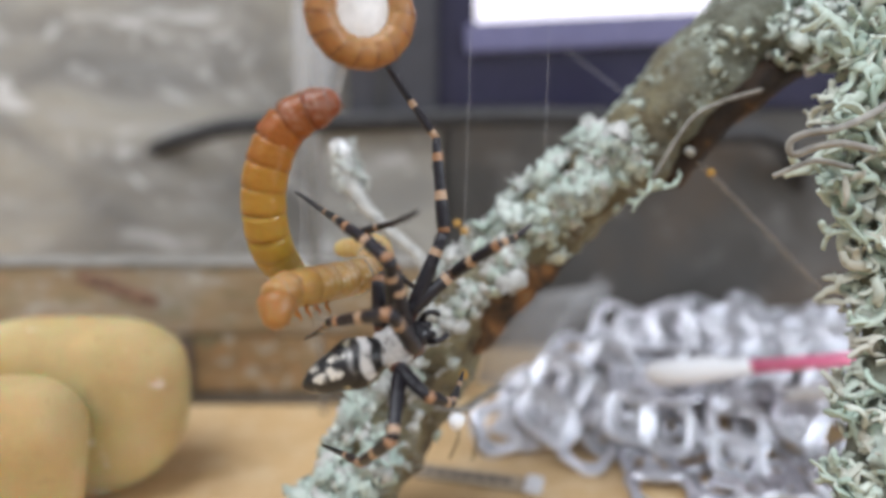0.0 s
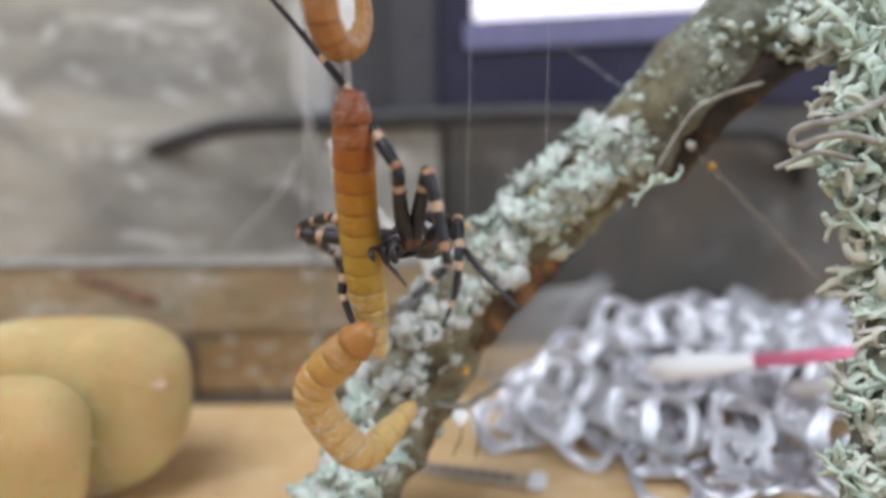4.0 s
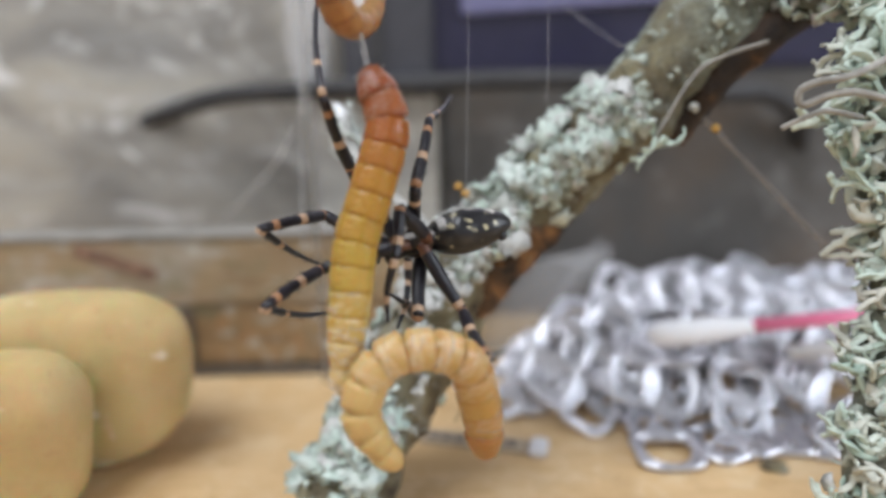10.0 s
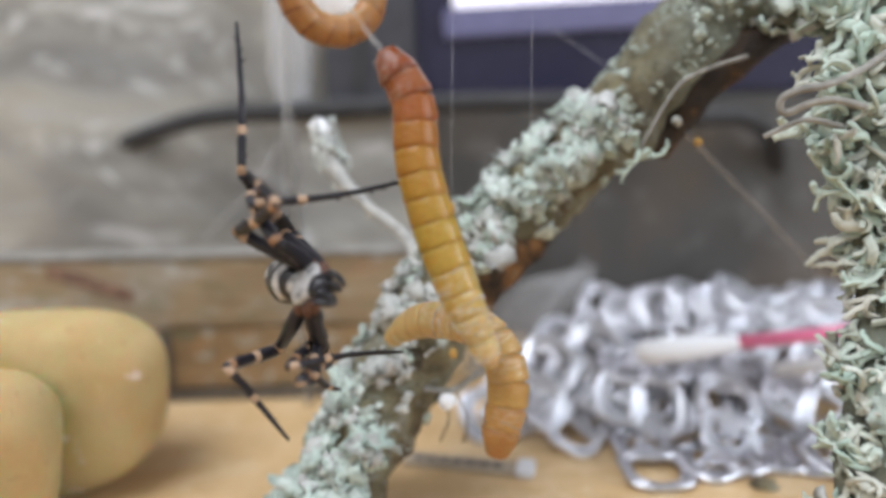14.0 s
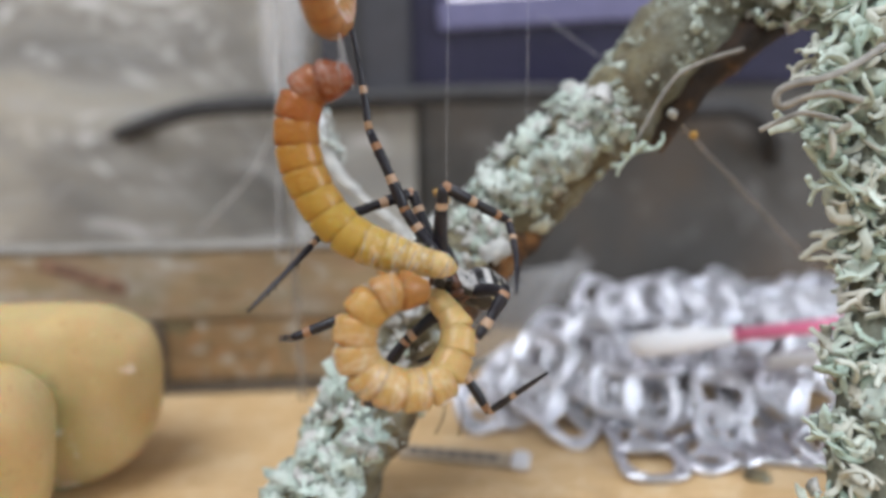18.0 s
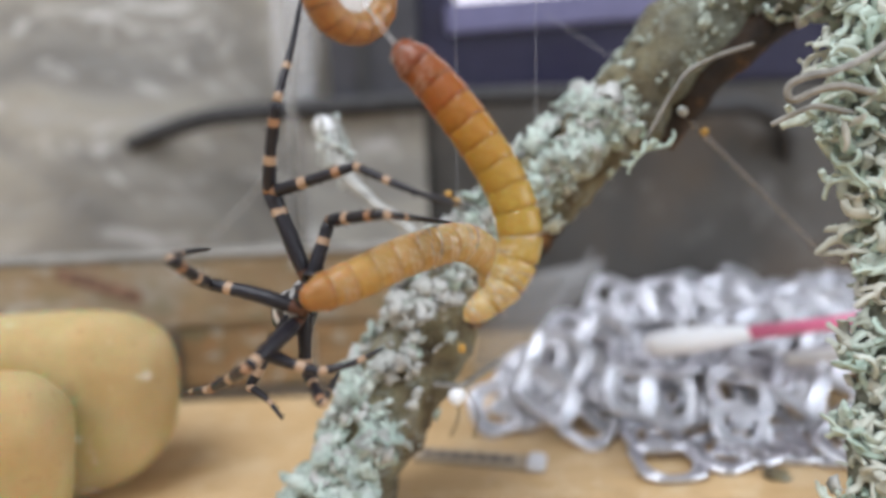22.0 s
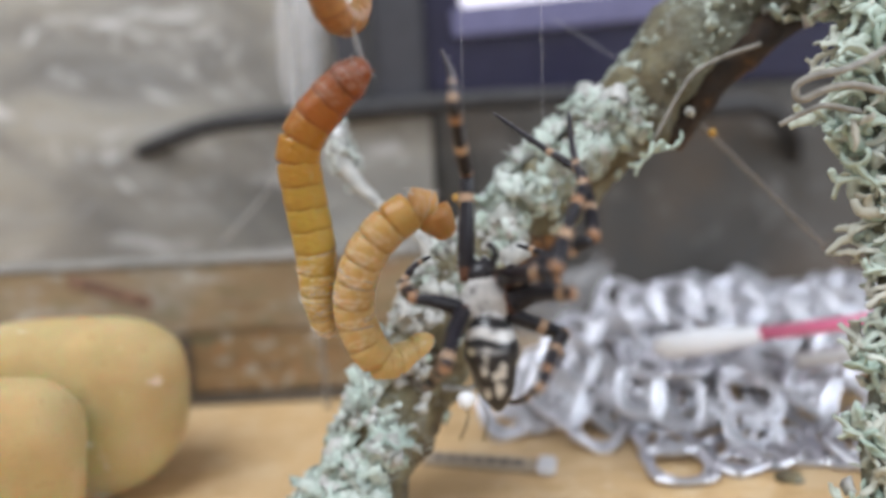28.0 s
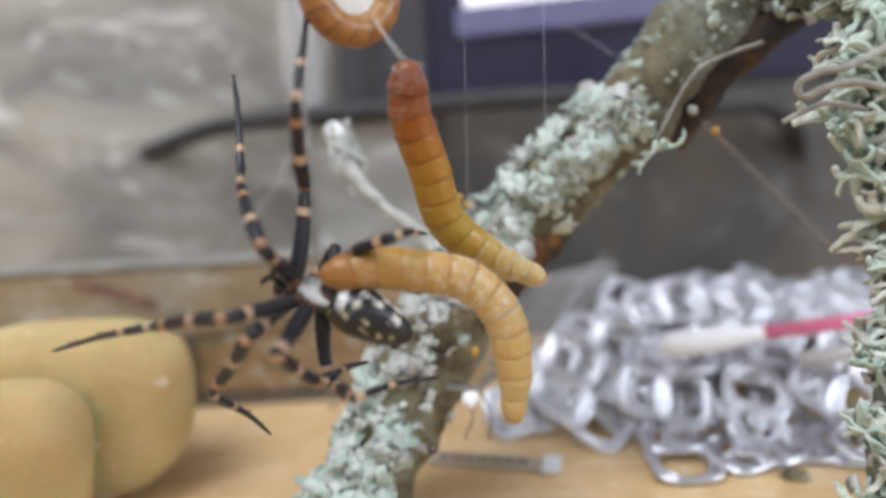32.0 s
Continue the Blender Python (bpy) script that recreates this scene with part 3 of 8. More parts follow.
def loop_tube(outline, r, z, ring=6):
    n = len(outline)
    verts, faces = [], []
    for i, (x, y) in enumerate(outline):
        (xa, ya), (xb, yb) = outline[i - 1], outline[(i + 1) % n]
        t = Vector((xb - xa, yb - ya, 0)).normalized()
        nrm = Vector((t.y, -t.x, 0))
        for k in range(ring):
            a = 2 * math.pi * k / ring
            verts.append(Vector((x, y, z)) + nrm * (math.cos(a) * r) + Vector((0, 0, math.sin(a) * r * 0.8)))
    for i in range(n):
        for k in range(ring):
            a, b = i * ring + k, i * ring + (k + 1) % ring
            c, d = ((i + 1) % n) * ring + k, ((i + 1) % n) * ring + (k + 1) % ring
            faces.append((a, b, d, c))
    return verts, faces


def bridge(outer, inner, z, top):
    n = len(outer)
    verts = [Vector((x, y, z)) for x, y in outer] + [Vector((x, y, z)) for x, y in inner]
    return verts, [(i, (i + 1) % n, n + (i + 1) % n, n + i) if top else (n + i, n + (i + 1) % n, (i + 1) % n, i) for i in range(n)]


def joined(*shapes):
    verts, faces = [], []
    for v, f in shapes:
        faces += [tuple(i + len(verts) for i in q) for q in f]
        verts += v
    return verts, faces


def circle(cx, cy, rx, ry, n=28):
    return [(cx + rx * math.cos(2 * math.pi * k / n), cy + ry * math.sin(2 * math.pi * k / n)) for k in range(n)]


ring_half = [(x * 0.56 + 0.0042, y) for x, y in stadium(0.0048, 0.0076, 0.0076)]
hole = circle(0.0043, 0, 0.0060, 0.0063)
tail = [(x * 0.62 - 0.0058, y * 0.94) for x, y in stadium(0.0030, 0.0072, 0.0068)]
rivet_hole = circle(-0.0052, 0, 0.0042, 0.0048)
TAB_RING = two_tone(mesh_of("finger_ring", *joined(loop_tube(ring_half, 0.00115, 0), loop_tube(hole, 0.0007, 0), bridge(ring_half, hole, 0.0003, True), bridge(ring_half, hole, -0.0003, False)), M["aluminium"]), M["tab_plate"], 336, 392)
TAB_TAIL = two_tone(mesh_of("rivet_end", *joined(loop_tube(tail, 0.00115, 0), loop_tube(rivet_hole, 0.0005, 0), bridge(tail, rivet_hole, 0.0003, True), bridge(tail, rivet_hole, -0.0003, False)), M["aluminium"]), M["tab_plate"], 336, 392)
TAB_RIVET = mesh_of("rivet", *joined(loop_tube(circle(-0.0042, 0, 0.0021, 0.0021), 0.0006, 0.0002), bridge(circle(-0.0042, 0, 0.0021, 0.0021), circle(-0.0042, 0, 0.0002, 0.0002), 0.0004, True),
                                     bridge(circle(-0.0042, 0, 0.0021, 0.0021), circle(-0.0042, 0, 0.0002, 0.0002), -0.0004, False), tube([Vector((-0.0065, 0, 0)), Vector((-0.0092, 0, 0))], 0.0008, 6)), M["aluminium"])


def pull_tab(m):
    ob = new("pull_tab")
    ob.empty_display_size = 0.005
    ob.matrix_basis = m
    tagged(ob, "shiny aluminium drink-can pull tab in a loose heap", "pull tab", "heap of pull tabs")
    attach("finger_ring", TAB_RING, ob)
    attach("rivet_end", TAB_TAIL, ob)
    attach("rivet", TAB_RIVET, ob)
    return ob


rng = random.Random(7)


def heap_height(x, y):
    """The heap's outline over the table, shaped to fit the camera's view, in millimetres."""
    top = 26.0 * max(0.0, min(1.0, (y - 138) / 50)) ** 0.9
    left = max(0.0, min(1.0, (x - 8 - max(0, y - 165) * 1.05) / 26)) ** 0.7
    return top * left


# tabs at the foot and face of the heap, placed and tilted to fit the camera's view
for x, y, z, yaw, tx, ty in ((20.6, 166.4, 7.5, 15, 50, 0), (36.2, 160.7, 6.9, -40, 36, 0), (54, 145, 2.8, -90, 9, 0), (73.5, 145.6, 2.4, 18, 9, 0), (90.7, 145.4, 2.1, -8, 8, 0), (103.6, 144.3, 4.3, 30, 20, 0),
                             (56.6, 159.5, 11, -12, 48, 3), (78.1, 154.6, 8.9, 78, 40, 8), (101.8, 157.7, 8.6, -40, 48, 0), (31.6, 167.4, 15.7, 60, 55, 0), (45.6, 172.2, 18.2, 35, 58, -6), (60.9, 169.2, 18.8, 4, 26, 0),
                             (86, 166.5, 15.7, -6, 30, 4), (74.9, 173.9, 15, 60, 55, 0), (97.9, 169.8, 13.2, 35, 55, -5), (115.5, 168.8, 13, -30, 55, 0), (52.9, 184.1, 28.8, 62, 38, 6), (66, 185.2, 29.6, 8, 38, 0),
                             (85.2, 185.2, 29.1, 20, 38, 4), (93.3, 180.6, 24.1, -35, 38, 0), (75.1, 181.9, 22.1, -18, 38, 0), (107.4, 182.7, 25.9, 14, 38, 0), (117.3, 180, 22.9, 50, 38, 0), (43.8, 180, 19.7, -40, 38, 0),
                             (83.9, 179.6, 21.4, 84, 50, 0), (57.9, 179, 19.6, -64, 38, 5), (105.5, 179.6, 20.8, 20, 50, 0), (71.3, 164, 8, 20, 50, 0), (94, 163, 8, -20, 50, 0), (49.6, 166.4, 9.2, 40, 50, 0)):
    pull_tab(pose(x * MM, y * MM, z * MM, tx, ty, 0) @ pose(0, 0, 0, 0, 0, yaw))
count = 0
while count < 54:
    x, y = rng.uniform(20, 168), rng.uniform(168, 228)
    h = heap_height(x, y)
    if h < 6:
        continue
    z = h * rng.uniform(0.30, 0.66) + 2.5
    pull_tab(pose(x * MM, (y + 7) * MM, z * MM, rng.gauss(42, 9), rng.gauss(0, 9), 0) @ pose(0, 0, 0, 0, 0, rng.uniform(0, 360)))
    count += 1

swab = thing("cotton_swab", (0.094, 0.166, 0.0325), "cotton swab with a pink stick lying on the pull tabs", "cotton swab")
swab.matrix_basis = pose(0.0915, 0.1600, 0.0275, 0, -6, -4)
cot = [Vector((x, 0, 0)) for x in (-0.0365, -0.0355, -0.033, -0.026, -0.018, -0.010, -0.0075)]
attach("cotton_tip", mesh_of("cotton_tip", *tube(cot, [0.0006, 0.0022, 0.0034, 0.0036, 0.0033, 0.0022, 0.0014], 16, 0.0003, 900), M["cotton"]), swab, "white fluffy cotton tip")
attach("stick", mesh_of("stick", *tube([Vector((-0.012, 0, 0)), Vector((0.028, 0, 0))], 0.0019, 12), M["pink"]), swab, "pink plastic stick")
straw = attach("white_stick", mesh_of("white_stick", *tube([Vector((0.0905, 0.156, 0.0205)), Vector((0.124, 0.157, 0.0232))], 0.0021, 12), M["white"]))
tagged(straw, "short white plastic stick lying on the pull tabs", "stick")

strip = thing("paper_strip", (0.008, 0.1495, 0.0), "narrow grey paper strip with faded print on the table", "paper strip")
strip.matrix_basis = pose(0.0085, 0.1490, 0.0006, 0, 0, -15)
part("paper", block(0.032, 0.0062, 0.0008, 0.0, (0, 0, 0)), M["paper"], strip)
for k in range(7):
    part("print_bar", block(0.0026, 0.0024, 0.0003, 0.0, (-0.0125 + k * 0.0034, 0, 0.0006)), M["print"], strip)
part("white_end", block(0.0046, 0.0078, 0.0018, 0.0006, (0.0150, 0, 0.0005)), M["white"], strip, "white plastic end")
bm = bmesh.new()
bmesh.ops.create_icosphere(bm, subdivisions=2, radius=0.0022)
for v in bm.verts:
    v.co = v.co * (1 + 0.5 * noise.noise(v.co * 700))
    v.co = Vector((v.co.x * 1.5, v.co.y, max(v.co.z * 0.6, -0.0008) + 0.0008))
tagged(part("crumb", bm, M["bark"], m=Matrix.Translation((0.0775, 0.1345, 0))), "small dark brown crumb of bark on the table", "crumb")


# ---- lichen-covered branches ----
def lobe(at, normal, size, rng, cup=0.5, n=7):
    """One small ruffled leaf of lichen, with a thick heart."""
    u, v = sides(normal, (rng.uniform(-1, 1), rng.uniform(-1, 1), rng.uniform(-1, 1)))
    w = Vector(normal).normalized()
    verts = [at + w * size * rng.uniform(0.1, 0.6), at - w * size * 0.35]
    for k in range(n):
        a = 2 * math.pi * (k + rng.uniform(-0.25, 0.25)) / n
        r = size * rng.uniform(0.5, 1.3)
        verts.append(at + (u * math.cos(a) + v * math.sin(a)) * r + w * size * (cup * rng.uniform(0.2, 1.1)))
    faces = []
    for k in range(n):
        a, b = 2 + k, 2 + (k + 1) % n
        faces += [(0, a, b), (1, b, a)]
    return verts, faces


def branch(name, path, radii, label, lobes, cover, rng, bare=(0, 0, 0), grey=0.25, rings=70, bark="bark", leaf="lichen", size=(0.0006, 0.0019)):
    """A limb with bark, and lichen leaves where cover(direction, s) says."""
    ob = thing(name, Vector(path[0]) * MM, label, "branch")
    ob.matrix_basis = Matrix.Identity(4)
    pts = spline([Vector(p) * MM for p in path], rings)
    rr = [r.z * MM for r in spline([Vector((i, 0, r)) for i, r in enumerate(radii)], rings)]
    attach("bark", mesh_of("bark", *tube(pts, rr, 28, min(rr) * 0.30, 130), M[bark]), ob)
    sets = {leaf: ([], []), "lichen_grey": ([], []), "crust": ([], [])}
    done = 0
    while done < lobes:
        s = rng.random()
        i = min(int(s * (rings - 1)), rings - 2)
        tan = (pts[i + 1] - pts[i]).normalized()
        p = pts[i].lerp(pts[i + 1], s * (rings - 1) - i)
        u, v = sides(tan)
        a = rng.uniform(0, 2 * math.pi)
        d = u * math.cos(a) + v * math.sin(a)
        patch = noise.noise(p * 130 + d * 1.5) * 0.5 + 0.5
        if rng.random() > cover(d, s) * max(0.02, 5.5 * (patch - 0.37)):
            continue
        kind = "lichen_grey" if rng.random() < (0.85 if name == "lichen_branch" and 0.2 < s < 0.44 else grey) + 0.35 * (noise.noise(p * 60 + Vector((9, 0, 0)))) else leaf
        sz = rng.uniform(*size) if rng.random() > 0.045 else rng.uniform(size[1], size[1] * 1.7)
        nrm = (d + Vector((rng.gauss(0, 0.5), rng.gauss(0, 0.5), rng.gauss(0, 0.5)))).normalized()
        if name == "lichen_branch" and s > 0.63:
            sz *= 0.62
            kind = "crust" if rng.random() < 0.985 else kind
            vv, ff = lobe(p + d * (rr[i] * rng.uniform(0.95, 1.02)), (d + nrm * 0.3).normalized(), sz, rng, rng.uniform(0.0, 0.4), 6)
        else:
            vv, ff = lobe(p + d * (rr[i] * rng.uniform(0.97, 1.10) + 0.004 * max(0.0, patch - 0.45)), nrm, sz, rng, rng.uniform(0.0, 0.9) + (0.5 if sz > size[1] else 0.0), 11 if sz > size[1] else rng.choice((5, 6, 7)))
        V, F = sets[kind]
        F += [tuple(q + len(V) for q in f) for f in ff]
        V += vv
        done += 1
    for kind, (V, F) in sets.items():
        if not V:
            continue
        tagged(attach("lichen", mesh_of("lichen", V, F, M[kind], True), ob, "pale green leafy lichen" if kind == leaf else "flat grey-green crust" if kind == "crust" else "pale grey crusty lichen"), kind="stuff")
    return ob


rng = random.Random(21)
MAIN = [(-26.5, 119.0, 1.0), (-19.1, 124.0, 9.1), (-13.8, 128.0, 20.8), (-7.2, 131.8, 31.7), (-0.4, 134.7, 43.2), (7.8, 137.5, 53.5), (17.8, 140.0, 62.7), (28.0, 139.6, 72.8),
        (39.1, 139.2, 82.5), (49.1, 139.9, 92.7), (59.3, 141.5, 102.9), (70.9, 143.4, 114.2), (86, 146, 128)]
up_left = Vector((-0.60, -0.22, 0.75)).normalized()
main = branch("lichen_branch", MAIN, [8.8, 8.8, 9.0, 9.4, 9.0, 8.3, 8.0, 8.4, 9.0, 9.6, 10.5, 11, 11],
              "bare grey-brown branch thickly covered with pale green lichen", 7500,
              lambda d, s: max(0.004, min(1.0, (0.10 if s < 0.64 else 0.35) + 1.5 * d.dot(up_left))) * (0.30 if 0.20 < s < 0.36 else 0.5 if 0.36 < s < 0.47 else 0.8 if s > 0.64 else 0.8 if s < 0.2 else 1.0), rng)
twig = branch("lichen_twig", [(-24.6, 150.6, 86.0), (-23.4, 149.8, 82.6), (-20.4, 146.2, 74.5), (-13.5, 141.9, 67.4), (-5.5, 137.8, 61.2), (0.7, 132.3, 52.5)], [2.3, 2.5, 1.3, 1.15, 1.5, 2.6],
              "thin pale twig with a white lichen tip on the branch", 150, lambda d, s: 1.0 if s < 0.24 else 0.15 if s < 0.36 else 0.01, rng, grey=0.1, rings=40, bark="pale_bark", leaf="white_lichen", size=(0.0005, 0.0010))
for nm, path, radii, label in (
        ("side_branch", [(69, 141, 113), (72, 131, 107), (76, 121, 106), (86, 114, 109)], [4.0, 4.4, 5.0, 5.5], "short grey side branch with lichen"),
        ("hanging_branch", [(86, 117, 114), (80, 113, 98), (78.5, 109.5, 81.7), (78.0, 106, 69.5), (79, 103, 53.9), (76, 99, 41.4), (72, 95, 25.3), (70, 94, 4)], [6, 6, 6, 6, 6, 6, 5.5, 5], "upright branch hidden under curled lichen")):
    b = branch(nm, path, radii, label, 220 if nm == "hanging_branch" else 420, lambda d, s: 0.8, rng, rings=40)
    if nm == "hanging_branch":
        hanging = b


branch("bare_branch", [(48.4, 139.6, 79.0), (54.7, 137.1, 88.6), (62.5, 136.3, 96.1), (72.9, 135.5, 103.8), (81.9, 135.4, 109.4)], [4.6, 4.8, 4.6, 4.4, 4.2], "bare orange-brown forked branch with dark bark", 14, lambda d, s: 0.5, rng, rings=30, bark="brown_bark", size=(0.0006, 0.0014))


torn = spline([Vector(p) * MM for p in ((2.6, 131.5, 37.5), (5.6, 133.2, 43.0), (11.6, 135.6, 51.0), (20.6, 137.6, 59.6), (28.5, 138.0, 67.4))], 40)
attach("torn_bark", mesh_of("torn_bark", *tube(torn, [r.z * MM for r in spline([Vector((i, 0, r)) for i, r in enumerate((3.2, 5.4, 5.8, 5.0, 3.0))], 40)], 24, 0.0016, 160), M["orange_bark"]), main, "torn orange-brown bark")


def frond_mesh(seed):
    """A forked, curled strap of beard lichen."""
    r = random.Random(seed)
    shapes = []

    def strap(start, heading, axis, length, width, turn, depth):
        p, h, path = start.copy(), heading.normalized(), [start.copy()]
        steps = 11
        for k in range(steps):
            h = (Matrix.Rotation(turn * (0.5 + k / steps) / steps, 3, axis) @ h).normalized()
            h = (h + Vector((r.gauss(0, .08), r.gauss(0, .08), r.gauss(0, .08)))).normalized()
            p = p + h * (length / steps)
            path.append(p.copy())
        shapes.append(tube(path, [width * (1 - 0.35 * k / steps) for k in range(steps + 1)], 6, width * 0.3, 700, 0.40))
        if depth:
            for at in (4, 7):
                if r.random() < 0.8:
                    strap(path[at], (path[at + 1] - path[at]) + Vector((r.gauss(0, .6), r.gauss(0, .6), r.gauss(0, .6))) * (length / steps), axis, length * 0.5, width * 0.7, turn * r.uniform(-1.2, 1.2), depth - 1)

    ax = Vector((r.gauss(0, 0.6), r.gauss(0, 0.6) - 1.0, r.gauss(0, 0.6))).normalized()
    strap(Vector((0, 0, 0)), Vector((-1, r.gauss(0, .25), r.gauss(0, .3))), ax, r.uniform(0.0080, 0.0125), r.uniform(0.0011, 0.0016), r.choice((-1, 1)) * r.uniform(3.6, 7.6), 1)
    return mesh_of("frond", *joined(*shapes), M["frond"])


FRONDS = [frond_mesh(k) for k in range(14)]
hang_path = spline([Vector(p) * MM for p in [(80, 117, 110), (74, 113, 98), (73, 109.5, 83), (76, 106, 69.5), (78, 103, 53.9), (75, 99, 41.4), (71, 95, 25.3), (69, 94, 6)]], 60)
for k in range(298):
    p = hang_path[int((k + rng.random()) / 298 * 59)]
    yaw, tip, twist = rng.gauss(48, 42), rng.gauss(-6, 32), rng.uniform(0, 360)
    d = Matrix.Rotation(radians(yaw), 3, "Z") @ Matrix.Rotation(radians(tip), 3, "Y") @ Vector((-1, 0, 0))
    m = Matrix.Translation(p + d * rng.uniform(0.0030, 0.0062)) @ Euler((radians(twist), radians(tip), radians(yaw))).to_matrix().to_4x4()
    attach("frond", FRONDS[rng.randrange(14)], hanging, m=m @ Matrix.Scale(rng.uniform(0.60, 0.98), 4))
for at, yaw, tip, sc in (((42.3, 127.4, 78.7), 10, -60, 0.7), ((44.5, 127.2, 78.0), 170, -20, 0.65), ((42.8, 127.1, 77.3), 100, -80, 0.6), ((41.6, 128.5, 79.3), 200, 10, 0.6)):
    attach("frond", FRONDS[rng.randrange(14)], main, m=pose(at[0] * MM, at[1] * MM, at[2] * MM, 0, tip, yaw) @ Matrix.Scale(sc, 4))


def wisp(name, path, r, material, label, category, count=40, parent=None):
    ob = attach(name, mesh_of(name, *tube(spline([Vector(p) * MM for p in path], count), r, 6), material), parent)
    return tagged(ob, label, category) if category else ob


wisp("tendril", [(64.1, 129.3, 96.7), (56.9, 128.0, 94.7), (50.6, 127.5, 91.8), (47.1, 126.8, 87.6), (45.0, 127.2, 83.5), (42.7, 128.4, 78.6)], 0.00045, M["grey_twig"], "", "", parent=main)
wisp("tendril", [(71.7, 101, 93.5), (66.8, 100, 90.7), (61.3, 99, 88.6), (57.3, 100, 87.9), (55.3, 101, 86.6), (56.0, 101, 84.5), (59.0, 100, 85.8), (62.6, 99, 86.3), (68.2, 100, 85.2)], 0.00065, M["grey_twig"], "", "", 50, parent=hanging)
wisp("tendril", [(54.6, 104, 80.9), (58.1, 103, 82.7), (61.3, 103, 83.5), (67.6, 104, 82.3)], 0.0005, M["grey_twig"], "", "", 30, parent=hanging)
wisp("tendril", [(13, 134, 32), (8, 131, 30), (4, 128, 29.0), (-2, 126, 30.5)], 0.0008, M["grey_twig"], "", "", parent=main)
wisp("rootlet", [(2, 128, 29), (3.5, 128, 23), (1.5, 127, 18)], 0.0002, M["bark"], "", "", 20, parent=main)
wisp("rootlet", [(5, 129, 29), (7.5, 129, 22), (6.5, 128, 17)], 0.0002, M["bark"], "", "", 20, parent=main)


def blob(name, at, r, material, label, seed, parent=None, category=""):
    bm = bmesh.new()
    bmesh.ops.create_icosphere(bm, subdivisions=2, radius=r)
    for v in bm.verts:
        v.co = v.co * (1 + 0.45 * noise.noise(v.co * 420 + Vector((seed, 0, 0))))
    ob = part(name, bm, material, parent, label, Matrix.Translation(Vector(at) * MM), True)
    return tagged(ob, label, category) if category else ob


blob("white_tip", (-24.0, 149.5, 84.5), 0.0024, M["cotton"], "white rounded lichen tip", 6, twig)
blob("white_knob", (3.2, 122.2, 29.3), 0.0019, M["cotton"], "white rounded lichen knob", 1, main)
blob("orange_knob", (4.3, 123.8, 38.6), 0.0010, M["orange"], "small orange lichen", 2, main)
blob("orange_knob", (3.0, 133.0, 69.2), 0.0008, M["orange"], "small orange lichen", 3, main)
blob("orange_knob", (4.8, 132.8, 67.7), 0.0009, M["orange"], "small orange lichen", 4, main)
blob("orange_knob", (56.6, 133, 80.0), 0.0009, M["orange"], "small orange lichen", 5, main)

rod = attach("plastic_edge", mesh_of("plastic_edge", *tube([Vector((-0.0382, 0.1885, 0.0004)), Vector((-0.0394, 0.1885, 0.1296))], 0.0009, 8), M["smoky"]))
tagged(rod, "thin smoky edge of a clear plastic sheet", "plastic edge")

# silk of the web
for path, r in (([(51.3, 134.5, 85.2), (68.0, 140.2, 71.2), (95.8, 148.2, 47.1)], 0.0006), ([(6.7, 128.3, 150), (4, 121, 60)], 0.00005), ([(21, 128, 150), (20, 124, 80)], 0.00005),
                ([(-31, 160, 150), (-34.6, 150, 52)], 0.00022), ([(25.5, 174, 20), (37.5, 185, 32.5), (51, 197.5, 44)], 0.00030), ([(30, 165, 110), (52, 140, 88)], 0.00010), ([(-70, 200, 52), (-50, 190, 70), (-42, 186, 82)], 0.0004)):
    # the thick strand is widened to fit its blurred look from the camera
    wide_strand = r > 0.00045
    wisp("silk_thread", path, r, M["dull_silk" if wide_strand else "silk"], "dull brown dusty strand of silk" if wide_strand else "thin pale strand of spider silk", "silk thread", 24)


# ---- the dead curled worm, the two live ones and the spider ----
SEG = 13
WORM_R = [0.70, 0.90, 0.97, 1.0, 1.0, 1.0, 1.0, 1.0, 1.0, 0.98, 0.93, 0.84, 0.66]


def segment_mesh(name, r0, r1, half, material, head=False, tail=False):
    """One ring of a worm: a rounded barrel that slips into the next, hind rim lifted."""
    prof = [(-1.25, 0.70 * r0), (-1.0, 0.978 * r0), (-0.72, 0.997 * r0), (-0.1, 0.5 * (r0 + r1) * 1.008), (0.5, r1 * 1.012), (0.84, r1 * 1.006), (1.0, r1 * 0.985), (1.2, r1 * 0.72)]
    if head:
        prof = [(-1.6, 0.15 * r0), (-1.5, 0.45 * r0), (-1.15, 0.80 * r0), (-0.6, r0), (0.3, r1), (0.9, r1 * 1.04), (1.05, r1 * 0.97), (1.25, 0.7 * r1)]
    if tail:
        prof = [(-1.2, 0.7 * r0), (-1.0, 0.96 * r0), (-0.7, r0), (0.0, r0 * 0.95), (0.6, r0 * 0.80), (1.05, r0 * 0.56), (1.35, r0 * 0.28), (1.5, r0 * 0.05)]
    ring, verts, faces = 18, [], []
    for z, r in prof:
        for k in range(ring):
            a = 2 * math.pi * k / ring
            q = Vector((math.cos(a), math.sin(a), z * 0.6))
            w = 1 + 0.035 * noise.noise(q * 1.9 + Vector((r0 * 9000, half * 5000, 0))) + 0.02 * noise.noise(q * 4.3)
            verts.append((q.x * r * 1.03 * w, q.y * r * 0.95 * w, z * half))
    for i in range(len(prof) - 1):
        for k in range(ring):
            a, b = i * ring + k, i * ring + (k + 1) % ring
            faces.append((a, b, b + ring, a + ring))
    faces += [tuple(range(ring))[::-1], tuple(range((len(prof) - 1) * ring, len(prof) * ring))]
    return mesh_of(name, verts, faces, material)


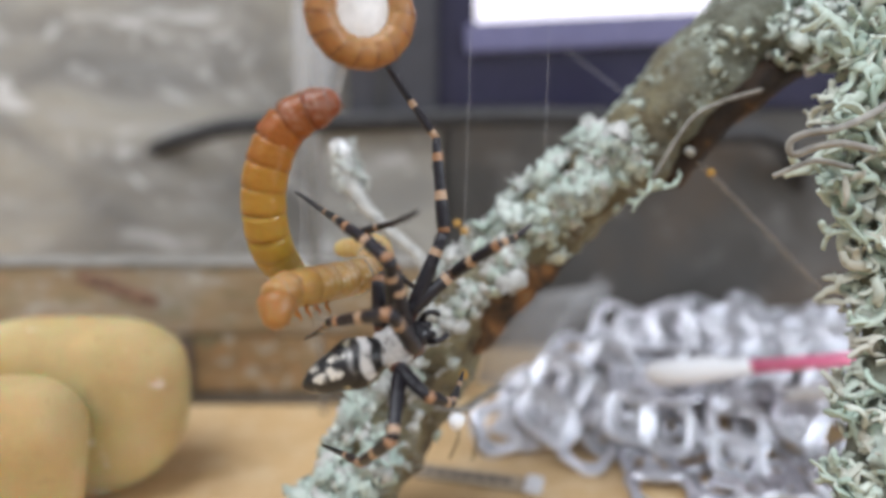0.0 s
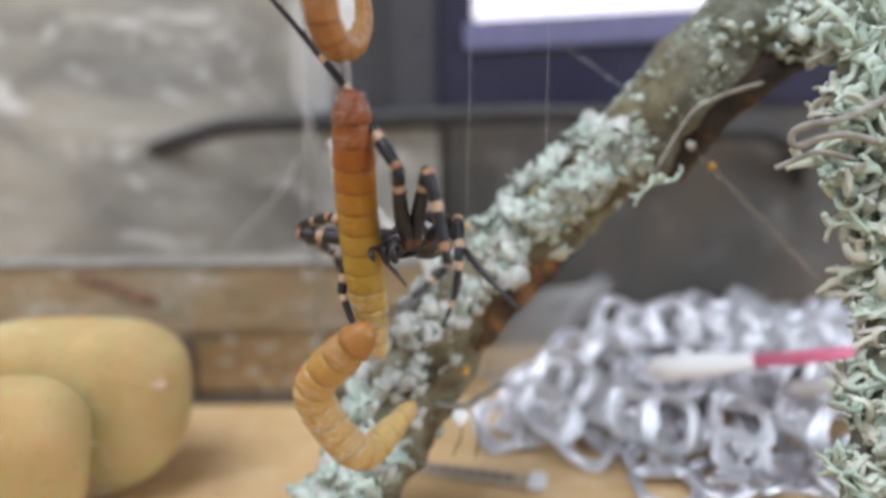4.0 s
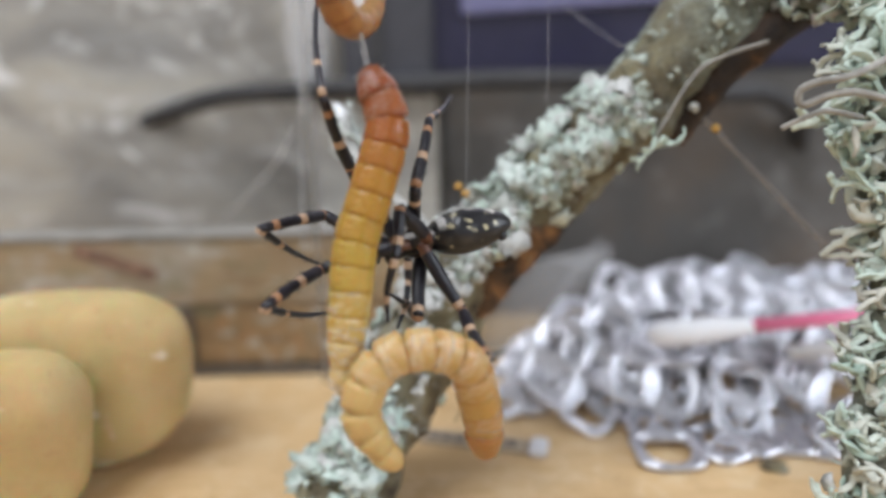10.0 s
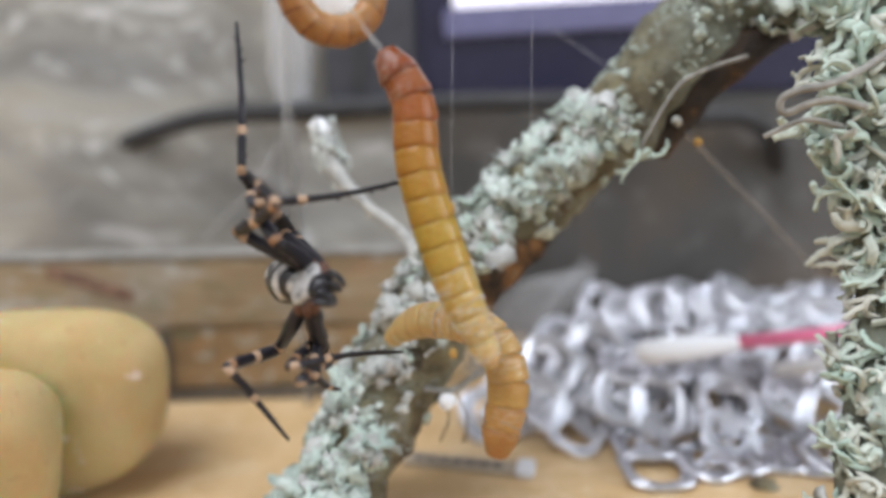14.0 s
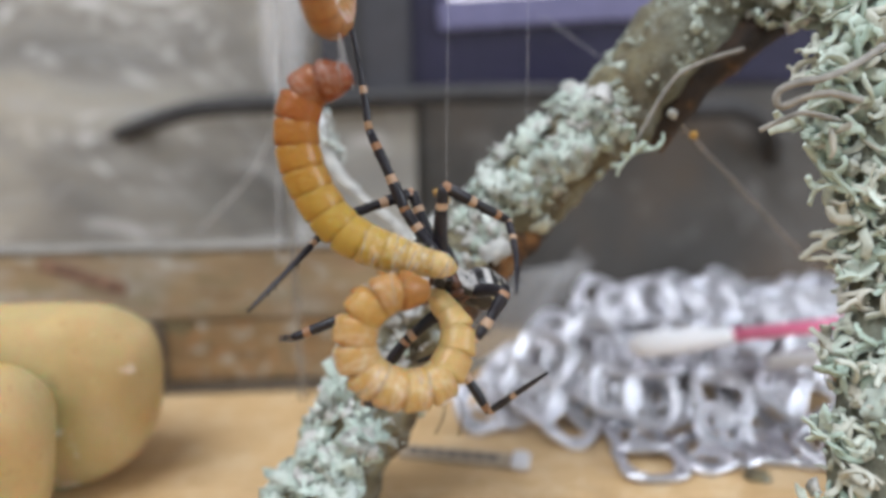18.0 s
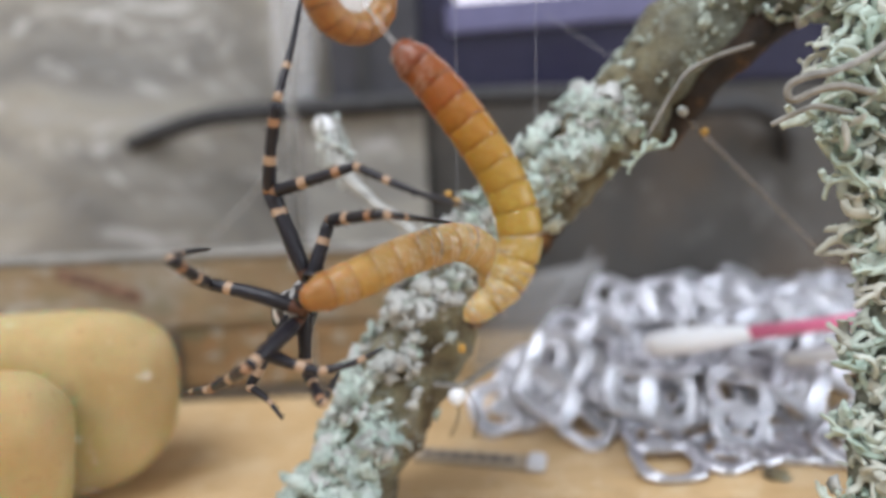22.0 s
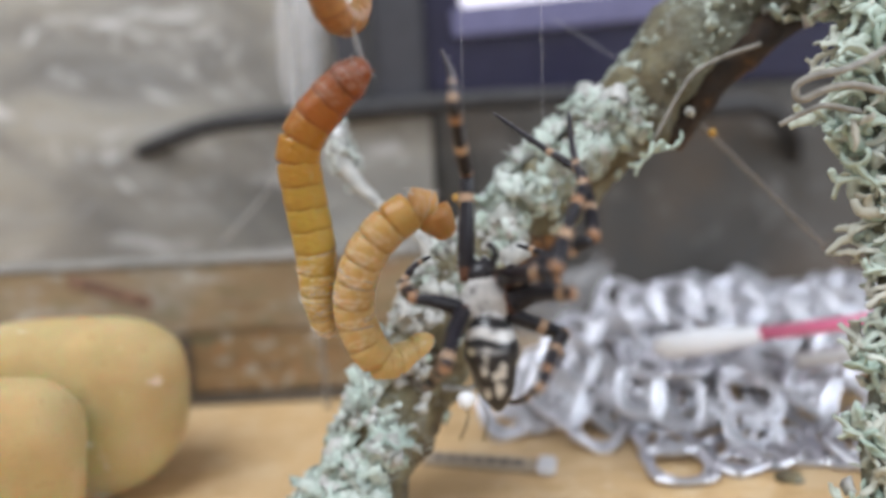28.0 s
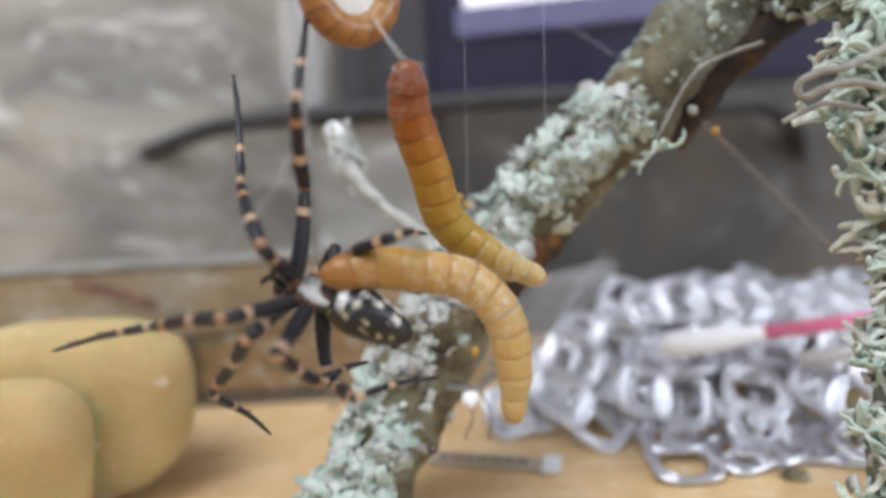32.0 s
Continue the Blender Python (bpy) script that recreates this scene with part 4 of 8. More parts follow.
def worm_meshes(radius, half, skins):
    out = []
    for k in range(SEG):
        r0, r1 = WORM_R[k] * radius, WORM_R[min(k + 1, SEG - 1)] * radius
        out.append(segment_mesh("head" if k == 0 else "segment", r0, r1, half, M[skins[k]], k == 0, k == SEG - 1))
    return out


def worm_skins(name, stops, silk):
    """Skin colours from head to tail, one for each ring."""
    out = []
    for k in range(SEG):
        for (ka, a), (kb, b) in zip(stops, stops[1:]):
            if ka <= k <= kb:
                f = (k - ka) / (kb - ka)
                c = tuple((x + (y - x) * f) * w for x, y, w in zip(a, b, (0.95, 0.895, 0.82)))
        key = "%s_skin_%d" % (name, k)
        M[key] = m_worm(key, c, (c[0] * 0.84, c[1] * 0.76, c[2] * 0.70), (min(1, c[0] * 1.28), min(1, c[1] * 1.40), min(1, c[2] * 1.7)), silk.get(k, 0.0))
        out.append(key)
    return out


LIVE = worm_skins("hanging", [(0, (0.22, 0.052, 0.008)), (2, (0.31, 0.095, 0.010)), (4, (0.39, 0.190, 0.020)), (7, (0.42, 0.275, 0.042)), (10, (0.49, 0.335, 0.080)), (12, (0.56, 0.41, 0.16))], {0: 0.25, 1: 0.2, 9: 0.35, 10: 0.5, 11: 0.55, 12: 0.4})
PALER = worm_skins("tied", [(0, (0.36, 0.175, 0.050)), (2, (0.46, 0.275, 0.080)), (6, (0.53, 0.350, 0.130)), (12, (0.575, 0.43, 0.188))], {1: 0.2, 3: 0.3, 4: 0.45, 5: 0.55, 6: 0.55, 7: 0.45, 8: 0.3})
LIVE_MESHES = worm_meshes(3.22 * MM, 1.80 * MM, LIVE)
PALE_MESHES = worm_meshes(3.15 * MM, 1.80 * MM, PALER)
DEAD_MESHES = worm_meshes(2.45 * MM, 1.62 * MM, ["worm_front"] + ["dead_skin"] * 12)
LEG_MESH = mesh_of("leg", *tube(spline([Vector(p) * MM for p in [(0, 0, 0), (0.3, 1.1, -0.4), (0.2, 2.0, 0.3), (0, 2.5, -0.2)]], 8), [0.00040, 0.00038, 0.00034, 0.0003, 0.00026, 0.0002, 0.00012, 0.00004], 6), M["worm_front"])
FEELER = mesh_of("feeler", *tube(spline([Vector(p) * MM for p in [(0, 0, 0), (0.4, 0.2, -0.8), (0.6, 0.1, -1.5)]], 6), [0.0003, 0.00028, 0.00025, 0.0002, 0.00015, 0.00005], 6), M["worm_head"])


def silk_patch(r, half, seed):
    """Loose turns of fine silk wound round one ring of the worm."""
    rr, shapes = random.Random(seed), []
    for k in range(7):
        a0, span, z0 = rr.uniform(0, 6.28), rr.uniform(1.6, 4.2), rr.uniform(-1.1, 1.1) * half
        tilt, ph = rr.uniform(-0.9, 0.9) * half, rr.uniform(0, 6.28)
        pts = []
        for i in range(13):
            a = a0 + span * i / 12
            q = r * (1.035 + 0.02 * math.sin(a * 3 + ph))
            pts.append(Vector((math.cos(a) * q * 1.03, math.sin(a) * q * 0.95, z0 + tilt * (i / 12 - 0.5) * 2)))
        shapes.append(tube(pts, rr.uniform(0.00004, 0.00011), 4))
    return mesh_of("silk_wrap", *joined(*shapes), M["silk_film"])


def superworm(name, label, silky, skins):
    root = thing(name, (-0.008, 0.094, 0.06), label, "worm", "live worms")
    parts = []
    for k in range(SEG):
        seg = attach("head" if k == 0 else "segment", skins[k], root, "dark reddish brown head" if k == 0 else "")
        if k == 0:
            for sx in (-1, 1):
                attach("feeler", FEELER, seg, m=Matrix.Translation((sx * 0.0011, 0.0006, -0.0022)) @ Matrix.Diagonal((sx * 0.5, 0.5, 0.5, 1)))
        if k in (1, 2, 3):
            for sx in (-1, 1):
                attach("leg", LEG_MESH, seg, m=Matrix.Translation((sx * 0.0012, 0.0024, -0.0004)) @ Matrix.Diagonal((sx, 1, 1, 1)))
        if k in silky:
            tagged(attach("silk_wrap", silk_patch(WORM_R[k] * 3.05 * MM, 1.7 * MM, k + len(name)), seg), "fine white turns of silk", kind="stuff")
        parts.append(seg)
    return root, parts, {}


hang = superworm("hanging_superworm", "live golden-brown superworm hanging head up on silk", (0, 9, 10, 11, 12), LIVE_MESHES)
tied = superworm("tied_superworm", "live golden superworm tied by silk and writhing", (1, 5, 6, 7), PALE_MESHES)


def dead_worm():
    """A curled dead worm in a ring, with a sheet of silk across it."""
    root = thing("curled_worm", (-0.0115, 0.094, 0.101), "curled dead brown worm wrapped in a white silk disc", "worm")
    for k in range(SEG):
        a = radians(-235 + k * 24.5)
        c, s = math.cos(a), math.sin(a)
        m = Matrix(((0, -c, -s, c * 0.0059), (1, 0, 0, 0), (0, -s, c, s * 0.0059), (0, 0, 0, 1)))
        attach("head" if k == 0 else "segment", DEAD_MESHES[k], root, m=m)
    bm = bmesh.new()
    bmesh.ops.create_icosphere(bm, subdivisions=3, radius=1)
    for v in bm.verts:
        q = v.co.copy()
        v.co = Vector((q.x * 0.0052, q.y * 0.0009 + 0.0004 * noise.noise(q * 3), q.z * 0.0052))
    part("silk_disc", bm, M["silk_sheet"], root, "white sheet of silk", smooth=True)
    shapes = []
    for dx, end in ((0.0, (-0.002, 0, 0.030)), (0.003, (0.001, 0, 0.030))):
        shapes.append(tube([Vector((dx, 0, math.copysign(0.0075, end[2]))), Vector(end)], 0.00016, 5))
    attach("silk_thread", mesh_of("silk_thread", *joined(*shapes), M["silk"]), root, "pale silk threads")
    return root


curled = dead_worm()


# the strand of silk between the curled worm and the hanging one
strand = attach("silk_strand", mesh_of("silk_strand", *joined(*[tube([Vector((x, y, -0.0012)), Vector((x * 0.4, y, 0.004)), Vector((x * 1.6, -y, 0.0088))], 0.00009, 5) for x, y in ((0.0003, 0.0002), (-0.0005, 0), (0.0, -0.0004))]), M["silk_film"]))
tagged(strand, "short white strand of silk above the hanging worm", "silk strand")


# spider: forward is +y, its back is +z
def shell(radius, fn, sub=4):
    bm = bmesh.new()
    bmesh.ops.create_icosphere(bm, subdivisions=sub, radius=1)
    for v in bm.verts:
        v.co = Vector(fn(v.co.normalized())) * (radius * MM)
    return bm


spider = thing("orb_weaver_spider", (0, 0.1, 0.05), "black and silver orb-weaver spider with orange-banded legs", "spider")


def abdomen_shape(q):
    w = 3.70 * (1 + 0.25 * q.y - 0.18 * q.y * q.y) + 0.25 * math.sin(q.y * 7) * abs(q.x)
    return (q.x * w, -8.9 + q.y * 7.3, q.z * 3.7 * (1 + 0.16 * q.y) + 0.5 + 0.15 * noise.noise(q * 4))


part("abdomen", shell(1, abdomen_shape), M["abdomen"], spider, "black abdomen with silver bars and yellow spots", smooth=True)
part("carapace", shell(1, lambda q: (q.x * 3.5 * (1 - 0.20 * q.y), q.y * 3.7 - 0.4, q.z * 1.7 + (0.45 if q.z > 0 else 0))), M["carapace"], spider, "silvery grey carapace", smooth=True)
part("head", shell(1, lambda q: (q.x * 2.1, q.y * 1.9 + 3.1, q.z * 1.75 - 0.1), 3), M["jaw"], spider, "black head", smooth=True)
part("breastplate", shell(1, lambda q: (q.x * 2.0, q.y * 2.4 - 0.2, q.z * 0.5 - 1.7), 3), M["jaw"], spider, smooth=True)
part("spinnerets", shell(1, lambda q: (q.x * 0.9, q.y * 0.9 - 14.2, q.z * 1.1 - 1.4), 3), M["jaw"], spider, smooth=True)
for sx in (-1, 1):
    part("fang", shell(1, lambda q: (q.x * 0.75 + sx * 0.8, q.y * 1.0 + 4.6, q.z * 1.7 - 1.0), 3), M["jaw"], spider, smooth=True)
    attach("palp", mesh_of("palp", *tube(spline([Vector((sx * x, y, z)) * MM for x, y, z in ((1.6, 3.9, -0.5), (2.3, 5.7, 0.6), (1.9, 6.8, -0.6), (1.3, 7.1, -1.8))], 10), [0.0005, 0.00055, 0.00055, 0.0005, 0.00045, 0.00045, 0.0005, 0.0005, 0.0004, 0.0001], 7), M["jaw"]), spider)
    for ey, ez in ((4.2, 0.95), (3.5, 1.45)):
        part("eye", shell(0.32, lambda q: (q.x + sx * 2.6, q.y + ey / 0.32, q.z + ez / 0.32), 2), M["jaw"], spider, smooth=True)

LEG_SIZE = [(15, 14.5, 22)] * 4 + [(13, 12.5, 15)] * 2 + [(9, 8.5, 10)] * 2
HIPS = [(-2.2, 2.2, -0.3), (2.2, 2.2, -0.3), (-2.6, 0.8, -0.3), (2.6, 0.8, -0.3), (-2.5, -0.8, -0.3), (2.5, -0.8, -0.3), (-2.1, -2.2, -0.3), (2.1, -2.2, -0.3)]


def limb(name, length, rads, bow, material):
    pts = spline([Vector((0, 0, 0)), Vector((bow, 0, length * 0.5)) * 1.0, Vector((0, 0, length))], 14)
    pts = [p * MM for p in pts]
    rr = [1.14 * r.z * MM for r in spline([Vector((i, 0, r)) for i, r in enumerate(rads)], 14)]
    verts, faces = tube(pts, rr, 8)
    r = random.Random(int(length * 10) + len(name))
    for face in r.sample(range(8, 96), 18):
        # a spine drawn out of the skin
        q = faces[face]
        mid = sum((verts[i] for i in q), Vector()) / 4
        out = (mid - Vector((0, 0, mid.z))).normalized()
        n, size = len(verts), r.uniform(0.7, 1.4) * MM
        verts += [mid.lerp(verts[i], 0.22) for i in q] + [mid + out * (size * 0.6) + Vector((0, 0, size * 0.8))]
        faces[face] = (q[0], q[1], n + 1, n)
        faces += [(q[1], q[2], n + 2, n + 1), (q[2], q[3], n + 3, n + 2), (q[3], q[0], n, n + 3)]
        faces += [(n, n + 1, n + 4), (n + 1, n + 2, n + 4), (n + 2, n + 3, n + 4), (n + 3, n, n + 4)]
    return mesh_of(name, verts, faces, M[material])


LEG_PARTS = {}
legs = []
for size, hip in zip(LEG_SIZE, HIPS):
    if size not in LEG_PARTS:
        LEG_PARTS[size] = (limb("femur", size[0], (0.80, 1.08, 1.05, 0.90, 0.82), 0.4, "femur"), limb("tibia", size[1], (0.82, 0.92, 0.74, 0.78, 0.60), 0.3, "tibia"),
                       limb("tarsus", size[2], (0.58, 0.54, 0.42, 0.34, 0.22), -0.6, "tarsus"))
    legs.append([attach(n, me, spider) for n, me in zip(("femur", "tibia", "tarsus"), LEG_PARTS[size])])

# ---- what moves ----
BODY, GAIT = [], [[[], [], []] for _ in range(8)]


def frame_on(at, along, hint):
    u, v = sides(along, hint)
    w = Vector(along).normalized()
    return Matrix(((u.x, v.x, w.x, at[0]), (u.y, v.y, w.y, at[1]), (u.z, v.z, w.z, at[2]), (0, 0, 0, 1)))


def bend(worm, t, *points):
    """Lay the worm along a curve (millimetres, head first)."""
    root, parts, poses = worm
    pts = spline([Vector(p) * MM for p in points], SEG * 2 + 1)
    rows, v = [], Vector((0.25, 0.9, 0.2))
    for k in range(SEG):
        a, c, b = pts[2 * k], pts[2 * k + 1], pts[2 * k + 2]
        along = b - a
        u = sides(along, v)[0]
        v = u
        w = along.normalized()
        x = u.cross(w)
        at = c - root.location
        rows.append(Matrix(((x.x, u.x, w.x, at.x), (x.y, u.y, w.y, at.y), (x.z, u.z, w.z, at.z), (0, 0, 0, 1))))
    poses[t] = rows


def stance(t, at, forward, up, *joints):
    """The spider's body and, in its own space, the knees, ankles and tips of its legs."""
    f, u = Vector(forward).normalized(), Vector(up)
    x = f.cross(u).normalized()
    u = x.cross(f)
    BODY.append((t, Matrix(((x.x, f.x, u.x, at[0] * MM), (x.y, f.y, u.y, at[1] * MM), (x.z, f.z, u.z, at[2] * MM), (0, 0, 0, 1)))))
    for leg, j in zip(range(8), joints):
        p = [Vector(HIPS[leg]), Vector(j[0:3]), Vector(j[3:6]), Vector(j[6:9])]
        for k in range(3):
            hint = GAIT[leg][k][-1][1].col[0].to_3d() if GAIT[leg][k] else Vector((0, 0, 1))
            GAIT[leg][k].append((t, frame_on(p[k] * MM, p[k + 1] - p[k], hint)))


def held(rows):
    """A short rest at each whole second."""
    out = []
    for t, m in rows:
        out += [(max(0.0, t - 0.03), m), (min(32.0, t + 0.03), m)] if t == int(t) else [(t, m)]
    return out


def turn(a, b):
    return math.degrees(a.rotation_difference(b).angle % (2 * math.pi))


def glide(ob, rows):
    """walk(), with rows added where a thing turns far between two of them."""
    rows = held(rows)
    out = [rows[0]]
    for (ta, a), (tb, b) in zip(rows, rows[1:]):
        qa, qb = a.to_quaternion(), b.to_quaternion()
        n = 1 + int(turn(qa, qb) // 70)
        for k in range(1, n):
            s = k / n
            out.append((ta + (tb - ta) * s, Matrix.Translation(a.translation.lerp(b.translation, s)) @ qa.slerp(qb, s).to_matrix().to_4x4()))
        out.append((tb, b))
    walk(ob, out)


def chained(parts, rows, links):
    """Key a chain of parts so that it stays joined between its poses."""
    def lay(q, start):
        p = [start]
        for k in range(1, len(q)):
            p.append(p[-1] + q[k - 1] @ Vector((0, 0, links[k - 1][1])) + q[k] @ Vector((0, 0, links[k][0])))
        return p

    rows = held(rows)
    out = [rows[0]]
    for (ta, a), (tb, b) in zip(rows, rows[1:]):
        qa, qb = [m.to_quaternion() for m in a], [m.to_quaternion() for m in b]
        n = max(1 + int(max(turn(x, y) for x, y in zip(qa, qb)) // 60), int(math.ceil((tb - ta) / 0.1))) if tb - ta > 0.07 else 1
        ea = [m.translation - p for m, p in zip(a, lay(qa, a[0].translation))]
        eb = [m.translation - p for m, p in zip(b, lay(qb, b[0].translation))]
        for k in range(1, n):
            s = (k / n) ** 2 * (3 - 2 * k / n)
            q = [x.slerp(y, s) for x, y in zip(qa, qb)]
            p = lay(q, a[0].translation.lerp(b[0].translation, s))
            out.append((ta + (tb - ta) * k / n, [Matrix.Translation(c + x.lerp(y, s)) @ r.to_matrix().to_4x4() for c, x, y, r in zip(p, ea, eb, q)]))
        out.append((tb, b))
    for i, ob in enumerate(parts):
        walk(ob, [(t, m[i]) for t, m in out])


# the curled worm: seconds, place in millimetres, turn in degrees
def ring_rows():
    return [
    (0, -11.7, 94.6, 105.1, 22),
    (0.2, -12.7, 94.6, 104.6, 36),
    (0.5, -14.9, 94.8, 105.4, 36),
    (0.7, -16.4, 94.7, 104.6, 42),
    (1, -8.2, 94.5, 103.8, 72),
    (1.2, -18.2, 94.5, 103.5, 36),
    (1.5, -10.4, 94.8, 105.1, 68),
    (1.7, -16.7, 94.9, 105.9, 72),
    (2, -8.7, 94.6, 104.6, 68),
    (2.2, -11.8, 94.4, 103.5, 52),
    (2.5, -18.5, 94.6, 105.2, 36),
    (2.7, -10.2, 94.3, 103.4, 52),
    (3, -15.0, 94.5, 104.1, 22),
    (3.2, -12.2, 94.5, 103.7, 56),
    (3.5, -15.9, 94.9, 105.6, 72),
    (5.5, -9.8, 95.1, 104.0, 68),
    (5.8, -18.2, 95.2, 103.7, 30),
    (6, -9.3, 95.1, 102.8, 9),
    (6.2, -15.4, 95.2, 102.5, 22),
    (6.5, -12.1, 95.6, 103.1, 42),
    (6.7, -11.4, 95.5, 103.5, 64),
    (7, -12.0, 95.5, 104.2, 64),
    (7.3, -12.4, 95.2, 103.2, 52),
    (7.6, -14.1, 95.2, 103.3, 30),
    (8, -15.1, 95.4, 102.8, 52),
    (8.3, -12.2, 95.9, 102.9, 64),
    (8.6, -13.7, 96.3, 103.2, 64),
    (9, -13.4, 96.9, 103.4, 9),
    (9.5, -13.2, 97.5, 103.8, 47),
    (10, -13.0, 97.8, 103.4, 68),
    (10.5, -13.9, 98.4, 103.9, 56),
    (11, -13.0, 99.2, 102.9, 52),
    (11.5, -12.6, 99.0, 102.9, 47),
    (12, -13.4, 98.1, 103.4, 42),
    (12.2, -14.2, 98.0, 104.3, 52),
    (12.5, -13.0, 97.5, 104.4, 56),
    (12.7, -12.8, 97.6, 104.4, 60),
    (13, -12.2, 97.6, 103.8, 75),
    (13.6, -12.2, 97.9, 103.0, 52),
    (14, -13.3, 98.0, 103.0, 22),
    (14.3, -13.2, 98.4, 103.1, 52),
    (14.5, -12.8, 98.7, 103.4, 47),
    (16.5, -13.6, 99.6, 103.5, 52),
    (16.7, -12.6, 99.5, 103.5, 60),
    (17, -14.5, 99.6, 103.8, 36),
    (17.3, -14.2, 99.5, 103.9, 42),
    (17.6, -13.6, 99.2, 103.3, 72),
    (18, -13.4, 99.0, 103.2, 79),
    (18.3, -13.4, 99.1, 104.0, 64),
    (18.6, -13.1, 98.9, 103.3, 47),
    (19, -13.0, 98.7, 103.6, 42),
    (19.3, -13.1, 98.6, 103.6, 64),
    (19.6, -13.2, 98.6, 103.7, 47),
    (20, -15.7, 98.6, 104.1, 52),
    (20.3, -12.4, 98.6, 103.9, 52),
    (20.5, -14.1, 98.7, 103.9, 60),
    (20.7, -13.2, 98.8, 104.3, 68),
    (21, -13.2, 98.8, 103.8, 68),
    (21.3, -13.1, 98.8, 104.3, 64),
    (21.6, -11.6, 98.5, 103.5, 52),
    (22, -11.2, 98.2, 102.8, 42),
    (22.3, -10.4, 98.1, 103.7, 52),
    (22.5, -9.7, 98.1, 104.2, 47),
    (22.7, -8.9, 98.1, 104.4, 52),
    (23, -8.6, 98.2, 104.7, 47),
    (23.3, -8.9, 98.1, 104.4, 52),
    (23.6, -10.5, 98.0, 103.8, 52),
    (24, -12.3, 97.9, 103.0, 56),
    (24.3, -13.2, 98.2, 103.3, 52),
    (24.6, -13.2, 98.4, 103.2, 56),
    (25, -13.8, 98.7, 103.4, 56),
    (25.3, -13.8, 98.6, 103.7, 52),
    (25.5, -13.7, 98.6, 103.9, 47),
    (27.5, -13.6, 98.1, 104.4, 52),
    (27.7, -16.0, 98.2, 105.3, 52),
    (28, -13.6, 98.0, 104.8, 72),
    (28.3, -13.6, 97.9, 104.3, 64),
    (28.6, -13.6, 97.7, 103.4, 52),
    (29, -14.2, 97.5, 103.0, 30),
    (29.3, -13.9, 97.4, 103.6, 47),
    (29.6, -13.6, 97.3, 103.8, 60),
    (30, -13.0, 97.4, 103.5, 68),
    (30.3, -12.8, 97.4, 103.1, 52),
    (30.6, -13.0, 97.4, 103.2, 47),
    (31, -12.6, 97.4, 103.1, 42),
    (31.2, -12.9, 97.3, 103.2, 56),
    (31.4, -12.4, 97.3, 103.7, 64),
    (31.6, -12.3, 97.3, 103.7, 64),
    (31.8, -12.3, 97.3, 103.5, 47),
    (32, -12.3, 97.3, 103.2, 36),
    ]


def motions():
    bend(hang, 0, (-15.9, 92.3, 92.4), (-22.9, 92.9, 88.7), (-26.3, 92.8, 80.9), (-26.6, 94.5, 72.2), (-25.9, 102.6, 65.2), (-23.0, 111.2, 61.2))
    bend(tied, 0, (-23.9, 86.8, 61.1), (-23.9, 90.6, 64.3), (-18.3, 97.0, 64.5), (-12.7, 103.4, 65.0), (-13.1, 116.0, 66.7), (-20.9, 124.1, 65.3))
    bend(hang, 0.2, (-15.1, 91.8, 88.9), (-16.4, 97.4, 76.7), (-18.8, 102.4, 60.8), (-22.8, 107.6, 46.3))
    bend(tied, 0.2, (-21.0, 85.8, 54.9), (-17.7, 103.8, 41.8), (-9.0, 121.8, 29.0))
    bend(hang, 0.5, (-11.6, 92.5, 92.1), (-5.6, 92.2, 83.3), (-1.5, 91.8, 74.2), (-2.9, 91.1, 63.2), (-12.4, 90.5, 52.7))
    bend(tied, 0.5, (-15.0, 84.1, 44.9), (-12.3, 96.7, 49.4), (-2.4, 108.5, 49.1), (8.6, 118.9, 40.8))
    bend(hang, 0.7, (-12.5, 92.5, 92.2), (-9.4, 94.5, 76.9), (-5.6, 96.3, 60.4), (-2.1, 98.9, 48.0))
    bend(tied, 0.7, (-13.3, 83.8, 43.5), (-2.2, 99.4, 39.6), (-0.1, 124.8, 45.2))
    bend(hang, 1, (-5.8, 93.0, 94.9), (-5.3, 97.8, 86.5), (-5.2, 102.6, 77.4), (-4.2, 109.1, 66.8), (0.4, 117.8, 57.3))
    bend(tied, 1, (0.2, 78.7, 60.3), (3.9, 79.8, 56.0), (10.5, 83.6, 55.3), (12.2, 88.4, 60.4), (7.1, 93.0, 64.4), (1.2, 98.2, 60.4), (1.2, 102.8, 53.1))
    bend(hang, 1.2, (-16.7, 92.2, 91.0), (-16.9, 98.5, 76.4), (-16.1, 104.4, 60.1), (-14.5, 111.3, 49.6))
    bend(tied, 1.2, (-10.8, 82.6, 59.7), (-13.8, 80.6, 54.0), (-8.4, 79.7, 49.1), (-1.9, 81.4, 52.8), (-3.1, 85.5, 58.7), (-8.5, 91.4, 57.7), (-9.8, 95.1, 49.9))
    bend(hang, 1.5, (-5.1, 92.6, 93.1), (5.1, 93.6, 79.5), (10.9, 94.5, 65.5), (7.2, 95.5, 52.3))
    bend(tied, 1.5, (-11.5, 85.7, 54.3), (-9.1, 93.2, 42.9), (-4.0, 102.9, 44.6), (2.3, 119.2, 48.5))
    bend(hang, 1.7, (-14.2, 92.2, 91.1), (-14.7, 95.0, 75.9), (-14.9, 97.1, 57.2), (-15.0, 100.5, 46.1))
    bend(tied, 1.7, (-19.4, 83.6, 42.6), (-12.2, 87.7, 49.5), (-17.9, 87.4, 55.0), (-29.2, 90.6, 52.0), (-38.2, 94.5, 41.0))
    bend(hang, 2, (-4.3, 92.8, 94.2), (-1.6, 95.5, 87.8), (4.5, 98.0, 80.0), (7.4, 100.2, 70.7), (6.7, 102.3, 60.8), (3.0, 105.0, 54.1))
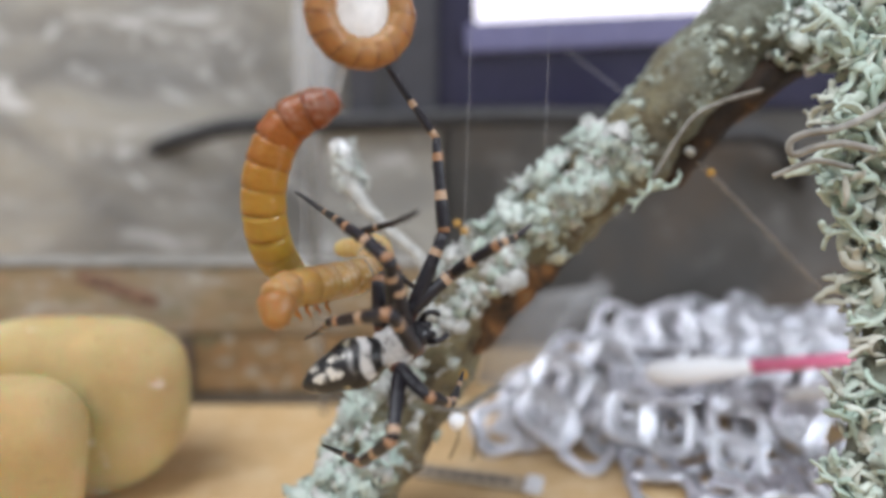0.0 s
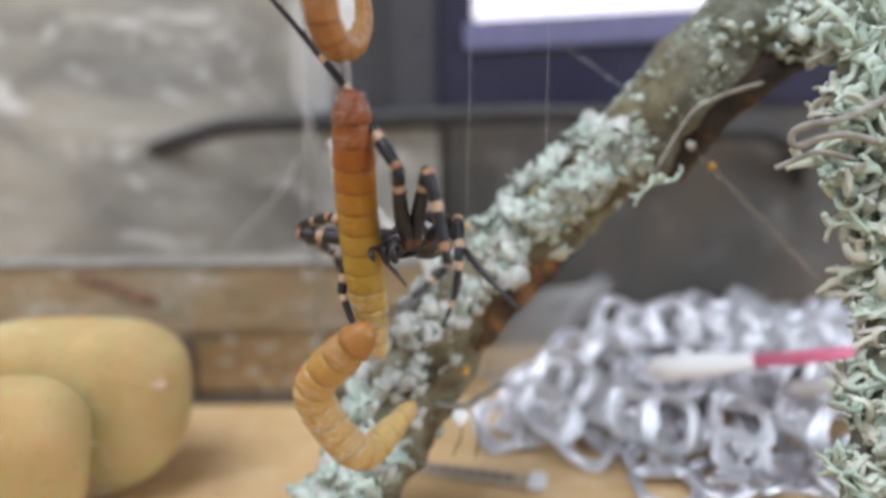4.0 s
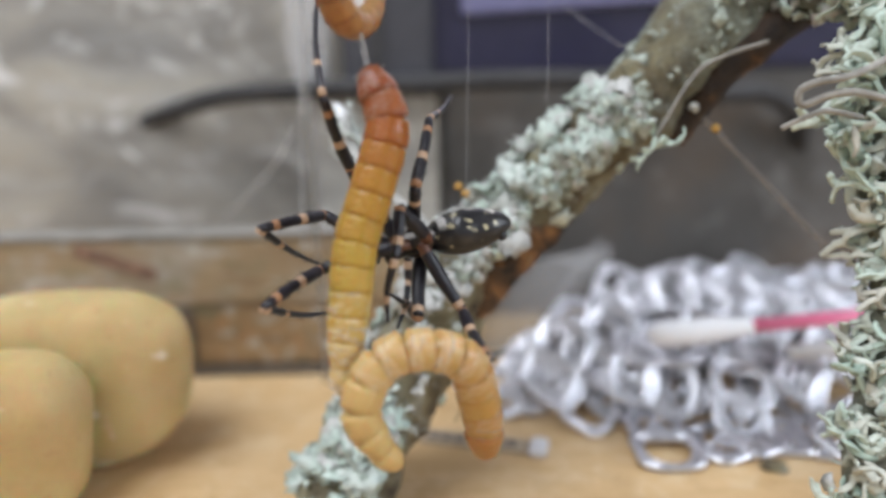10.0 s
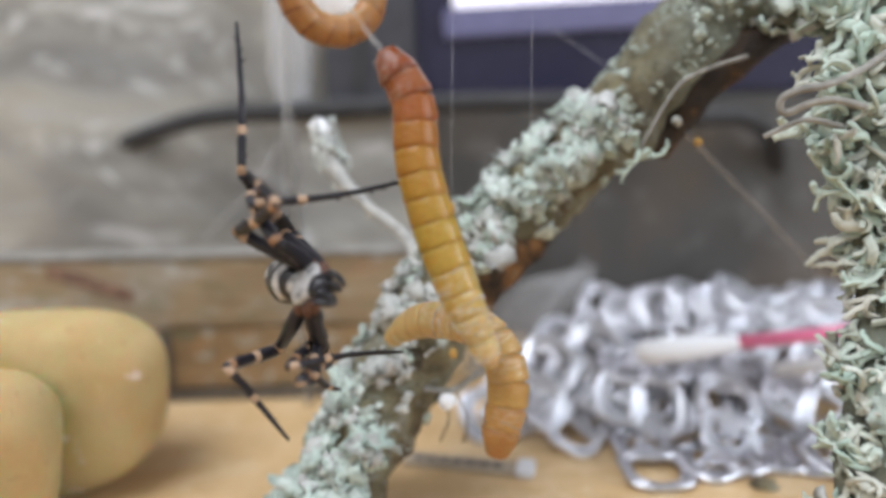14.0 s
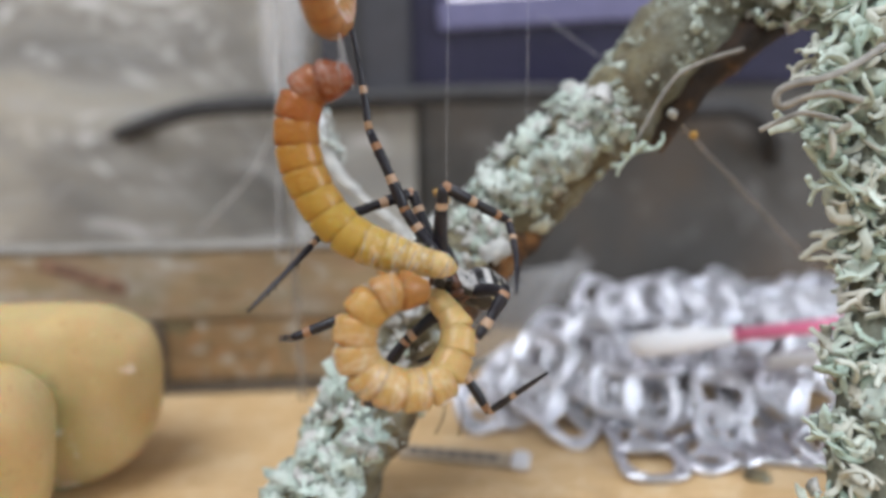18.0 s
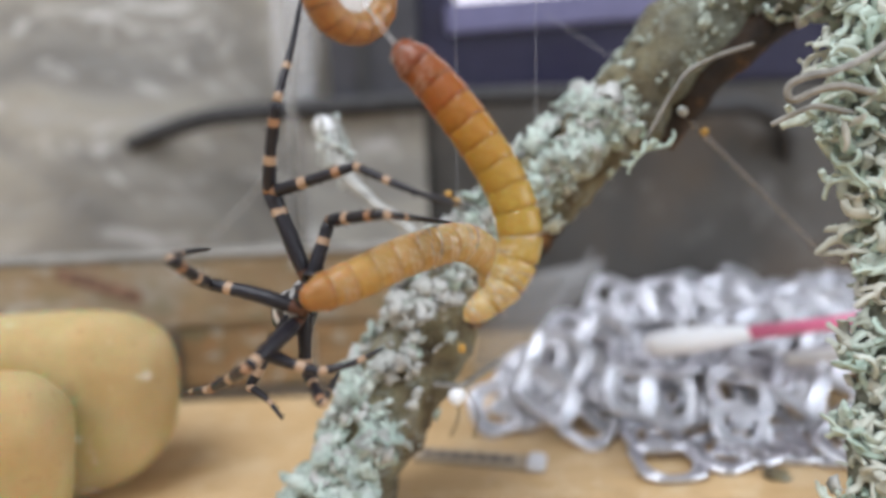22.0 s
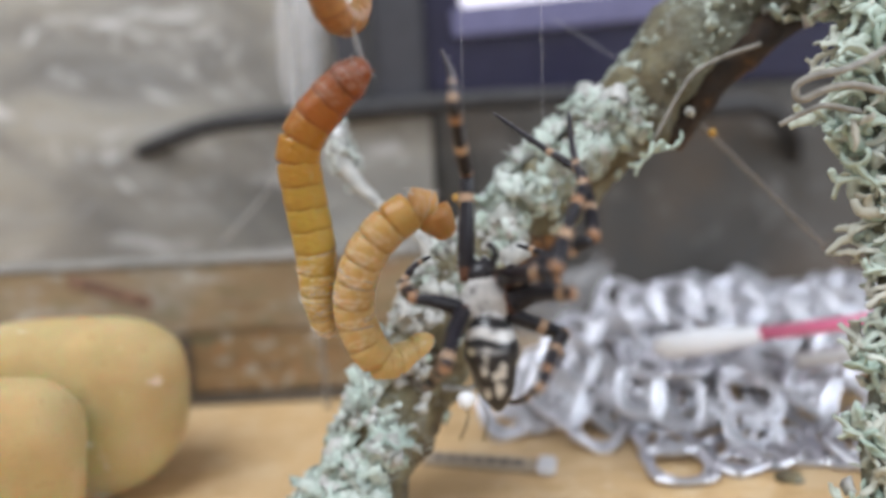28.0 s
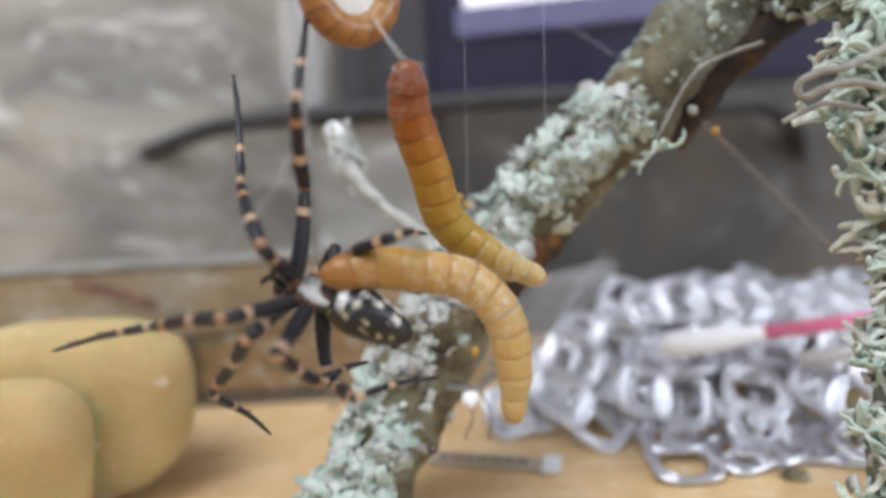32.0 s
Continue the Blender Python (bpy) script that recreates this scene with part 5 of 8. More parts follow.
    bend(tied, 2, (-16.0, 83.4, 52.2), (-10.4, 83.6, 53.3), (-4.9, 86.3, 57.3), (-1.3, 88.9, 60.8), (-4.0, 86.0, 67.4), (-10.1, 84.8, 71.7), (-15.9, 83.0, 73.2), (-21.6, 82.7, 71.7))
    bend(hang, 2.2, (-10.2, 92.5, 92.6), (-2.2, 98.5, 80.9), (1.5, 104.6, 69.0), (-1.3, 110.0, 53.3))
    bend(tied, 2.2, (-18.6, 85.4, 52.2), (-6.8, 81.9, 55.2), (-0.5, 83.2, 63.0), (-6.8, 84.6, 70.8), (-18.5, 88.0, 66.8))
    bend(hang, 2.5, (-5.1, 93.3, 97.5), (-11.2, 91.1, 84.7), (-6.4, 89.4, 75.1), (5.0, 89.9, 78.2), (13.2, 89.0, 72.8))
    bend(tied, 2.5, (-16.2, 87.5, 63.9), (-11.7, 98.0, 64.0), (-2.8, 109.1, 67.6), (8.3, 125.9, 69.3))
    bend(hang, 2.7, (-3.2, 92.3, 91.9), (3.5, 95.7, 82.0), (3.6, 97.6, 63.8), (-0.1, 100.2, 49.5))
    bend(tied, 2.7, (-11.6, 87.0, 61.2), (-7.6, 97.0, 48.7), (0.0, 124.1, 40.8))
    bend(hang, 3, (-8.5, 92.3, 91.7), (-4.3, 97.1, 87.7), (-1.9, 101.4, 80.6), (-0.6, 105.3, 71.8), (0.9, 108.9, 61.1), (1.4, 113.1, 53.7))
    bend(tied, 3, (-7.9, 87.4, 63.6), (-3.6, 80.3, 62.4), (0.8, 78.9, 58.9), (3.5, 88.7, 50.2), (-0.8, 97.3, 45.8), (-4.6, 103.1, 48.5))
    bend(hang, 3.2, (-6.7, 92.0, 89.5), (-2.6, 90.2, 75.5), (2.3, 88.0, 59.0), (-1.6, 86.4, 45.9))
    bend(tied, 3.2, (-6.0, 86.2, 56.2), (-11.4, 87.6, 45.1), (-5.0, 92.9, 32.8), (2.7, 103.6, 45.9))
    bend(hang, 3.5, (-15.2, 92.5, 92.0), (-16.3, 100.5, 70.6), (-15.2, 108.3, 48.8))
    bend(tied, 3.5, (-11.0, 90.7, 58.4), (-23.9, 93.4, 50.3), (-18.2, 99.0, 36.0), (-9.2, 108.2, 42.3))
    bend(hang, 5.5, (-4.2, 93.0, 92.8), (0.4, 94.5, 70.6), (5.7, 96.0, 48.1))
    bend(tied, 5.5, (-16.1, 85.7, 52.5), (-7.3, 101.2, 54.3), (0.3, 118.0, 34.8))
    bend(hang, 5.8, (-11.5, 93.0, 92.1), (-4.6, 90.6, 77.4), (0.2, 87.9, 61.2), (-3.4, 86.1, 49.7))
    bend(tied, 5.8, (-7.8, 82.3, 56.4), (-5.2, 89.6, 46.4), (2.1, 102.5, 44.7), (-3.7, 120.1, 46.4))
    bend(hang, 6, (-3.2, 93.4, 93.5), (-1.1, 95.8, 86.7), (2.7, 98.0, 78.9), (7.3, 100.1, 70.5), (8.3, 101.9, 60.7), (7.0, 103.7, 51.2))
    bend(tied, 6, (8.0, 93.3, 50.1), (9.3, 85.0, 49.0), (4.3, 76.8, 49.0), (-0.9, 75.4, 52.5), (-0.8, 76.2, 56.8), (3.0, 80.5, 57.5), (8.6, 90.3, 55.7))
    bend(hang, 6.2, (-9.2, 93.0, 90.8), (-3.3, 89.8, 74.5), (-0.2, 87.1, 60.1), (-2.0, 84.6, 47.2))
    bend(tied, 6.2, (1.7, 87.9, 48.4), (-4.4, 98.4, 34.6), (-16.3, 120.9, 40.6))
    bend(hang, 6.5, (-6.7, 92.7, 88.7), (-7.7, 90.2, 75.9), (-3.0, 87.0, 59.5), (-5.6, 83.8, 43.4))
    bend(tied, 6.5, (3.5, 87.0, 59.4), (7.7, 98.7, 50.0), (-1.7, 105.3, 45.6), (-6.4, 116.4, 33.2))
    bend(hang, 6.7, (-6.7, 93.0, 90.3), (-15.1, 90.5, 76.0), (-12.1, 87.7, 59.7), (-5.7, 86.1, 49.6))
    bend(tied, 6.7, (19.1, 85.8, 52.9), (2.7, 86.7, 54.5), (-10.7, 85.7, 46.3), (-17.7, 84.1, 34.6))
    bend(hang, 7, (-6.5, 93.0, 91.0), (-13.5, 92.1, 86.3), (-16.0, 90.7, 79.1), (-16.9, 89.3, 72.0), (-15.0, 87.7, 63.2), (-11.4, 86.3, 55.9), (-7.3, 85.5, 51.4))
    bend(tied, 7, (16.1, 84.3, 44.8), (10.4, 84.9, 48.4), (4.0, 85.9, 53.3), (-4.9, 86.3, 55.8), (-11.5, 85.7, 52.7), (-18.9, 84.5, 46.4), (-23.8, 83.9, 43.5))
    bend(hang, 7.3, (-5.7, 92.9, 90.7), (-10.7, 96.4, 77.4), (-7.9, 99.3, 60.4), (-0.5, 103.3, 49.1))
    bend(tied, 7.3, (4.1, 81.8, 53.4), (-0.7, 88.0, 41.9), (-10.3, 99.1, 40.6), (-7.1, 115.6, 44.8))
    bend(hang, 7.6, (-6.5, 93.0, 90.8), (-10.4, 90.0, 76.1), (-3.6, 87.4, 61.6), (7.6, 85.7, 51.8))
    bend(tied, 7.6, (5.6, 81.0, 48.8), (-2.4, 88.6, 39.9), (-8.2, 100.4, 41.7), (-2.1, 118.3, 42.1))
    bend(hang, 8, (-10.9, 93.0, 90.3), (-12.3, 91.3, 81.6), (-14.1, 89.8, 73.6), (-13.8, 88.3, 65.6), (-12.0, 86.7, 57.6), (-7.2, 85.2, 49.5), (-5.3, 84.7, 46.5))
    bend(tied, 8, (-2.9, 94.8, 67.5), (-2.2, 91.3, 59.5), (-3.2, 89.7, 51.2), (-6.0, 89.9, 42.0), (-6.9, 92.1, 32.2), (-7.2, 94.5, 23.6))
    bend(hang, 8.3, (-10.7, 93.4, 90.4), (-7.8, 90.2, 74.3), (-7.4, 87.1, 58.1), (-6.7, 84.2, 43.7))
    bend(tied, 8.3, (0.4, 92.9, 66.9), (-1.7, 99.8, 50.1), (-7.4, 109.0, 24.3))
    bend(hang, 8.6, (-13.1, 94.0, 91.6), (-18.7, 103.0, 75.8), (-13.0, 110.2, 50.4))
    bend(tied, 8.6, (-5.7, 94.6, 64.3), (-9.9, 97.8, 52.4), (-7.3, 103.0, 20.1))
    bend(hang, 9, (-5.9, 94.5, 92.1), (-8.4, 96.6, 83.3), (-10.1, 98.6, 74.6), (-9.3, 100.5, 65.2), (-5.5, 102.4, 56.1), (-2.3, 104.9, 49.2))
    bend(tied, 9, (0.1, 88.9, 65.7), (1.3, 89.5, 59.6), (5.5, 90.4, 54.9), (8.8, 93.5, 51.0), (3.8, 89.8, 53.4), (-2.1, 88.0, 55.0), (2.0, 88.7, 49.4), (6.4, 91.6, 44.8))
    bend(tied, 9.2, (-2.4, 89.0, 64.2), (2.8, 88.0, 57.6), (5.9, 87.0, 50.9), (0.9, 86.0, 45.0), (-7.8, 92.0, 47.0), (-11.0, 102.0, 47.0))
    bend(tied, 9.4, (4.8, 88.0, 69.1), (9.1, 88.0, 56.0), (6.0, 87.0, 45.0), (-0.7, 87.0, 42.9), (-7.7, 93.0, 47.2))
    bend(hang, 9.4, (-9.7, 94.0, 91.9), (-11.2, 93.0, 80.5), (-10.2, 92.0, 69.0), (-6.1, 90.0, 58.2), (0.4, 89.0, 49.6))
    bend(hang, 9.5, (-8.6, 94.2, 89.1), (-12.4, 91.9, 71.4), (-2.1, 87.8, 46.0))
    bend(tied, 9.5, (11.2, 87.8, 60.1), (3.3, 94.0, 58.5), (-1.8, 96.8, 41.9), (-2.7, 99.4, 23.9))
    bend(hang, 10, (-10.5, 94.8, 90.2), (-8.2, 93.2, 83.0), (-10.4, 91.3, 74.4), (-13.0, 89.6, 66.5), (-14.0, 87.8, 58.6), (-15.0, 85.9, 49.9), (-15.1, 84.9, 45.5))
    bend(tied, 10, (5.4, 88.3, 33.5), (4.6, 88.0, 41.3), (2.1, 85.7, 49.5), (-4.3, 84.3, 52.0), (-9.9, 83.8, 49.8), (-12.5, 82.4, 43.6), (-9.6, 83.0, 37.0), (-7.6, 84.0, 34.7))
    bend(hang, 10.5, (-6.4, 95.5, 91.5), (-11.6, 91.8, 74.1), (-8.7, 88.2, 58.2), (-4.0, 85.9, 48.2))
    bend(tied, 10.5, (5.4, 81.1, 54.9), (1.7, 97.0, 52.4), (-4.5, 98.5, 40.7), (9.4, 105.7, 37.1))
    bend(hang, 11, (-4.6, 96.0, 90.6), (-5.7, 96.9, 83.4), (-7.2, 97.1, 73.4), (-7.0, 97.3, 63.7), (-5.5, 97.5, 54.4), (-3.0, 97.9, 45.6))
    bend(tied, 11, (-2.6, 76.2, 49.8), (1.7, 76.3, 50.0), (6.3, 78.7, 51.6), (6.1, 85.4, 53.1), (-0.2, 91.6, 51.7), (-7.1, 91.4, 49.2), (-8.6, 86.5, 45.1), (-5.2, 81.8, 42.5))
    bend(tied, 11.3, (-12.6, 82.0, 49.4), (-5.6, 80.0, 51.1), (0.5, 82.0, 54.0), (-1.0, 88.0, 57.4), (-8.2, 97.0, 55.4), (-14.5, 102.0, 47.9))
    bend(tied, 11.6, (-15.3, 82.0, 51.4), (-8.5, 80.0, 52.0), (-1.5, 81.0, 54.1), (3.1, 86.0, 56.0), (0.7, 94.0, 57.6), (-6.7, 102.0, 55.1))
    bend(hang, 11.6, (-8.1, 96.0, 90.0), (-2.8, 97.0, 87.2), (-3.2, 97.0, 75.7), (-5.1, 97.0, 65.3), (-6.3, 98.0, 55.9))
    bend(hang, 12, (-6.0, 95.4, 90.7), (-8.1, 98.6, 84.0), (-9.1, 101.6, 76.2), (-7.4, 104.3, 67.6), (-5.0, 106.7, 57.4), (-1.3, 109.3, 48.3))
    bend(tied, 12, (-1.8, 83.0, 49.1), (1.7, 82.5, 48.8), (5.4, 84.8, 51.9), (6.4, 91.4, 55.6), (2.5, 97.7, 57.6), (-3.9, 99.1, 55.5), (-10.1, 96.4, 52.7), (-15.5, 95.2, 47.7))
    bend(hang, 12.2, (-9.3, 95.4, 91.1), (-12.3, 102.1, 77.7), (-7.8, 108.2, 61.7), (-4.4, 115.4, 51.5))
    bend(tied, 12.2, (17.5, 87.2, 50.1), (6.6, 92.8, 57.3), (-5.7, 96.5, 53.7), (-22.7, 100.0, 48.6))
    bend(hang, 12.5, (-4.9, 95.0, 91.0), (-7.3, 104.0, 74.2), (-2.6, 111.3, 49.0))
    bend(tied, 12.5, (-1.1, 86.8, 42.4), (-6.4, 96.3, 51.8), (-20.3, 103.4, 46.1), (-26.1, 109.2, 33.0))
    bend(hang, 12.7, (-10.5, 95.1, 89.6), (-6.1, 97.6, 74.7), (-8.7, 99.7, 56.3), (-15.0, 103.5, 47.6))
    bend(tied, 12.7, (-10.2, 86.0, 34.6), (-8.5, 90.0, 44.9), (-17.0, 93.9, 52.7), (-38.8, 96.0, 47.2))
    bend(hang, 13, (-9.6, 95.3, 90.1), (-5.7, 94.1, 83.7), (-4.6, 92.8, 75.6), (-4.8, 91.5, 67.6), (-6.2, 90.2, 58.8), (-9.5, 89.3, 52.4), (-14.5, 88.8, 48.5))
    bend(tied, 13, (-2.6, 85.6, 31.5), (-5.0, 88.0, 38.2), (-9.0, 90.4, 45.1), (-13.3, 92.5, 49.7), (-19.3, 94.5, 53.6), (-27.3, 95.9, 52.9), (-35.1, 97.3, 52.7))
    bend(tied, 13.4, (-5.8, 88.0, 57.1), (-8.6, 86.0, 50.4), (-6.1, 85.0, 42.0), (0.3, 85.0, 41.0), (5.7, 87.0, 46.3), (3.6, 91.0, 54.8), (-2.2, 97.0, 56.3))
    bend(hang, 13.6, (-6.8, 95.5, 90.1), (-4.1, 93.6, 67.4), (-1.2, 91.7, 44.8))
    bend(tied, 13.7, (-5.9, 88.0, 57.0), (-9.9, 86.0, 51.1), (-6.9, 85.0, 43.1), (-0.6, 84.0, 42.5), (4.3, 86.0, 47.4), (3.0, 90.0, 53.6), (-2.4, 96.0, 54.6))
    bend(hang, 14, (-5.8, 96.1, 93.3), (-2.3, 94.9, 86.8), (-1.7, 93.3, 78.0), (0.5, 91.7, 69.1), (3.6, 90.1, 60.3), (6.7, 88.8, 53.0), (8.1, 88.1, 49.5))
    bend(tied, 14, (9.4, 91.5, 34.0), (11.4, 93.8, 44.0), (9.3, 97.5, 50.1), (4.2, 102.6, 51.5), (-2.4, 109.2, 49.8), (-7.9, 117.2, 44.2))
    bend(hang, 14.3, (-10.6, 96.2, 91.1), (-4.8, 102.4, 72.4), (-1.7, 107.6, 47.9))
    bend(tied, 14.3, (-10.3, 85.9, 32.9), (-2.0, 101.3, 38.0), (3.0, 122.8, 54.6))
    bend(hang, 14.5, (-11.5, 96.1, 89.3), (-9.6, 104.6, 71.8), (-13.1, 111.9, 46.7))
    bend(tied, 14.5, (-19.3, 86.2, 32.7), (-6.6, 99.8, 42.7), (-0.6, 118.5, 57.5))
    bend(hang, 16.5, (-11.9, 96.9, 89.9), (-17.6, 106.2, 70.7), (-11.8, 114.5, 48.8))
    bend(tied, 16.5, (-9.5, 90.2, 55.1), (-15.9, 87.7, 50.3), (-15.3, 86.2, 41.6), (-5.8, 86.9, 40.9), (-2.8, 90.5, 48.8), (-9.9, 97.4, 50.2))
    bend(hang, 16.7, (-9.7, 96.8, 89.8), (-12.9, 104.0, 71.1), (-14.7, 110.0, 46.1))
    bend(tied, 16.7, (-17.5, 86.9, 36.7), (-22.2, 89.0, 46.4), (-11.9, 86.4, 51.2), (10.5, 86.6, 41.1))
    bend(hang, 17, (-9.0, 97.5, 94.2), (-9.8, 98.7, 88.0), (-9.8, 99.5, 79.7), (-8.0, 100.2, 71.0), (-3.4, 100.8, 62.8), (-1.8, 101.8, 56.0), (-4.2, 103.3, 50.9))
    bend(tied, 17, (-6.6, 105.4, 18.8), (-2.3, 96.0, 34.3), (-1.2, 87.7, 44.5), (0.4, 81.1, 52.9), (-0.4, 85.0, 54.6))
    bend(hang, 17.3, (-17.1, 97.0, 90.3), (-20.9, 104.8, 78.7), (-14.3, 112.1, 66.6), (-2.6, 120.0, 58.8))
    bend(tied, 17.3, (7.1, 87.4, 44.8), (7.1, 105.8, 53.4), (-4.7, 125.3, 64.7))
    bend(hang, 17.6, (-9.0, 96.3, 88.8), (-19.5, 96.4, 76.1), (-10.0, 95.4, 62.0), (2.0, 97.3, 64.0))
    bend(tied, 17.6, (-19.8, 88.6, 45.0), (-8.2, 91.7, 56.0), (19.4, 102.5, 58.0))
    bend(hang, 18, (-11.3, 96.4, 89.6), (-16.8, 97.3, 87.7), (-18.8, 97.2, 81.3), (-17.1, 96.8, 73.8), (-12.3, 96.4, 67.0), (-4.8, 96.4, 63.3), (3.8, 96.6, 60.9))
    bend(tied, 18, (-0.7, 92.3, 58.5), (-5.6, 90.9, 58.6), (-10.1, 89.8, 54.8), (-9.9, 89.0, 48.3), (-4.3, 89.5, 44.4), (1.6, 91.9, 45.0), (4.5, 95.3, 50.9), (1.2, 99.9, 56.1))
    bend(hang, 18.3, (-7.7, 96.4, 90.6), (-18.1, 99.8, 79.4), (-12.1, 101.3, 61.2), (-3.2, 105.1, 56.3))
    bend(tied, 18.3, (-7.6, 86.6, 59.4), (0.2, 98.1, 46.7), (16.2, 118.4, 38.8))
    bend(hang, 18.6, (-1.6, 96.7, 93.9), (-0.4, 105.6, 73.3), (-2.9, 114.5, 51.9))
    bend(tied, 18.6, (-7.7, 94.6, 59.0), (2.8, 104.8, 50.3), (12.3, 120.8, 28.6))
    bend(hang, 18.8, (-7.3, 97.0, 92.6), (-6.1, 97.0, 80.5), (-5.1, 96.0, 67.9), (-5.1, 96.0, 55.6), (-7.8, 97.0, 44.4))
    bend(tied, 18.8, (-0.9, 88.0, 40.2), (4.5, 88.0, 43.1), (6.5, 90.0, 50.9), (4.3, 93.0, 58.8), (-1.1, 98.0, 59.5), (-3.0, 106.0, 54.8))
    bend(hang, 19, (-7.3, 96.4, 92.3), (-8.6, 98.6, 84.8), (-9.1, 100.5, 76.4), (-10.5, 102.4, 67.3), (-10.6, 104.3, 58.5), (-7.4, 105.7, 48.2))
    bend(tied, 19, (-6.3, 90.0, 34.6), (-7.3, 83.5, 43.2), (-6.1, 80.9, 51.5), (-2.3, 81.5, 55.8), (1.6, 85.6, 56.8), (3.8, 90.5, 50.1), (2.9, 93.8, 43.6))
    bend(hang, 19.3, (-10.6, 96.2, 90.4), (-8.9, 110.4, 76.7), (-13.1, 123.2, 54.0))
    bend(tied, 19.4, (-25.6, 90.0, 71.2), (-21.5, 91.0, 66.1), (-16.5, 92.0, 59.0), (-11.2, 93.0, 51.6), (-6.5, 95.0, 44.3), (-3.6, 104.0, 41.6))
    bend(hang, 19.6, (-5.1, 96.2, 91.8), (-2.3, 108.3, 80.4), (-11.8, 118.3, 54.9))
    bend(tied, 19.6, (-8.0, 87.8, 44.7), (-7.3, 102.4, 46.8), (-23.9, 126.5, 53.5))
    bend(hang, 20, (-7.1, 96.4, 93.0), (-9.0, 100.4, 86.6), (-10.1, 104.0, 78.0), (-12.7, 111.4, 68.1), (-13.8, 122.7, 56.8))
    bend(tied, 20, (11.0, 95.5, 45.2), (2.2, 92.9, 50.1), (-4.5, 94.3, 54.4), (-11.4, 97.7, 58.2), (-20.1, 102.6, 59.2), (-25.6, 109.0, 58.0))
    bend(hang, 20.3, (-6.1, 95.9, 90.2), (-0.1, 93.4, 77.1), (2.8, 91.0, 64.1), (-7.5, 88.8, 49.8))
    bend(tied, 20.3, (-0.3, 92.8, 51.1), (-8.0, 96.4, 47.1), (-22.2, 106.2, 48.1), (-30.8, 121.3, 57.2))
    bend(hang, 20.5, (-10.4, 96.1, 90.2), (-6.5, 101.1, 73.5), (-9.7, 104.5, 46.1))
    bend(tied, 20.5, (-6.4, 91.1, 62.9), (-20.1, 101.8, 55.1), (-33.1, 121.9, 43.3))
    bend(hang, 20.7, (-12.4, 96.1, 89.7), (-10.7, 97.5, 73.0), (-12.7, 99.4, 58.6), (-22.9, 102.3, 48.6))
    bend(tied, 20.7, (-12.2, 97.7, 64.4), (-23.1, 107.2, 59.0), (-39.1, 127.5, 50.5))
    bend(hang, 21, (-11.1, 96.7, 92.2), (-11.3, 98.8, 84.7), (-11.1, 100.7, 76.2), (-11.3, 102.5, 67.1), (-13.3, 104.3, 57.5), (-19.2, 106.4, 49.3))
    bend(tied, 21, (-6.3, 109.2, 61.1), (-13.8, 107.1, 62.7), (-21.1, 105.6, 62.3), (-25.5, 107.4, 58.2), (-21.5, 115.9, 52.9), (-14.2, 127.1, 52.1))
    bend(hang, 21.3, (-10.7, 96.1, 89.7), (-8.3, 94.8, 73.2), (-11.4, 93.9, 58.1), (-22.2, 94.4, 49.5))
    bend(tied, 21.3, (-9.6, 97.7, 64.3), (-18.4, 106.8, 57.1), (-36.0, 126.7, 45.8))
    bend(hang, 21.6, (-11.2, 96.3, 91.1), (-8.9, 103.1, 72.6), (-2.6, 108.7, 48.1))
    bend(tied, 21.6, (-5.9, 90.1, 57.3), (-16.7, 97.6, 57.5), (-18.7, 105.4, 43.7), (-7.8, 116.0, 37.1))
    bend(hang, 22, (-4.3, 96.3, 93.4), (0.4, 95.3, 88.4), (5.8, 93.9, 81.0), (10.3, 92.3, 72.8), (11.6, 91.0, 65.5), (8.9, 90.0, 59.2), (3.9, 89.4, 55.4))
    bend(tied, 22, (-19.2, 90.5, 58.7), (-11.7, 94.4, 60.8), (-4.1, 98.3, 63.2), (4.2, 103.9, 63.7), (9.3, 108.6, 58.7), (8.7, 115.0, 51.1))
    bend(hang, 22.3, (-8.3, 95.9, 91.5), (-6.5, 113.3, 77.9), (-9.5, 130.3, 61.2))
    bend(tied, 22.3, (-14.2, 92.7, 60.6), (-5.9, 95.3, 59.5), (-0.3, 107.3, 64.4), (-17.9, 120.8, 58.6))
    bend(hang, 22.5, (-6.1, 96.0, 92.4), (-7.3, 114.0, 79.4), (-17.2, 132.4, 67.3))
    bend(tied, 22.5, (-10.7, 84.0, 58.5), (0.5, 99.5, 61.1), (-15.6, 119.4, 68.6))
    bend(hang, 22.7, (-10.7, 96.0, 92.5), (-13.5, 114.1, 79.3), (-21.0, 132.5, 67.5))
    bend(tied, 22.7, (-11.4, 87.6, 67.3), (-29.3, 99.4, 60.7), (-18.6, 117.8, 71.2))
    bend(hang, 23, (-10.7, 96.2, 93.5), (-10.7, 96.1, 87.2), (-11.2, 95.5, 78.3), (-11.3, 95.1, 70.0), (-12.5, 99.2, 64.2), (-17.6, 104.8, 67.2), (-18.8, 107.0, 73.6))
    bend(tied, 23, (7.0, 97.7, 68.8), (3.0, 101.2, 74.0), (-3.3, 103.5, 72.3), (-9.3, 105.0, 65.9), (-9.8, 106.1, 58.0), (-5.2, 110.6, 57.8), (-0.5, 117.4, 59.3))
    bend(hang, 23.3, (-15.7, 95.6, 89.5), (-18.1, 108.4, 75.8), (-28.1, 120.0, 53.8))
    bend(tied, 23.3, (-9.9, 95.4, 65.9), (-7.0, 92.9, 55.8), (-21.4, 99.6, 62.0), (-36.6, 106.2, 55.6))
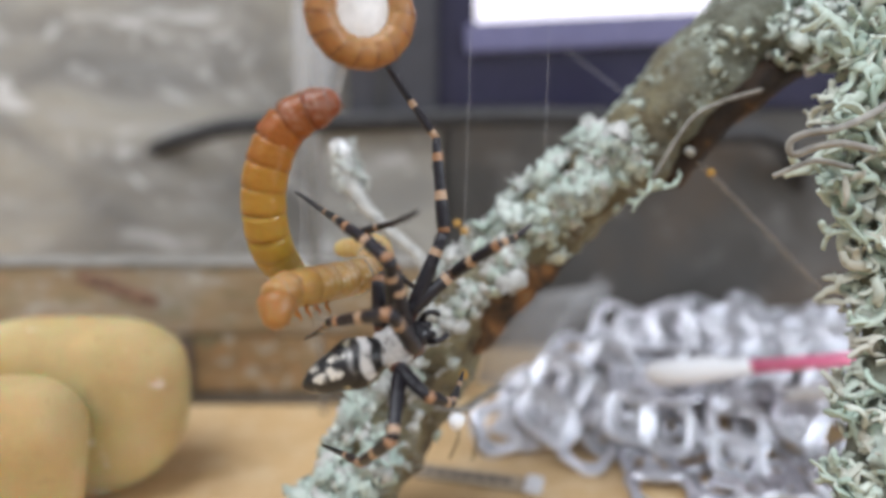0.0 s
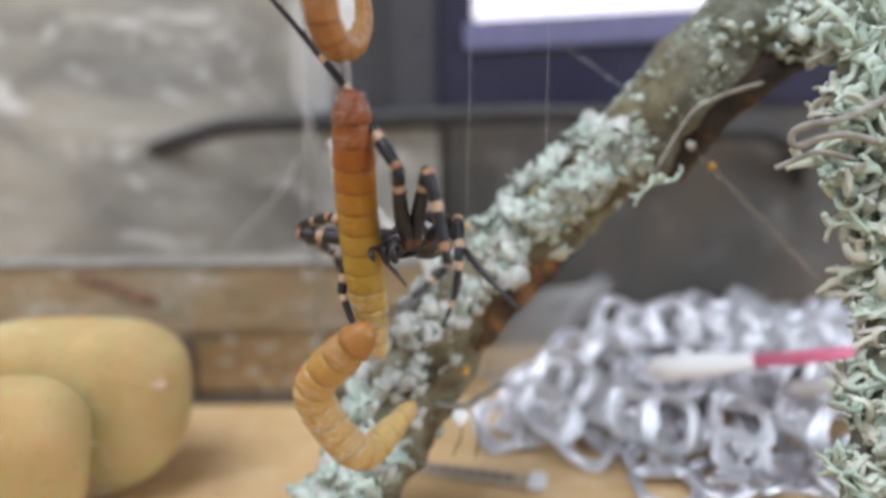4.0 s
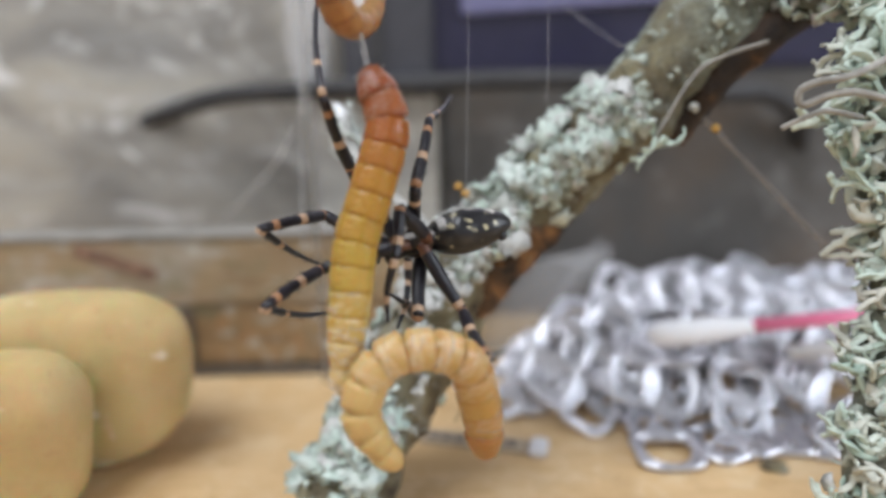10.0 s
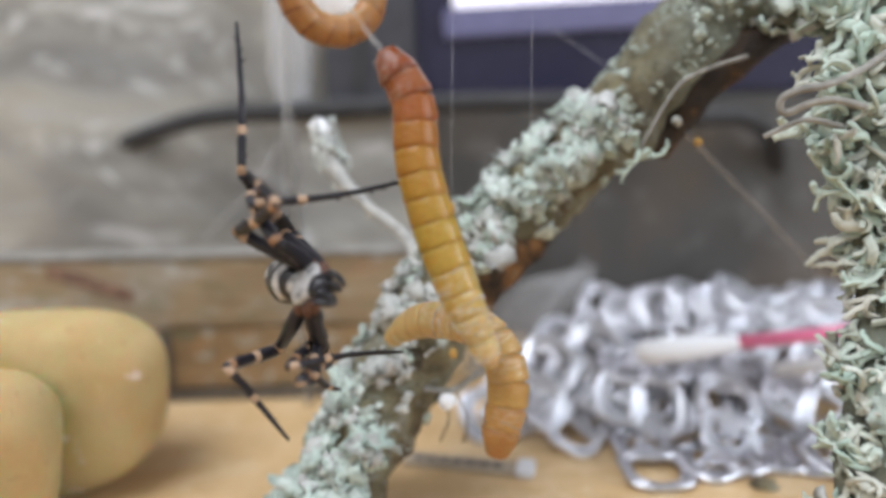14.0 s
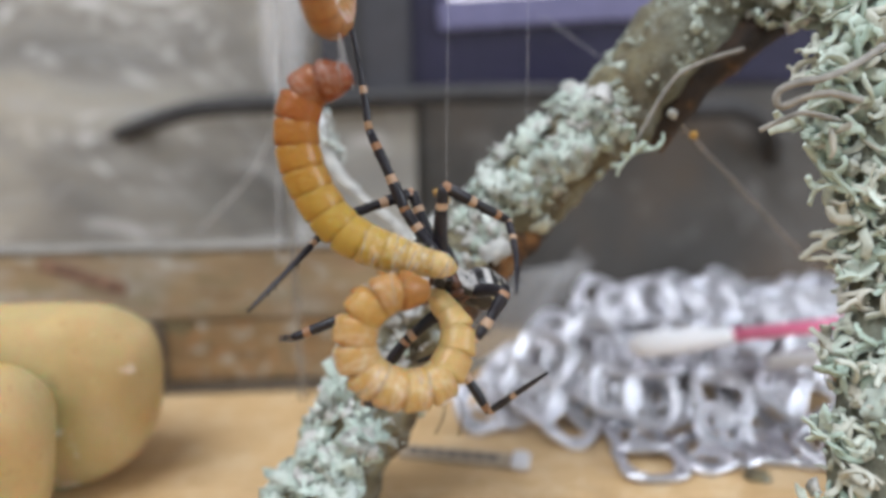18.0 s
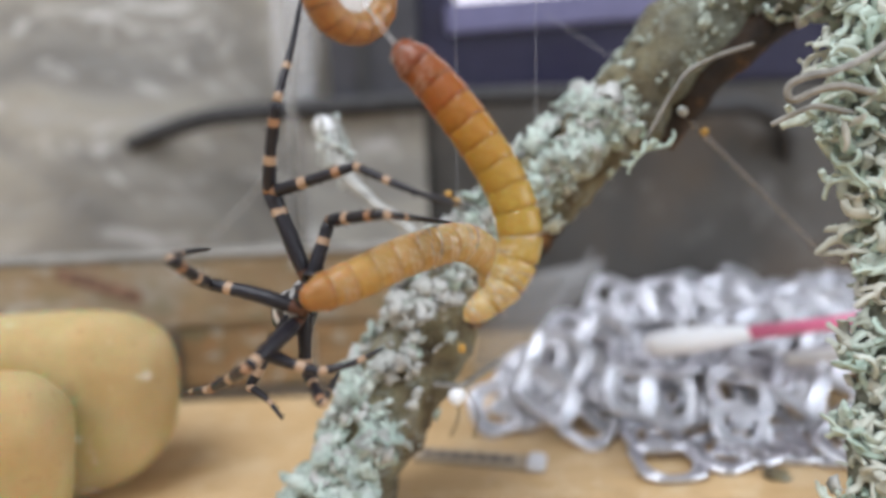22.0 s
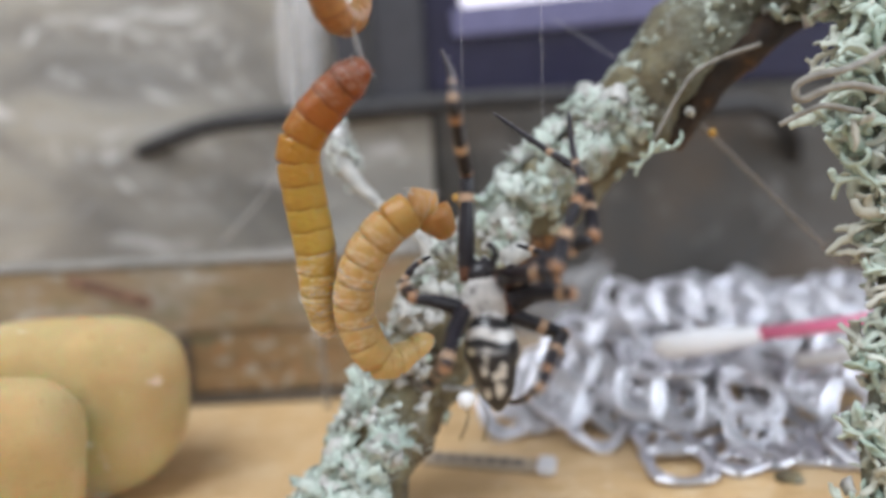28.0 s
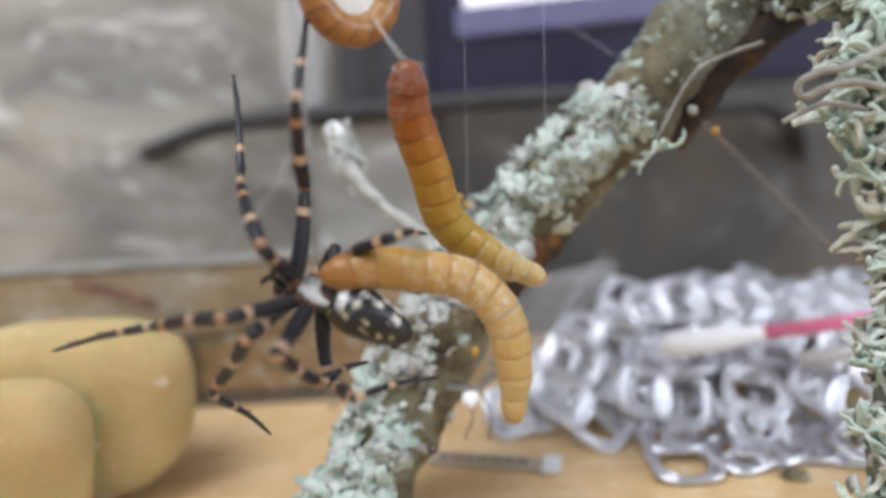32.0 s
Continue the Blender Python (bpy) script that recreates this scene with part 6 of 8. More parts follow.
    bend(hang, 23.6, (-2.9, 95.8, 92.2), (7.0, 102.4, 78.9), (5.1, 106.8, 51.4))
    bend(tied, 23.6, (3.9, 92.1, 59.8), (-6.9, 104.5, 54.6), (-23.7, 126.1, 54.5))
    bend(hang, 24, (-5.3, 96.4, 94.9), (-8.8, 96.7, 92.1), (-9.9, 96.4, 86.5), (-8.5, 96.0, 79.9), (-6.1, 95.6, 74.0), (-1.7, 95.2, 68.0), (4.9, 95.0, 63.4), (11.3, 95.2, 60.9))
    bend(tied, 24, (8.3, 95.0, 65.0), (5.3, 87.7, 69.4), (-0.3, 81.6, 69.0), (-3.9, 77.3, 67.0), (-3.4, 78.7, 63.9), (2.9, 90.6, 62.6), (6.3, 96.3, 63.2))
    bend(hang, 24.3, (-8.4, 95.6, 89.4), (-0.7, 94.8, 77.7), (2.1, 93.7, 64.2), (-3.9, 92.2, 47.3))
    bend(tied, 24.3, (-22.2, 87.6, 60.0), (-12.2, 93.6, 52.6), (-4.0, 101.7, 45.7), (1.7, 119.4, 46.7))
    bend(hang, 24.6, (-12.5, 96.2, 91.2), (-13.0, 105.3, 73.9), (-15.5, 113.0, 48.8))
    bend(tied, 24.6, (-11.3, 84.3, 59.0), (-14.4, 109.1, 66.4), (-9.5, 126.9, 58.6))
    bend(hang, 25, (-13.5, 96.9, 93.3), (-20.7, 99.2, 90.7), (-24.6, 100.9, 84.3), (-26.0, 102.0, 75.7), (-25.3, 103.2, 67.5), (-20.6, 104.7, 61.4), (-16.2, 107.4, 61.6))
    bend(tied, 25, (-7.5, 100.1, 56.2), (-5.6, 105.2, 61.6), (-9.8, 113.9, 64.2), (-17.0, 124.7, 67.3), (-25.7, 137.1, 67.5))
    bend(hang, 25.3, (-10.1, 96.3, 91.0), (-17.3, 93.6, 75.2), (-8.1, 91.0, 61.8), (1.8, 89.4, 53.8))
    bend(tied, 25.3, (8.9, 85.1, 47.7), (-3.8, 100.8, 51.8), (-17.3, 121.6, 56.1))
    bend(hang, 25.5, (-6.2, 95.9, 89.6), (-10.8, 100.4, 74.5), (-4.5, 105.3, 62.6), (9.2, 111.6, 59.8))
    bend(tied, 25.5, (6.4, 87.7, 45.0), (-2.7, 97.7, 60.3), (-23.1, 112.9, 58.0))
    bend(hang, 27.5, (-5.8, 95.7, 90.8), (-1.5, 106.3, 69.9), (1.9, 117.2, 50.9))
    bend(tied, 27.5, (-3.1, 89.7, 56.2), (6.3, 95.1, 54.6), (5.7, 106.2, 61.9), (-10.4, 120.3, 62.4))
    bend(hang, 27.7, (-18.1, 95.9, 91.5), (-13.3, 105.0, 81.6), (-9.0, 113.6, 69.3), (1.1, 123.0, 61.1))
    bend(tied, 27.7, (-18.8, 87.0, 63.2), (-8.2, 94.6, 62.7), (-1.1, 107.9, 65.6), (4.9, 123.9, 61.0))
    bend(hang, 28, (-11.0, 95.8, 91.8), (-16.4, 97.1, 87.4), (-21.3, 98.1, 81.1), (-21.3, 98.8, 73.4), (-20.4, 99.3, 64.4), (-20.7, 99.9, 56.1), (-19.9, 101.1, 51.0))
    bend(tied, 28, (0.1, 97.5, 67.2), (-3.2, 97.4, 70.9), (-8.4, 96.2, 68.7), (-13.1, 96.4, 62.8), (-14.8, 98.2, 54.4), (-11.0, 100.0, 46.0), (-3.5, 105.4, 47.7))
    bend(hang, 28.3, (-14.2, 95.4, 89.5), (-23.3, 92.5, 72.1), (-17.4, 90.2, 58.9), (-8.0, 88.6, 50.4))
    bend(tied, 28.3, (-10.4, 91.4, 66.7), (-12.4, 101.3, 50.0), (-10.8, 118.7, 30.4))
    bend(hang, 28.6, (-7.1, 95.2, 89.1), (-8.2, 98.1, 74.3), (2.2, 101.4, 62.7), (16.0, 107.0, 64.8))
    bend(tied, 28.6, (12.4, 88.0, 66.1), (-0.1, 101.2, 62.4), (-21.3, 118.1, 56.0))
    bend(hang, 29, (-7.7, 95.8, 93.4), (-7.8, 96.3, 85.9), (-5.0, 96.7, 77.5), (-0.3, 97.1, 69.6), (4.5, 105.0, 69.4), (3.8, 113.9, 75.6))
    bend(tied, 29, (-12.8, 92.4, 61.6), (-8.9, 99.1, 65.4), (-4.8, 105.9, 69.8), (-6.2, 112.9, 75.1), (-13.2, 118.1, 81.3), (-20.6, 120.7, 83.9))
    bend(hang, 29.3, (-8.1, 95.4, 92.0), (-9.3, 95.7, 73.9), (-0.6, 97.2, 62.8), (8.1, 98.8, 52.7))
    bend(tied, 29.3, (6.1, 86.2, 56.1), (-2.6, 102.0, 56.3), (-20.6, 123.0, 56.7))
    bend(hang, 29.6, (-13.4, 95.1, 90.5), (-20.1, 105.4, 70.1), (-15.0, 116.0, 51.7))
    bend(tied, 29.6, (-10.8, 88.1, 48.6), (-0.7, 93.2, 51.5), (-2.5, 105.1, 57.7), (-16.8, 119.7, 61.9))
    bend(hang, 30, (-9.6, 97.0, 92.0), (-9.4, 96.0, 85.3), (-10.5, 95.0, 78.0), (-12.5, 93.0, 70.9), (-14.9, 92.0, 63.6), (-16.4, 91.0, 57.2), (-16.6, 91.0, 51.0))
    bend(tied, 30, (-7.3, 90.0, 51.7), (-8.1, 91.0, 55.9), (-9.0, 93.0, 61.4), (-10.2, 97.0, 66.8), (-11.5, 104.0, 70.5), (-13.0, 113.0, 72.7), (-14.3, 121.0, 74.3))
    bend(hang, 30.3, (-6.3, 95.5, 91.8), (4.5, 93.4, 79.8), (7.0, 90.6, 63.5), (-1.9, 88.8, 52.6))
    bend(tied, 30.3, (-16.0, 86.4, 55.9), (-5.4, 90.5, 50.6), (3.9, 97.9, 58.7), (-8.5, 107.9, 69.0))
    bend(hang, 30.6, (-9.0, 95.8, 93.3), (1.4, 92.9, 76.7), (6.0, 90.7, 63.6), (-3.2, 89.2, 54.5))
    bend(tied, 30.6, (-14.0, 86.4, 55.9), (-4.7, 91.1, 54.0), (4.6, 99.5, 62.1), (-7.9, 111.5, 72.6))
    bend(hang, 31, (-8.3, 95.5, 92.4), (-5.0, 94.4, 85.9), (-0.9, 93.0, 77.6), (1.9, 91.6, 69.4), (2.7, 90.2, 61.4), (1.9, 89.0, 54.2), (-1.8, 88.2, 49.6))
    bend(tied, 31, (-18.0, 90.5, 62.4), (-12.7, 89.8, 56.5), (-6.4, 89.3, 52.0), (0.9, 89.5, 51.1), (9.2, 89.9, 51.8), (14.5, 90.8, 55.5), (17.4, 92.3, 62.7))
    bend(hang, 31.2, (-14.3, 95.4, 91.6), (-8.9, 91.7, 70.2), (-6.5, 89.0, 53.9), (-9.1, 87.7, 46.5))
    bend(tied, 31.2, (-15.2, 86.8, 64.8), (-7.5, 93.9, 41.4), (6.3, 94.4, 26.9))
    bend(hang, 31.4, (-12.0, 95.0, 90.0), (-8.6, 91.7, 70.1), (-14.3, 87.4, 44.5))
    bend(tied, 31.4, (-9.5, 93.8, 52.6), (-9.4, 105.8, 36.6), (-6.9, 116.5, 12.9))
    bend(hang, 31.6, (-14.6, 95.0, 90.2), (-9.1, 91.7, 70.4), (-13.4, 89.0, 54.4), (-17.6, 87.7, 46.0))
    bend(tied, 31.6, (-15.9, 94.8, 52.7), (-16.7, 106.8, 36.5), (-17.3, 117.5, 12.6))
    bend(hang, 31.8, (-10.6, 95.0, 89.9), (-3.4, 92.2, 73.3), (-1.0, 89.4, 56.9), (-5.8, 87.6, 46.2))
    bend(tied, 31.8, (-18.1, 87.5, 63.3), (-13.2, 92.9, 53.1), (-7.3, 98.6, 39.4), (-1.5, 114.9, 40.1))
    bend(hang, 32, (-4.7, 95.3, 91.5), (-4.9, 97.9, 85.3), (-2.5, 100.0, 76.7), (-0.2, 102.3, 68.3), (6.1, 104.8, 62.0), (15.8, 107.5, 56.5))
    bend(tied, 32, (-17.9, 90.4, 62.6), (-11.5, 92.0, 63.1), (-4.1, 93.3, 62.0), (2.6, 94.4, 59.7), (7.5, 94.9, 53.9), (9.0, 95.0, 45.6), (8.7, 95.1, 37.1))
    stance(0, (-6.5, 91.1, 56.5), (0.91, 0.07, 0.42), (-0.11, -0.91, 0.40), (-12.1, 13.2, 2.4, -25.2, 18.2, 6.0, -46.2, 14.8, 11.7), (-1.8, 2.1, 14.2, -6.4, -8.0, 4.8, -10.2, -17.2, -14.8), (-8.9, 4.8, 12.7, -20.1, -0.6, 5.3, -34.5, -7.8, -9.7), (-7.9, 4.6, 9.7, -18.7, 1.4, 0.5, -11.3, 11.1, 18.8), (-6.1, 11.7, 0.7, -5.0, 19.8, 10.1, -8.7, 26.3, -2.9), (12.7, -5.3, 6.4, 13.6, -13.1, -3.3, 8.0, -21.0, -14.7), (-9.2, 1.1, 4.1, -11.2, 3.1, -3.9, -7.0, 6.3, -12.4), (9.2, 1.1, 4.1, 11.2, 3.1, -3.9, 7.0, 6.3, -12.4))
    stance(0.2, (-1.3, 97.1, 60.2), (-0.23, -0.51, 0.83), (0.34, -0.84, -0.43), (3.4, 13.1, -8.9, 4.7, 24.2, -18.2, 1.8, 40.5, -32.7))
    stance(0.5, (-15.2, 91.2, 62.1), (0.85, 0.09, 0.52), (-0.13, -0.92, 0.37), (-10.9, 12.4, 6.3, -24.4, 17.3, 4.0, -30.3, 20.0, 25.0))
    stance(0.7, (-21.1, 90.8, 56.9), (0.68, -0.67, 0.29), (-0.73, -0.59, 0.35), (-15.7, 1.7, 6.3, -29.5, 3.8, 10.2, -40.4, 21.6, 17.1))
    stance(1, (-6.5, 90.2, 56.2), (0.84, 0.09, 0.53), (-0.13, -0.92, 0.37), (-11.9, 5.1, 10.8, -21.9, 7.0, 0.5, -15.0, 13.5, 20.4), (-2.2, 11.1, 10.9, -3.7, 20.0, -0.4, 0.5, 19.6, 21.2), (-3.7, -4.2, 13.8, -12.9, -13.0, 6.8, -22.6, -21.0, -11.2), (12.3, 7.8, 8.7, 16.9, 6.9, -5.1, 15.3, 17.8, 13.9), (-12.7, -5.3, 6.4, -13.6, -13.1, -3.3, -8.0, -21.0, -14.7), (12.7, -5.3, 6.4, 13.6, -13.1, -3.3, 8.0, -21.0, -14.7), (-9.2, 1.1, 4.1, -11.2, 3.1, -3.9, -7.0, 6.3, -12.4), (9.2, 1.1, 4.1, 11.2, 3.1, -3.9, 7.0, 6.3, -12.4))
    stance(1.2, (-23.7, 84.0, 55.9), (0.88, 0.08, 0.47), (-0.12, -0.91, 0.39), (-16.2, 6.2, 3.4, -28.3, 13.5, 6.6, -26.2, 25.0, 25.2))
    stance(1.5, (-8.1, 93.7, 62.0), (0.61, -0.64, 0.46), (-0.76, -0.63, 0.14), (-13.1, 12.2, 2.1, -27.6, 10.9, 1.2, -49.0, 6.6, 3.7))
    stance(1.7, (-8.3, 96.9, 56.9), (-0.40, -0.63, 0.67), (0.68, -0.69, -0.24), (9.5, 10.2, -5.2, 18.5, 19.1, -12.2, 28.3, 33.7, -25.5))
    stance(2, (-0.7, 105.4, 65.5), (-0.58, -0.60, 0.55), (-0.36, 0.80, 0.48), (-6.7, 14.2, -8.0, -10.8, 11.0, 5.5, -16.8, 11.7, 26.7), (-2.8, 14.2, -7.8, -6.2, 16.4, 6.1, -3.6, 8.1, 24.0), (-12.5, -8.5, -6.6, -14.8, -8.1, -20.9, -4.5, -27.4, -18.9), (13.4, 9.6, 5.3, 15.5, 16.2, -7.5, 28.4, 1.8, 3.1), (8.5, 5.4, 2.7, 6.2, 10.9, -8.3, 17.1, 1.1, -5.1), (-6.6, -6.0, -8.0, -0.8, -16.7, -5.2, -1.0, -6.4, -16.1), (-9.2, 1.1, 4.1, -11.2, 3.1, -3.9, -7.0, 6.3, -12.4), (9.2, 1.1, 4.1, 11.2, 3.1, -3.9, 7.0, 6.3, -12.4))
    stance(2.2, (-17.1, 91.7, 59.2), (0.38, -0.79, 0.48), (-0.90, -0.43, 0.01), (-16.6, 5.5, 2.5, -24.4, 17.7, 3.4, -44.5, 15.1, -5.2))
    stance(2.5, (-16.9, 91.0, 60.4), (0.22, 0.17, 0.96), (-0.06, -0.98, 0.18), (-10.7, 14.6, 0.3, -15.3, 28.3, 0.6, -9.3, 41.0, 17.5))
    stance(2.7, (-14.9, 89.4, 56.5), (0.33, -0.81, 0.48), (-0.92, -0.38, -0.01), (-14.9, 8.4, -5.2, -28.6, 13.2, -6.4, -29.2, 33.7, 1.7))
    stance(3, (-18.4, 90.4, 65.0), (0.66, -0.74, 0.08), (-0.69, -0.57, 0.44), (-8.9, -5.5, 10.7, -21.7, -7.8, 17.0, -31.6, 10.9, 23.2), (-0.6, -7.0, 11.2, -10.6, 3.3, 13.2, -19.3, 3.6, -7.0), (-8.0, 11.7, 8.5, -7.4, 4.3, -4.0, -1.3, 24.5, 2.2), (8.4, 9.6, 10.4, 12.5, -4.0, 7.2, 13.6, -22.8, -4.2), (7.3, 6.6, 4.0, 14.3, -0.8, -3.1, 9.1, -6.5, -16.0), (9.5, 8.6, 5.3, 18.5, 0.4, 2.6, 16.1, -14.1, 5.9), (-9.2, 1.1, 4.1, -11.2, 3.1, -3.9, -7.0, 6.3, -12.4), (9.2, 1.1, 4.1, 11.2, 3.1, -3.9, 7.0, 6.3, -12.4))
    stance(3.2, (-13.8, 94.4, 60.9), (0.35, -0.91, 0.24), (-0.81, -0.16, 0.57), (-14.6, 8.1, 5.7, -26.1, 3.4, 13.3, -28.8, 20.1, 27.4))
    stance(3.5, (-5.4, 103.1, 69.8), (-0.76, -0.62, 0.21), (0.18, 0.11, 0.98), (-7.2, 9.6, 11.7, 2.8, 10.9, 22.1, 17.6, 18.3, 36.7))
    stance(5.5, (-10.3, 97.2, 66.6), (0.57, -0.80, 0.18), (-0.75, -0.42, 0.51), (-11.0, 11.9, 7.1, -23.1, 4.6, 10.3, -39.1, -7.7, 19.0))
    stance(5.8, (-21.3, 92.7, 63.6), (0.56, -0.80, 0.23), (-0.78, -0.41, 0.47), (-10.8, 7.0, 11.0, -23.5, 0.9, 14.4, -44.3, -6.3, 15.6))
    stance(6, (-14.8, 89.0, 65.1), (0.60, -0.79, 0.06), (-0.65, -0.45, 0.61), (-5.7, -1.6, 13.8, -15.8, -8.2, 21.8, -36.4, -14.0, 27.1), (10.7, -2.3, -11.8, 3.3, -2.6, -24.3, 0.8, 17.2, -15.1), (-13.5, -7.5, 5.8, -11.8, 6.4, 9.6, -24.1, -2.8, -6.2), (9.3, -8.8, -9.7, 17.6, -19.3, -15.3, 16.2, 1.9, -21.2), (-9.9, -8.6, 7.0, -7.7, -0.8, 16.6, -18.5, -5.8, 7.4), (7.4, -10.7, -7.2, 14.8, -1.4, -3.3, 17.7, -8.1, -16.4), (-10.5, -4.7, -2.2, -14.2, 2.6, 0.2, -15.8, 5.4, -9.2), (8.4, 1.0, -5.9, 8.9, 3.7, -14.0, 4.9, 1.4, -22.9))
    stance(6.2, (-14.6, 90.6, 66.4), (0.75, -0.66, 0.03), (-0.56, -0.61, 0.56), (-9.9, 10.0, 9.9, -21.2, 1.0, 11.0, -36.2, -14.5, 15.7))
    stance(6.5, (-13.6, 99.3, 65.8), (-0.54, -0.84, 0.08), (0.06, 0.06, 1.00), (-7.8, 5.0, 13.3, -1.0, -0.4, 24.9, 12.6, -5.4, 41.4))
    stance(6.7, (-9.0, 102.7, 64.6), (-0.70, -0.68, 0.22), (0.16, 0.14, 0.98), (-6.4, 6.0, 13.6, 1.7, 5.1, 25.6, 15.6, 8.3, 42.4))
    stance(7, (-9.2, 100.6, 66.9), (-0.99, 0.02, 0.13), (0.13, 0.38, 0.92), (-4.8, 9.7, 12.4, -18.1, 10.6, 18.2, -9.4, 15.6, 37.8), (-10.0, 10.5, 2.1, -1.6, 20.8, 8.1, 15.5, 28.5, 3.9), (-10.1, 9.4, -10.0, 0.2, 19.5, -9.5, -19.4, 14.4, -18.1), (4.9, 10.1, -11.8, -2.5, 9.7, -24.3, 18.5, 14.5, -28.4), (-13.8, -1.7, 6.1, -9.2, -5.8, 17.0, -7.6, -18.5, 9.2), (-5.0, -10.0, -5.6, 4.5, -14.4, 1.2, 7.4, -16.2, -13.3), (-3.8, -1.7, -9.1, 2.4, -3.5, -14.6, -2.2, 1.0, -22.3), (9.2, 1.1, 4.1, 11.2, 3.1, -3.9, 7.0, 6.3, -12.4))
    stance(7.3, (-16.9, 98.9, 65.0), (-0.53, -0.84, 0.12), (0.08, 0.09, 0.99), (-7.6, 3.5, 13.6, -1.7, -1.6, 25.9, -8.7, 16.0, 37.1))
    stance(7.6, (-20.0, 95.9, 60.1), (-0.47, -0.88, 0.06), (0.05, 0.05, 1.00), (2.8, 2.6, 13.8, 4.2, 1.0, 28.2, -9.2, 9.4, 43.4))
    stance(8, (-17.9, 100.0, 61.0), (-0.69, -0.72, -0.04), (-0.12, 0.06, 0.99), (1.9, 3.7, 14.1, 4.1, 3.3, 28.4, -12.3, 7.8, 42.2), (10.3, 8.3, 10.7, 1.0, 19.4, 11.7, 7.0, 0.5, 2.2), (7.8, 11.6, -1.4, -3.0, 20.7, -4.6, 14.7, 10.9, -13.3), (7.6, 8.2, -12.4, 3.4, 6.5, -26.1, -17.9, 8.6, -21.0), (-8.8, 9.6, -4.9, 2.2, 13.2, -9.4, 2.1, -1.5, -12.1), (-2.7, -7.2, 9.7, -10.9, -14.8, 15.4, -22.0, -20.8, 7.3), (-4.2, -5.8, 7.7, -11.8, -9.5, 8.6, -12.7, -16.7, 1.7), (9.2, 1.1, 4.1, 11.2, 3.1, -3.9, 7.0, 6.3, -12.4))
    stance(8.3, (-1.6, 106.4, 68.7), (-0.57, -0.81, 0.12), (0.08, 0.09, 0.99), (-5.6, 10.6, 11.7, 4.0, 8.1, 22.2, 19.6, 10.0, 37.6))
    stance(8.6, (-10.9, 103.7, 66.6), (-0.71, -0.69, 0.15), (0.12, 0.10, 0.99), (-8.0, 6.5, 12.8, 0.8, 4.5, 24.1, 15.8, 5.7, 40.2))
    stance(9, (-19.7, 95.9, 63.1), (0.63, -0.77, 0.12), (-0.63, -0.41, 0.66), (-0.9, 9.0, 13.0, -8.8, -1.4, 19.2, -29.5, -3.2, 26.4), (15.7, -1.0, 5.4, 18.2, -6.0, -8.0, 0.6, 4.3, -16.3), (7.5, -4.1, 9.7, -0.5, -15.9, 12.1, -16.2, -4.6, 1.6), (13.5, -4.8, -8.9, 21.3, -15.8, -14.3, 21.5, 5.3, -8.1), (-12.7, -5.3, 6.4, -13.6, -13.1, -3.3, -8.0, -21.0, -14.7), (7.3, -2.8, -12.2, 10.9, 8.5, -16.2, 6.7, 14.8, -29.2), (-7.3, 5.2, -0.4, -8.8, 10.7, 5.9, -15.2, 3.4, 3.6), (9.2, 1.1, 4.1, 11.2, 3.1, -3.9, 7.0, 6.3, -12.4))
    stance(9.5, (-10.7, 103.9, 64.4), (-0.61, -0.74, 0.27), (0.18, 0.21, 0.96), (-6.0, 7.0, 13.4, 2.3, 5.1, 25.2, 12.5, 13.1, 42.9))
    stance(10, (-4.9, 103.1, 63.2), (-0.98, -0.04, -0.18), (-0.18, 0.40, 0.90), (-5.0, 7.8, 13.3, -17.5, 8.4, 20.6, -10.5, 7.4, 41.4), (0.4, 14.3, 8.3, -11.2, 22.3, 4.8, 10.2, 18.1, 2.0), (-2.4, 15.8, -1.4, -13.6, 22.7, -7.5, 7.9, 18.0, -7.2), (-10.5, -2.0, 6.5, -4.9, -6.4, 19.2, 8.6, -10.6, 27.7), (-0.1, -5.2, -12.3, -9.3, -7.1, -20.4, 5.6, -8.3, -21.2), (-2.4, 1.9, -12.1, 9.4, 4.2, -8.4, -5.6, 5.3, -8.1), (-9.2, 1.1, 4.1, -11.2, 3.1, -3.9, -7.0, 6.3, -12.4), (9.2, 1.1, 4.1, 11.2, 3.1, -3.9, 7.0, 6.3, -12.4))
    stance(10.5, (-14.7, 98.5, 62.6), (-0.50, -0.84, 0.20), (0.10, 0.17, 0.98), (-3.1, 0.9, 14.6, -6.4, 9.8, 25.6, 7.1, 4.8, 42.2))
    stance(11, (-15.6, 94.1, 59.0), (-0.58, -0.81, 0.06), (0.07, 0.03, 1.00), (5.0, 3.7, 12.8, 9.7, 3.6, 26.5, -4.3, 12.5, 40.9), (13.7, 7.8, 7.5, -0.7, 9.7, 7.2, -6.6, -10.4, 0.5), (9.0, 9.3, -4.5, -0.2, 17.7, -12.1, -0.2, -3.2, -19.1), (6.1, 6.3, -13.8, -6.8, 8.5, -20.0, -0.6, -11.6, -26.5), (-0.3, -2.4, 12.4, -4.9, 7.9, 17.9, 6.6, -1.3, 15.0), (-4.3, 5.8, -9.2, 0.5, -3.8, -15.6, -11.2, 4.4, -11.1), (-9.2, 1.1, 4.1, -11.2, 3.1, -3.9, -7.0, 6.3, -12.4), (9.2, 1.1, 4.1, 11.2, 3.1, -3.9, 7.0, 6.3, -12.4))
    stance(11.5, (-15.3, 94.8, 60.9), (-0.54, -0.78, 0.31), (0.17, 0.26, 0.95), (3.4, 6.5, 12.9, -1.5, 14.7, 23.8, 5.6, 6.7, 43.0))
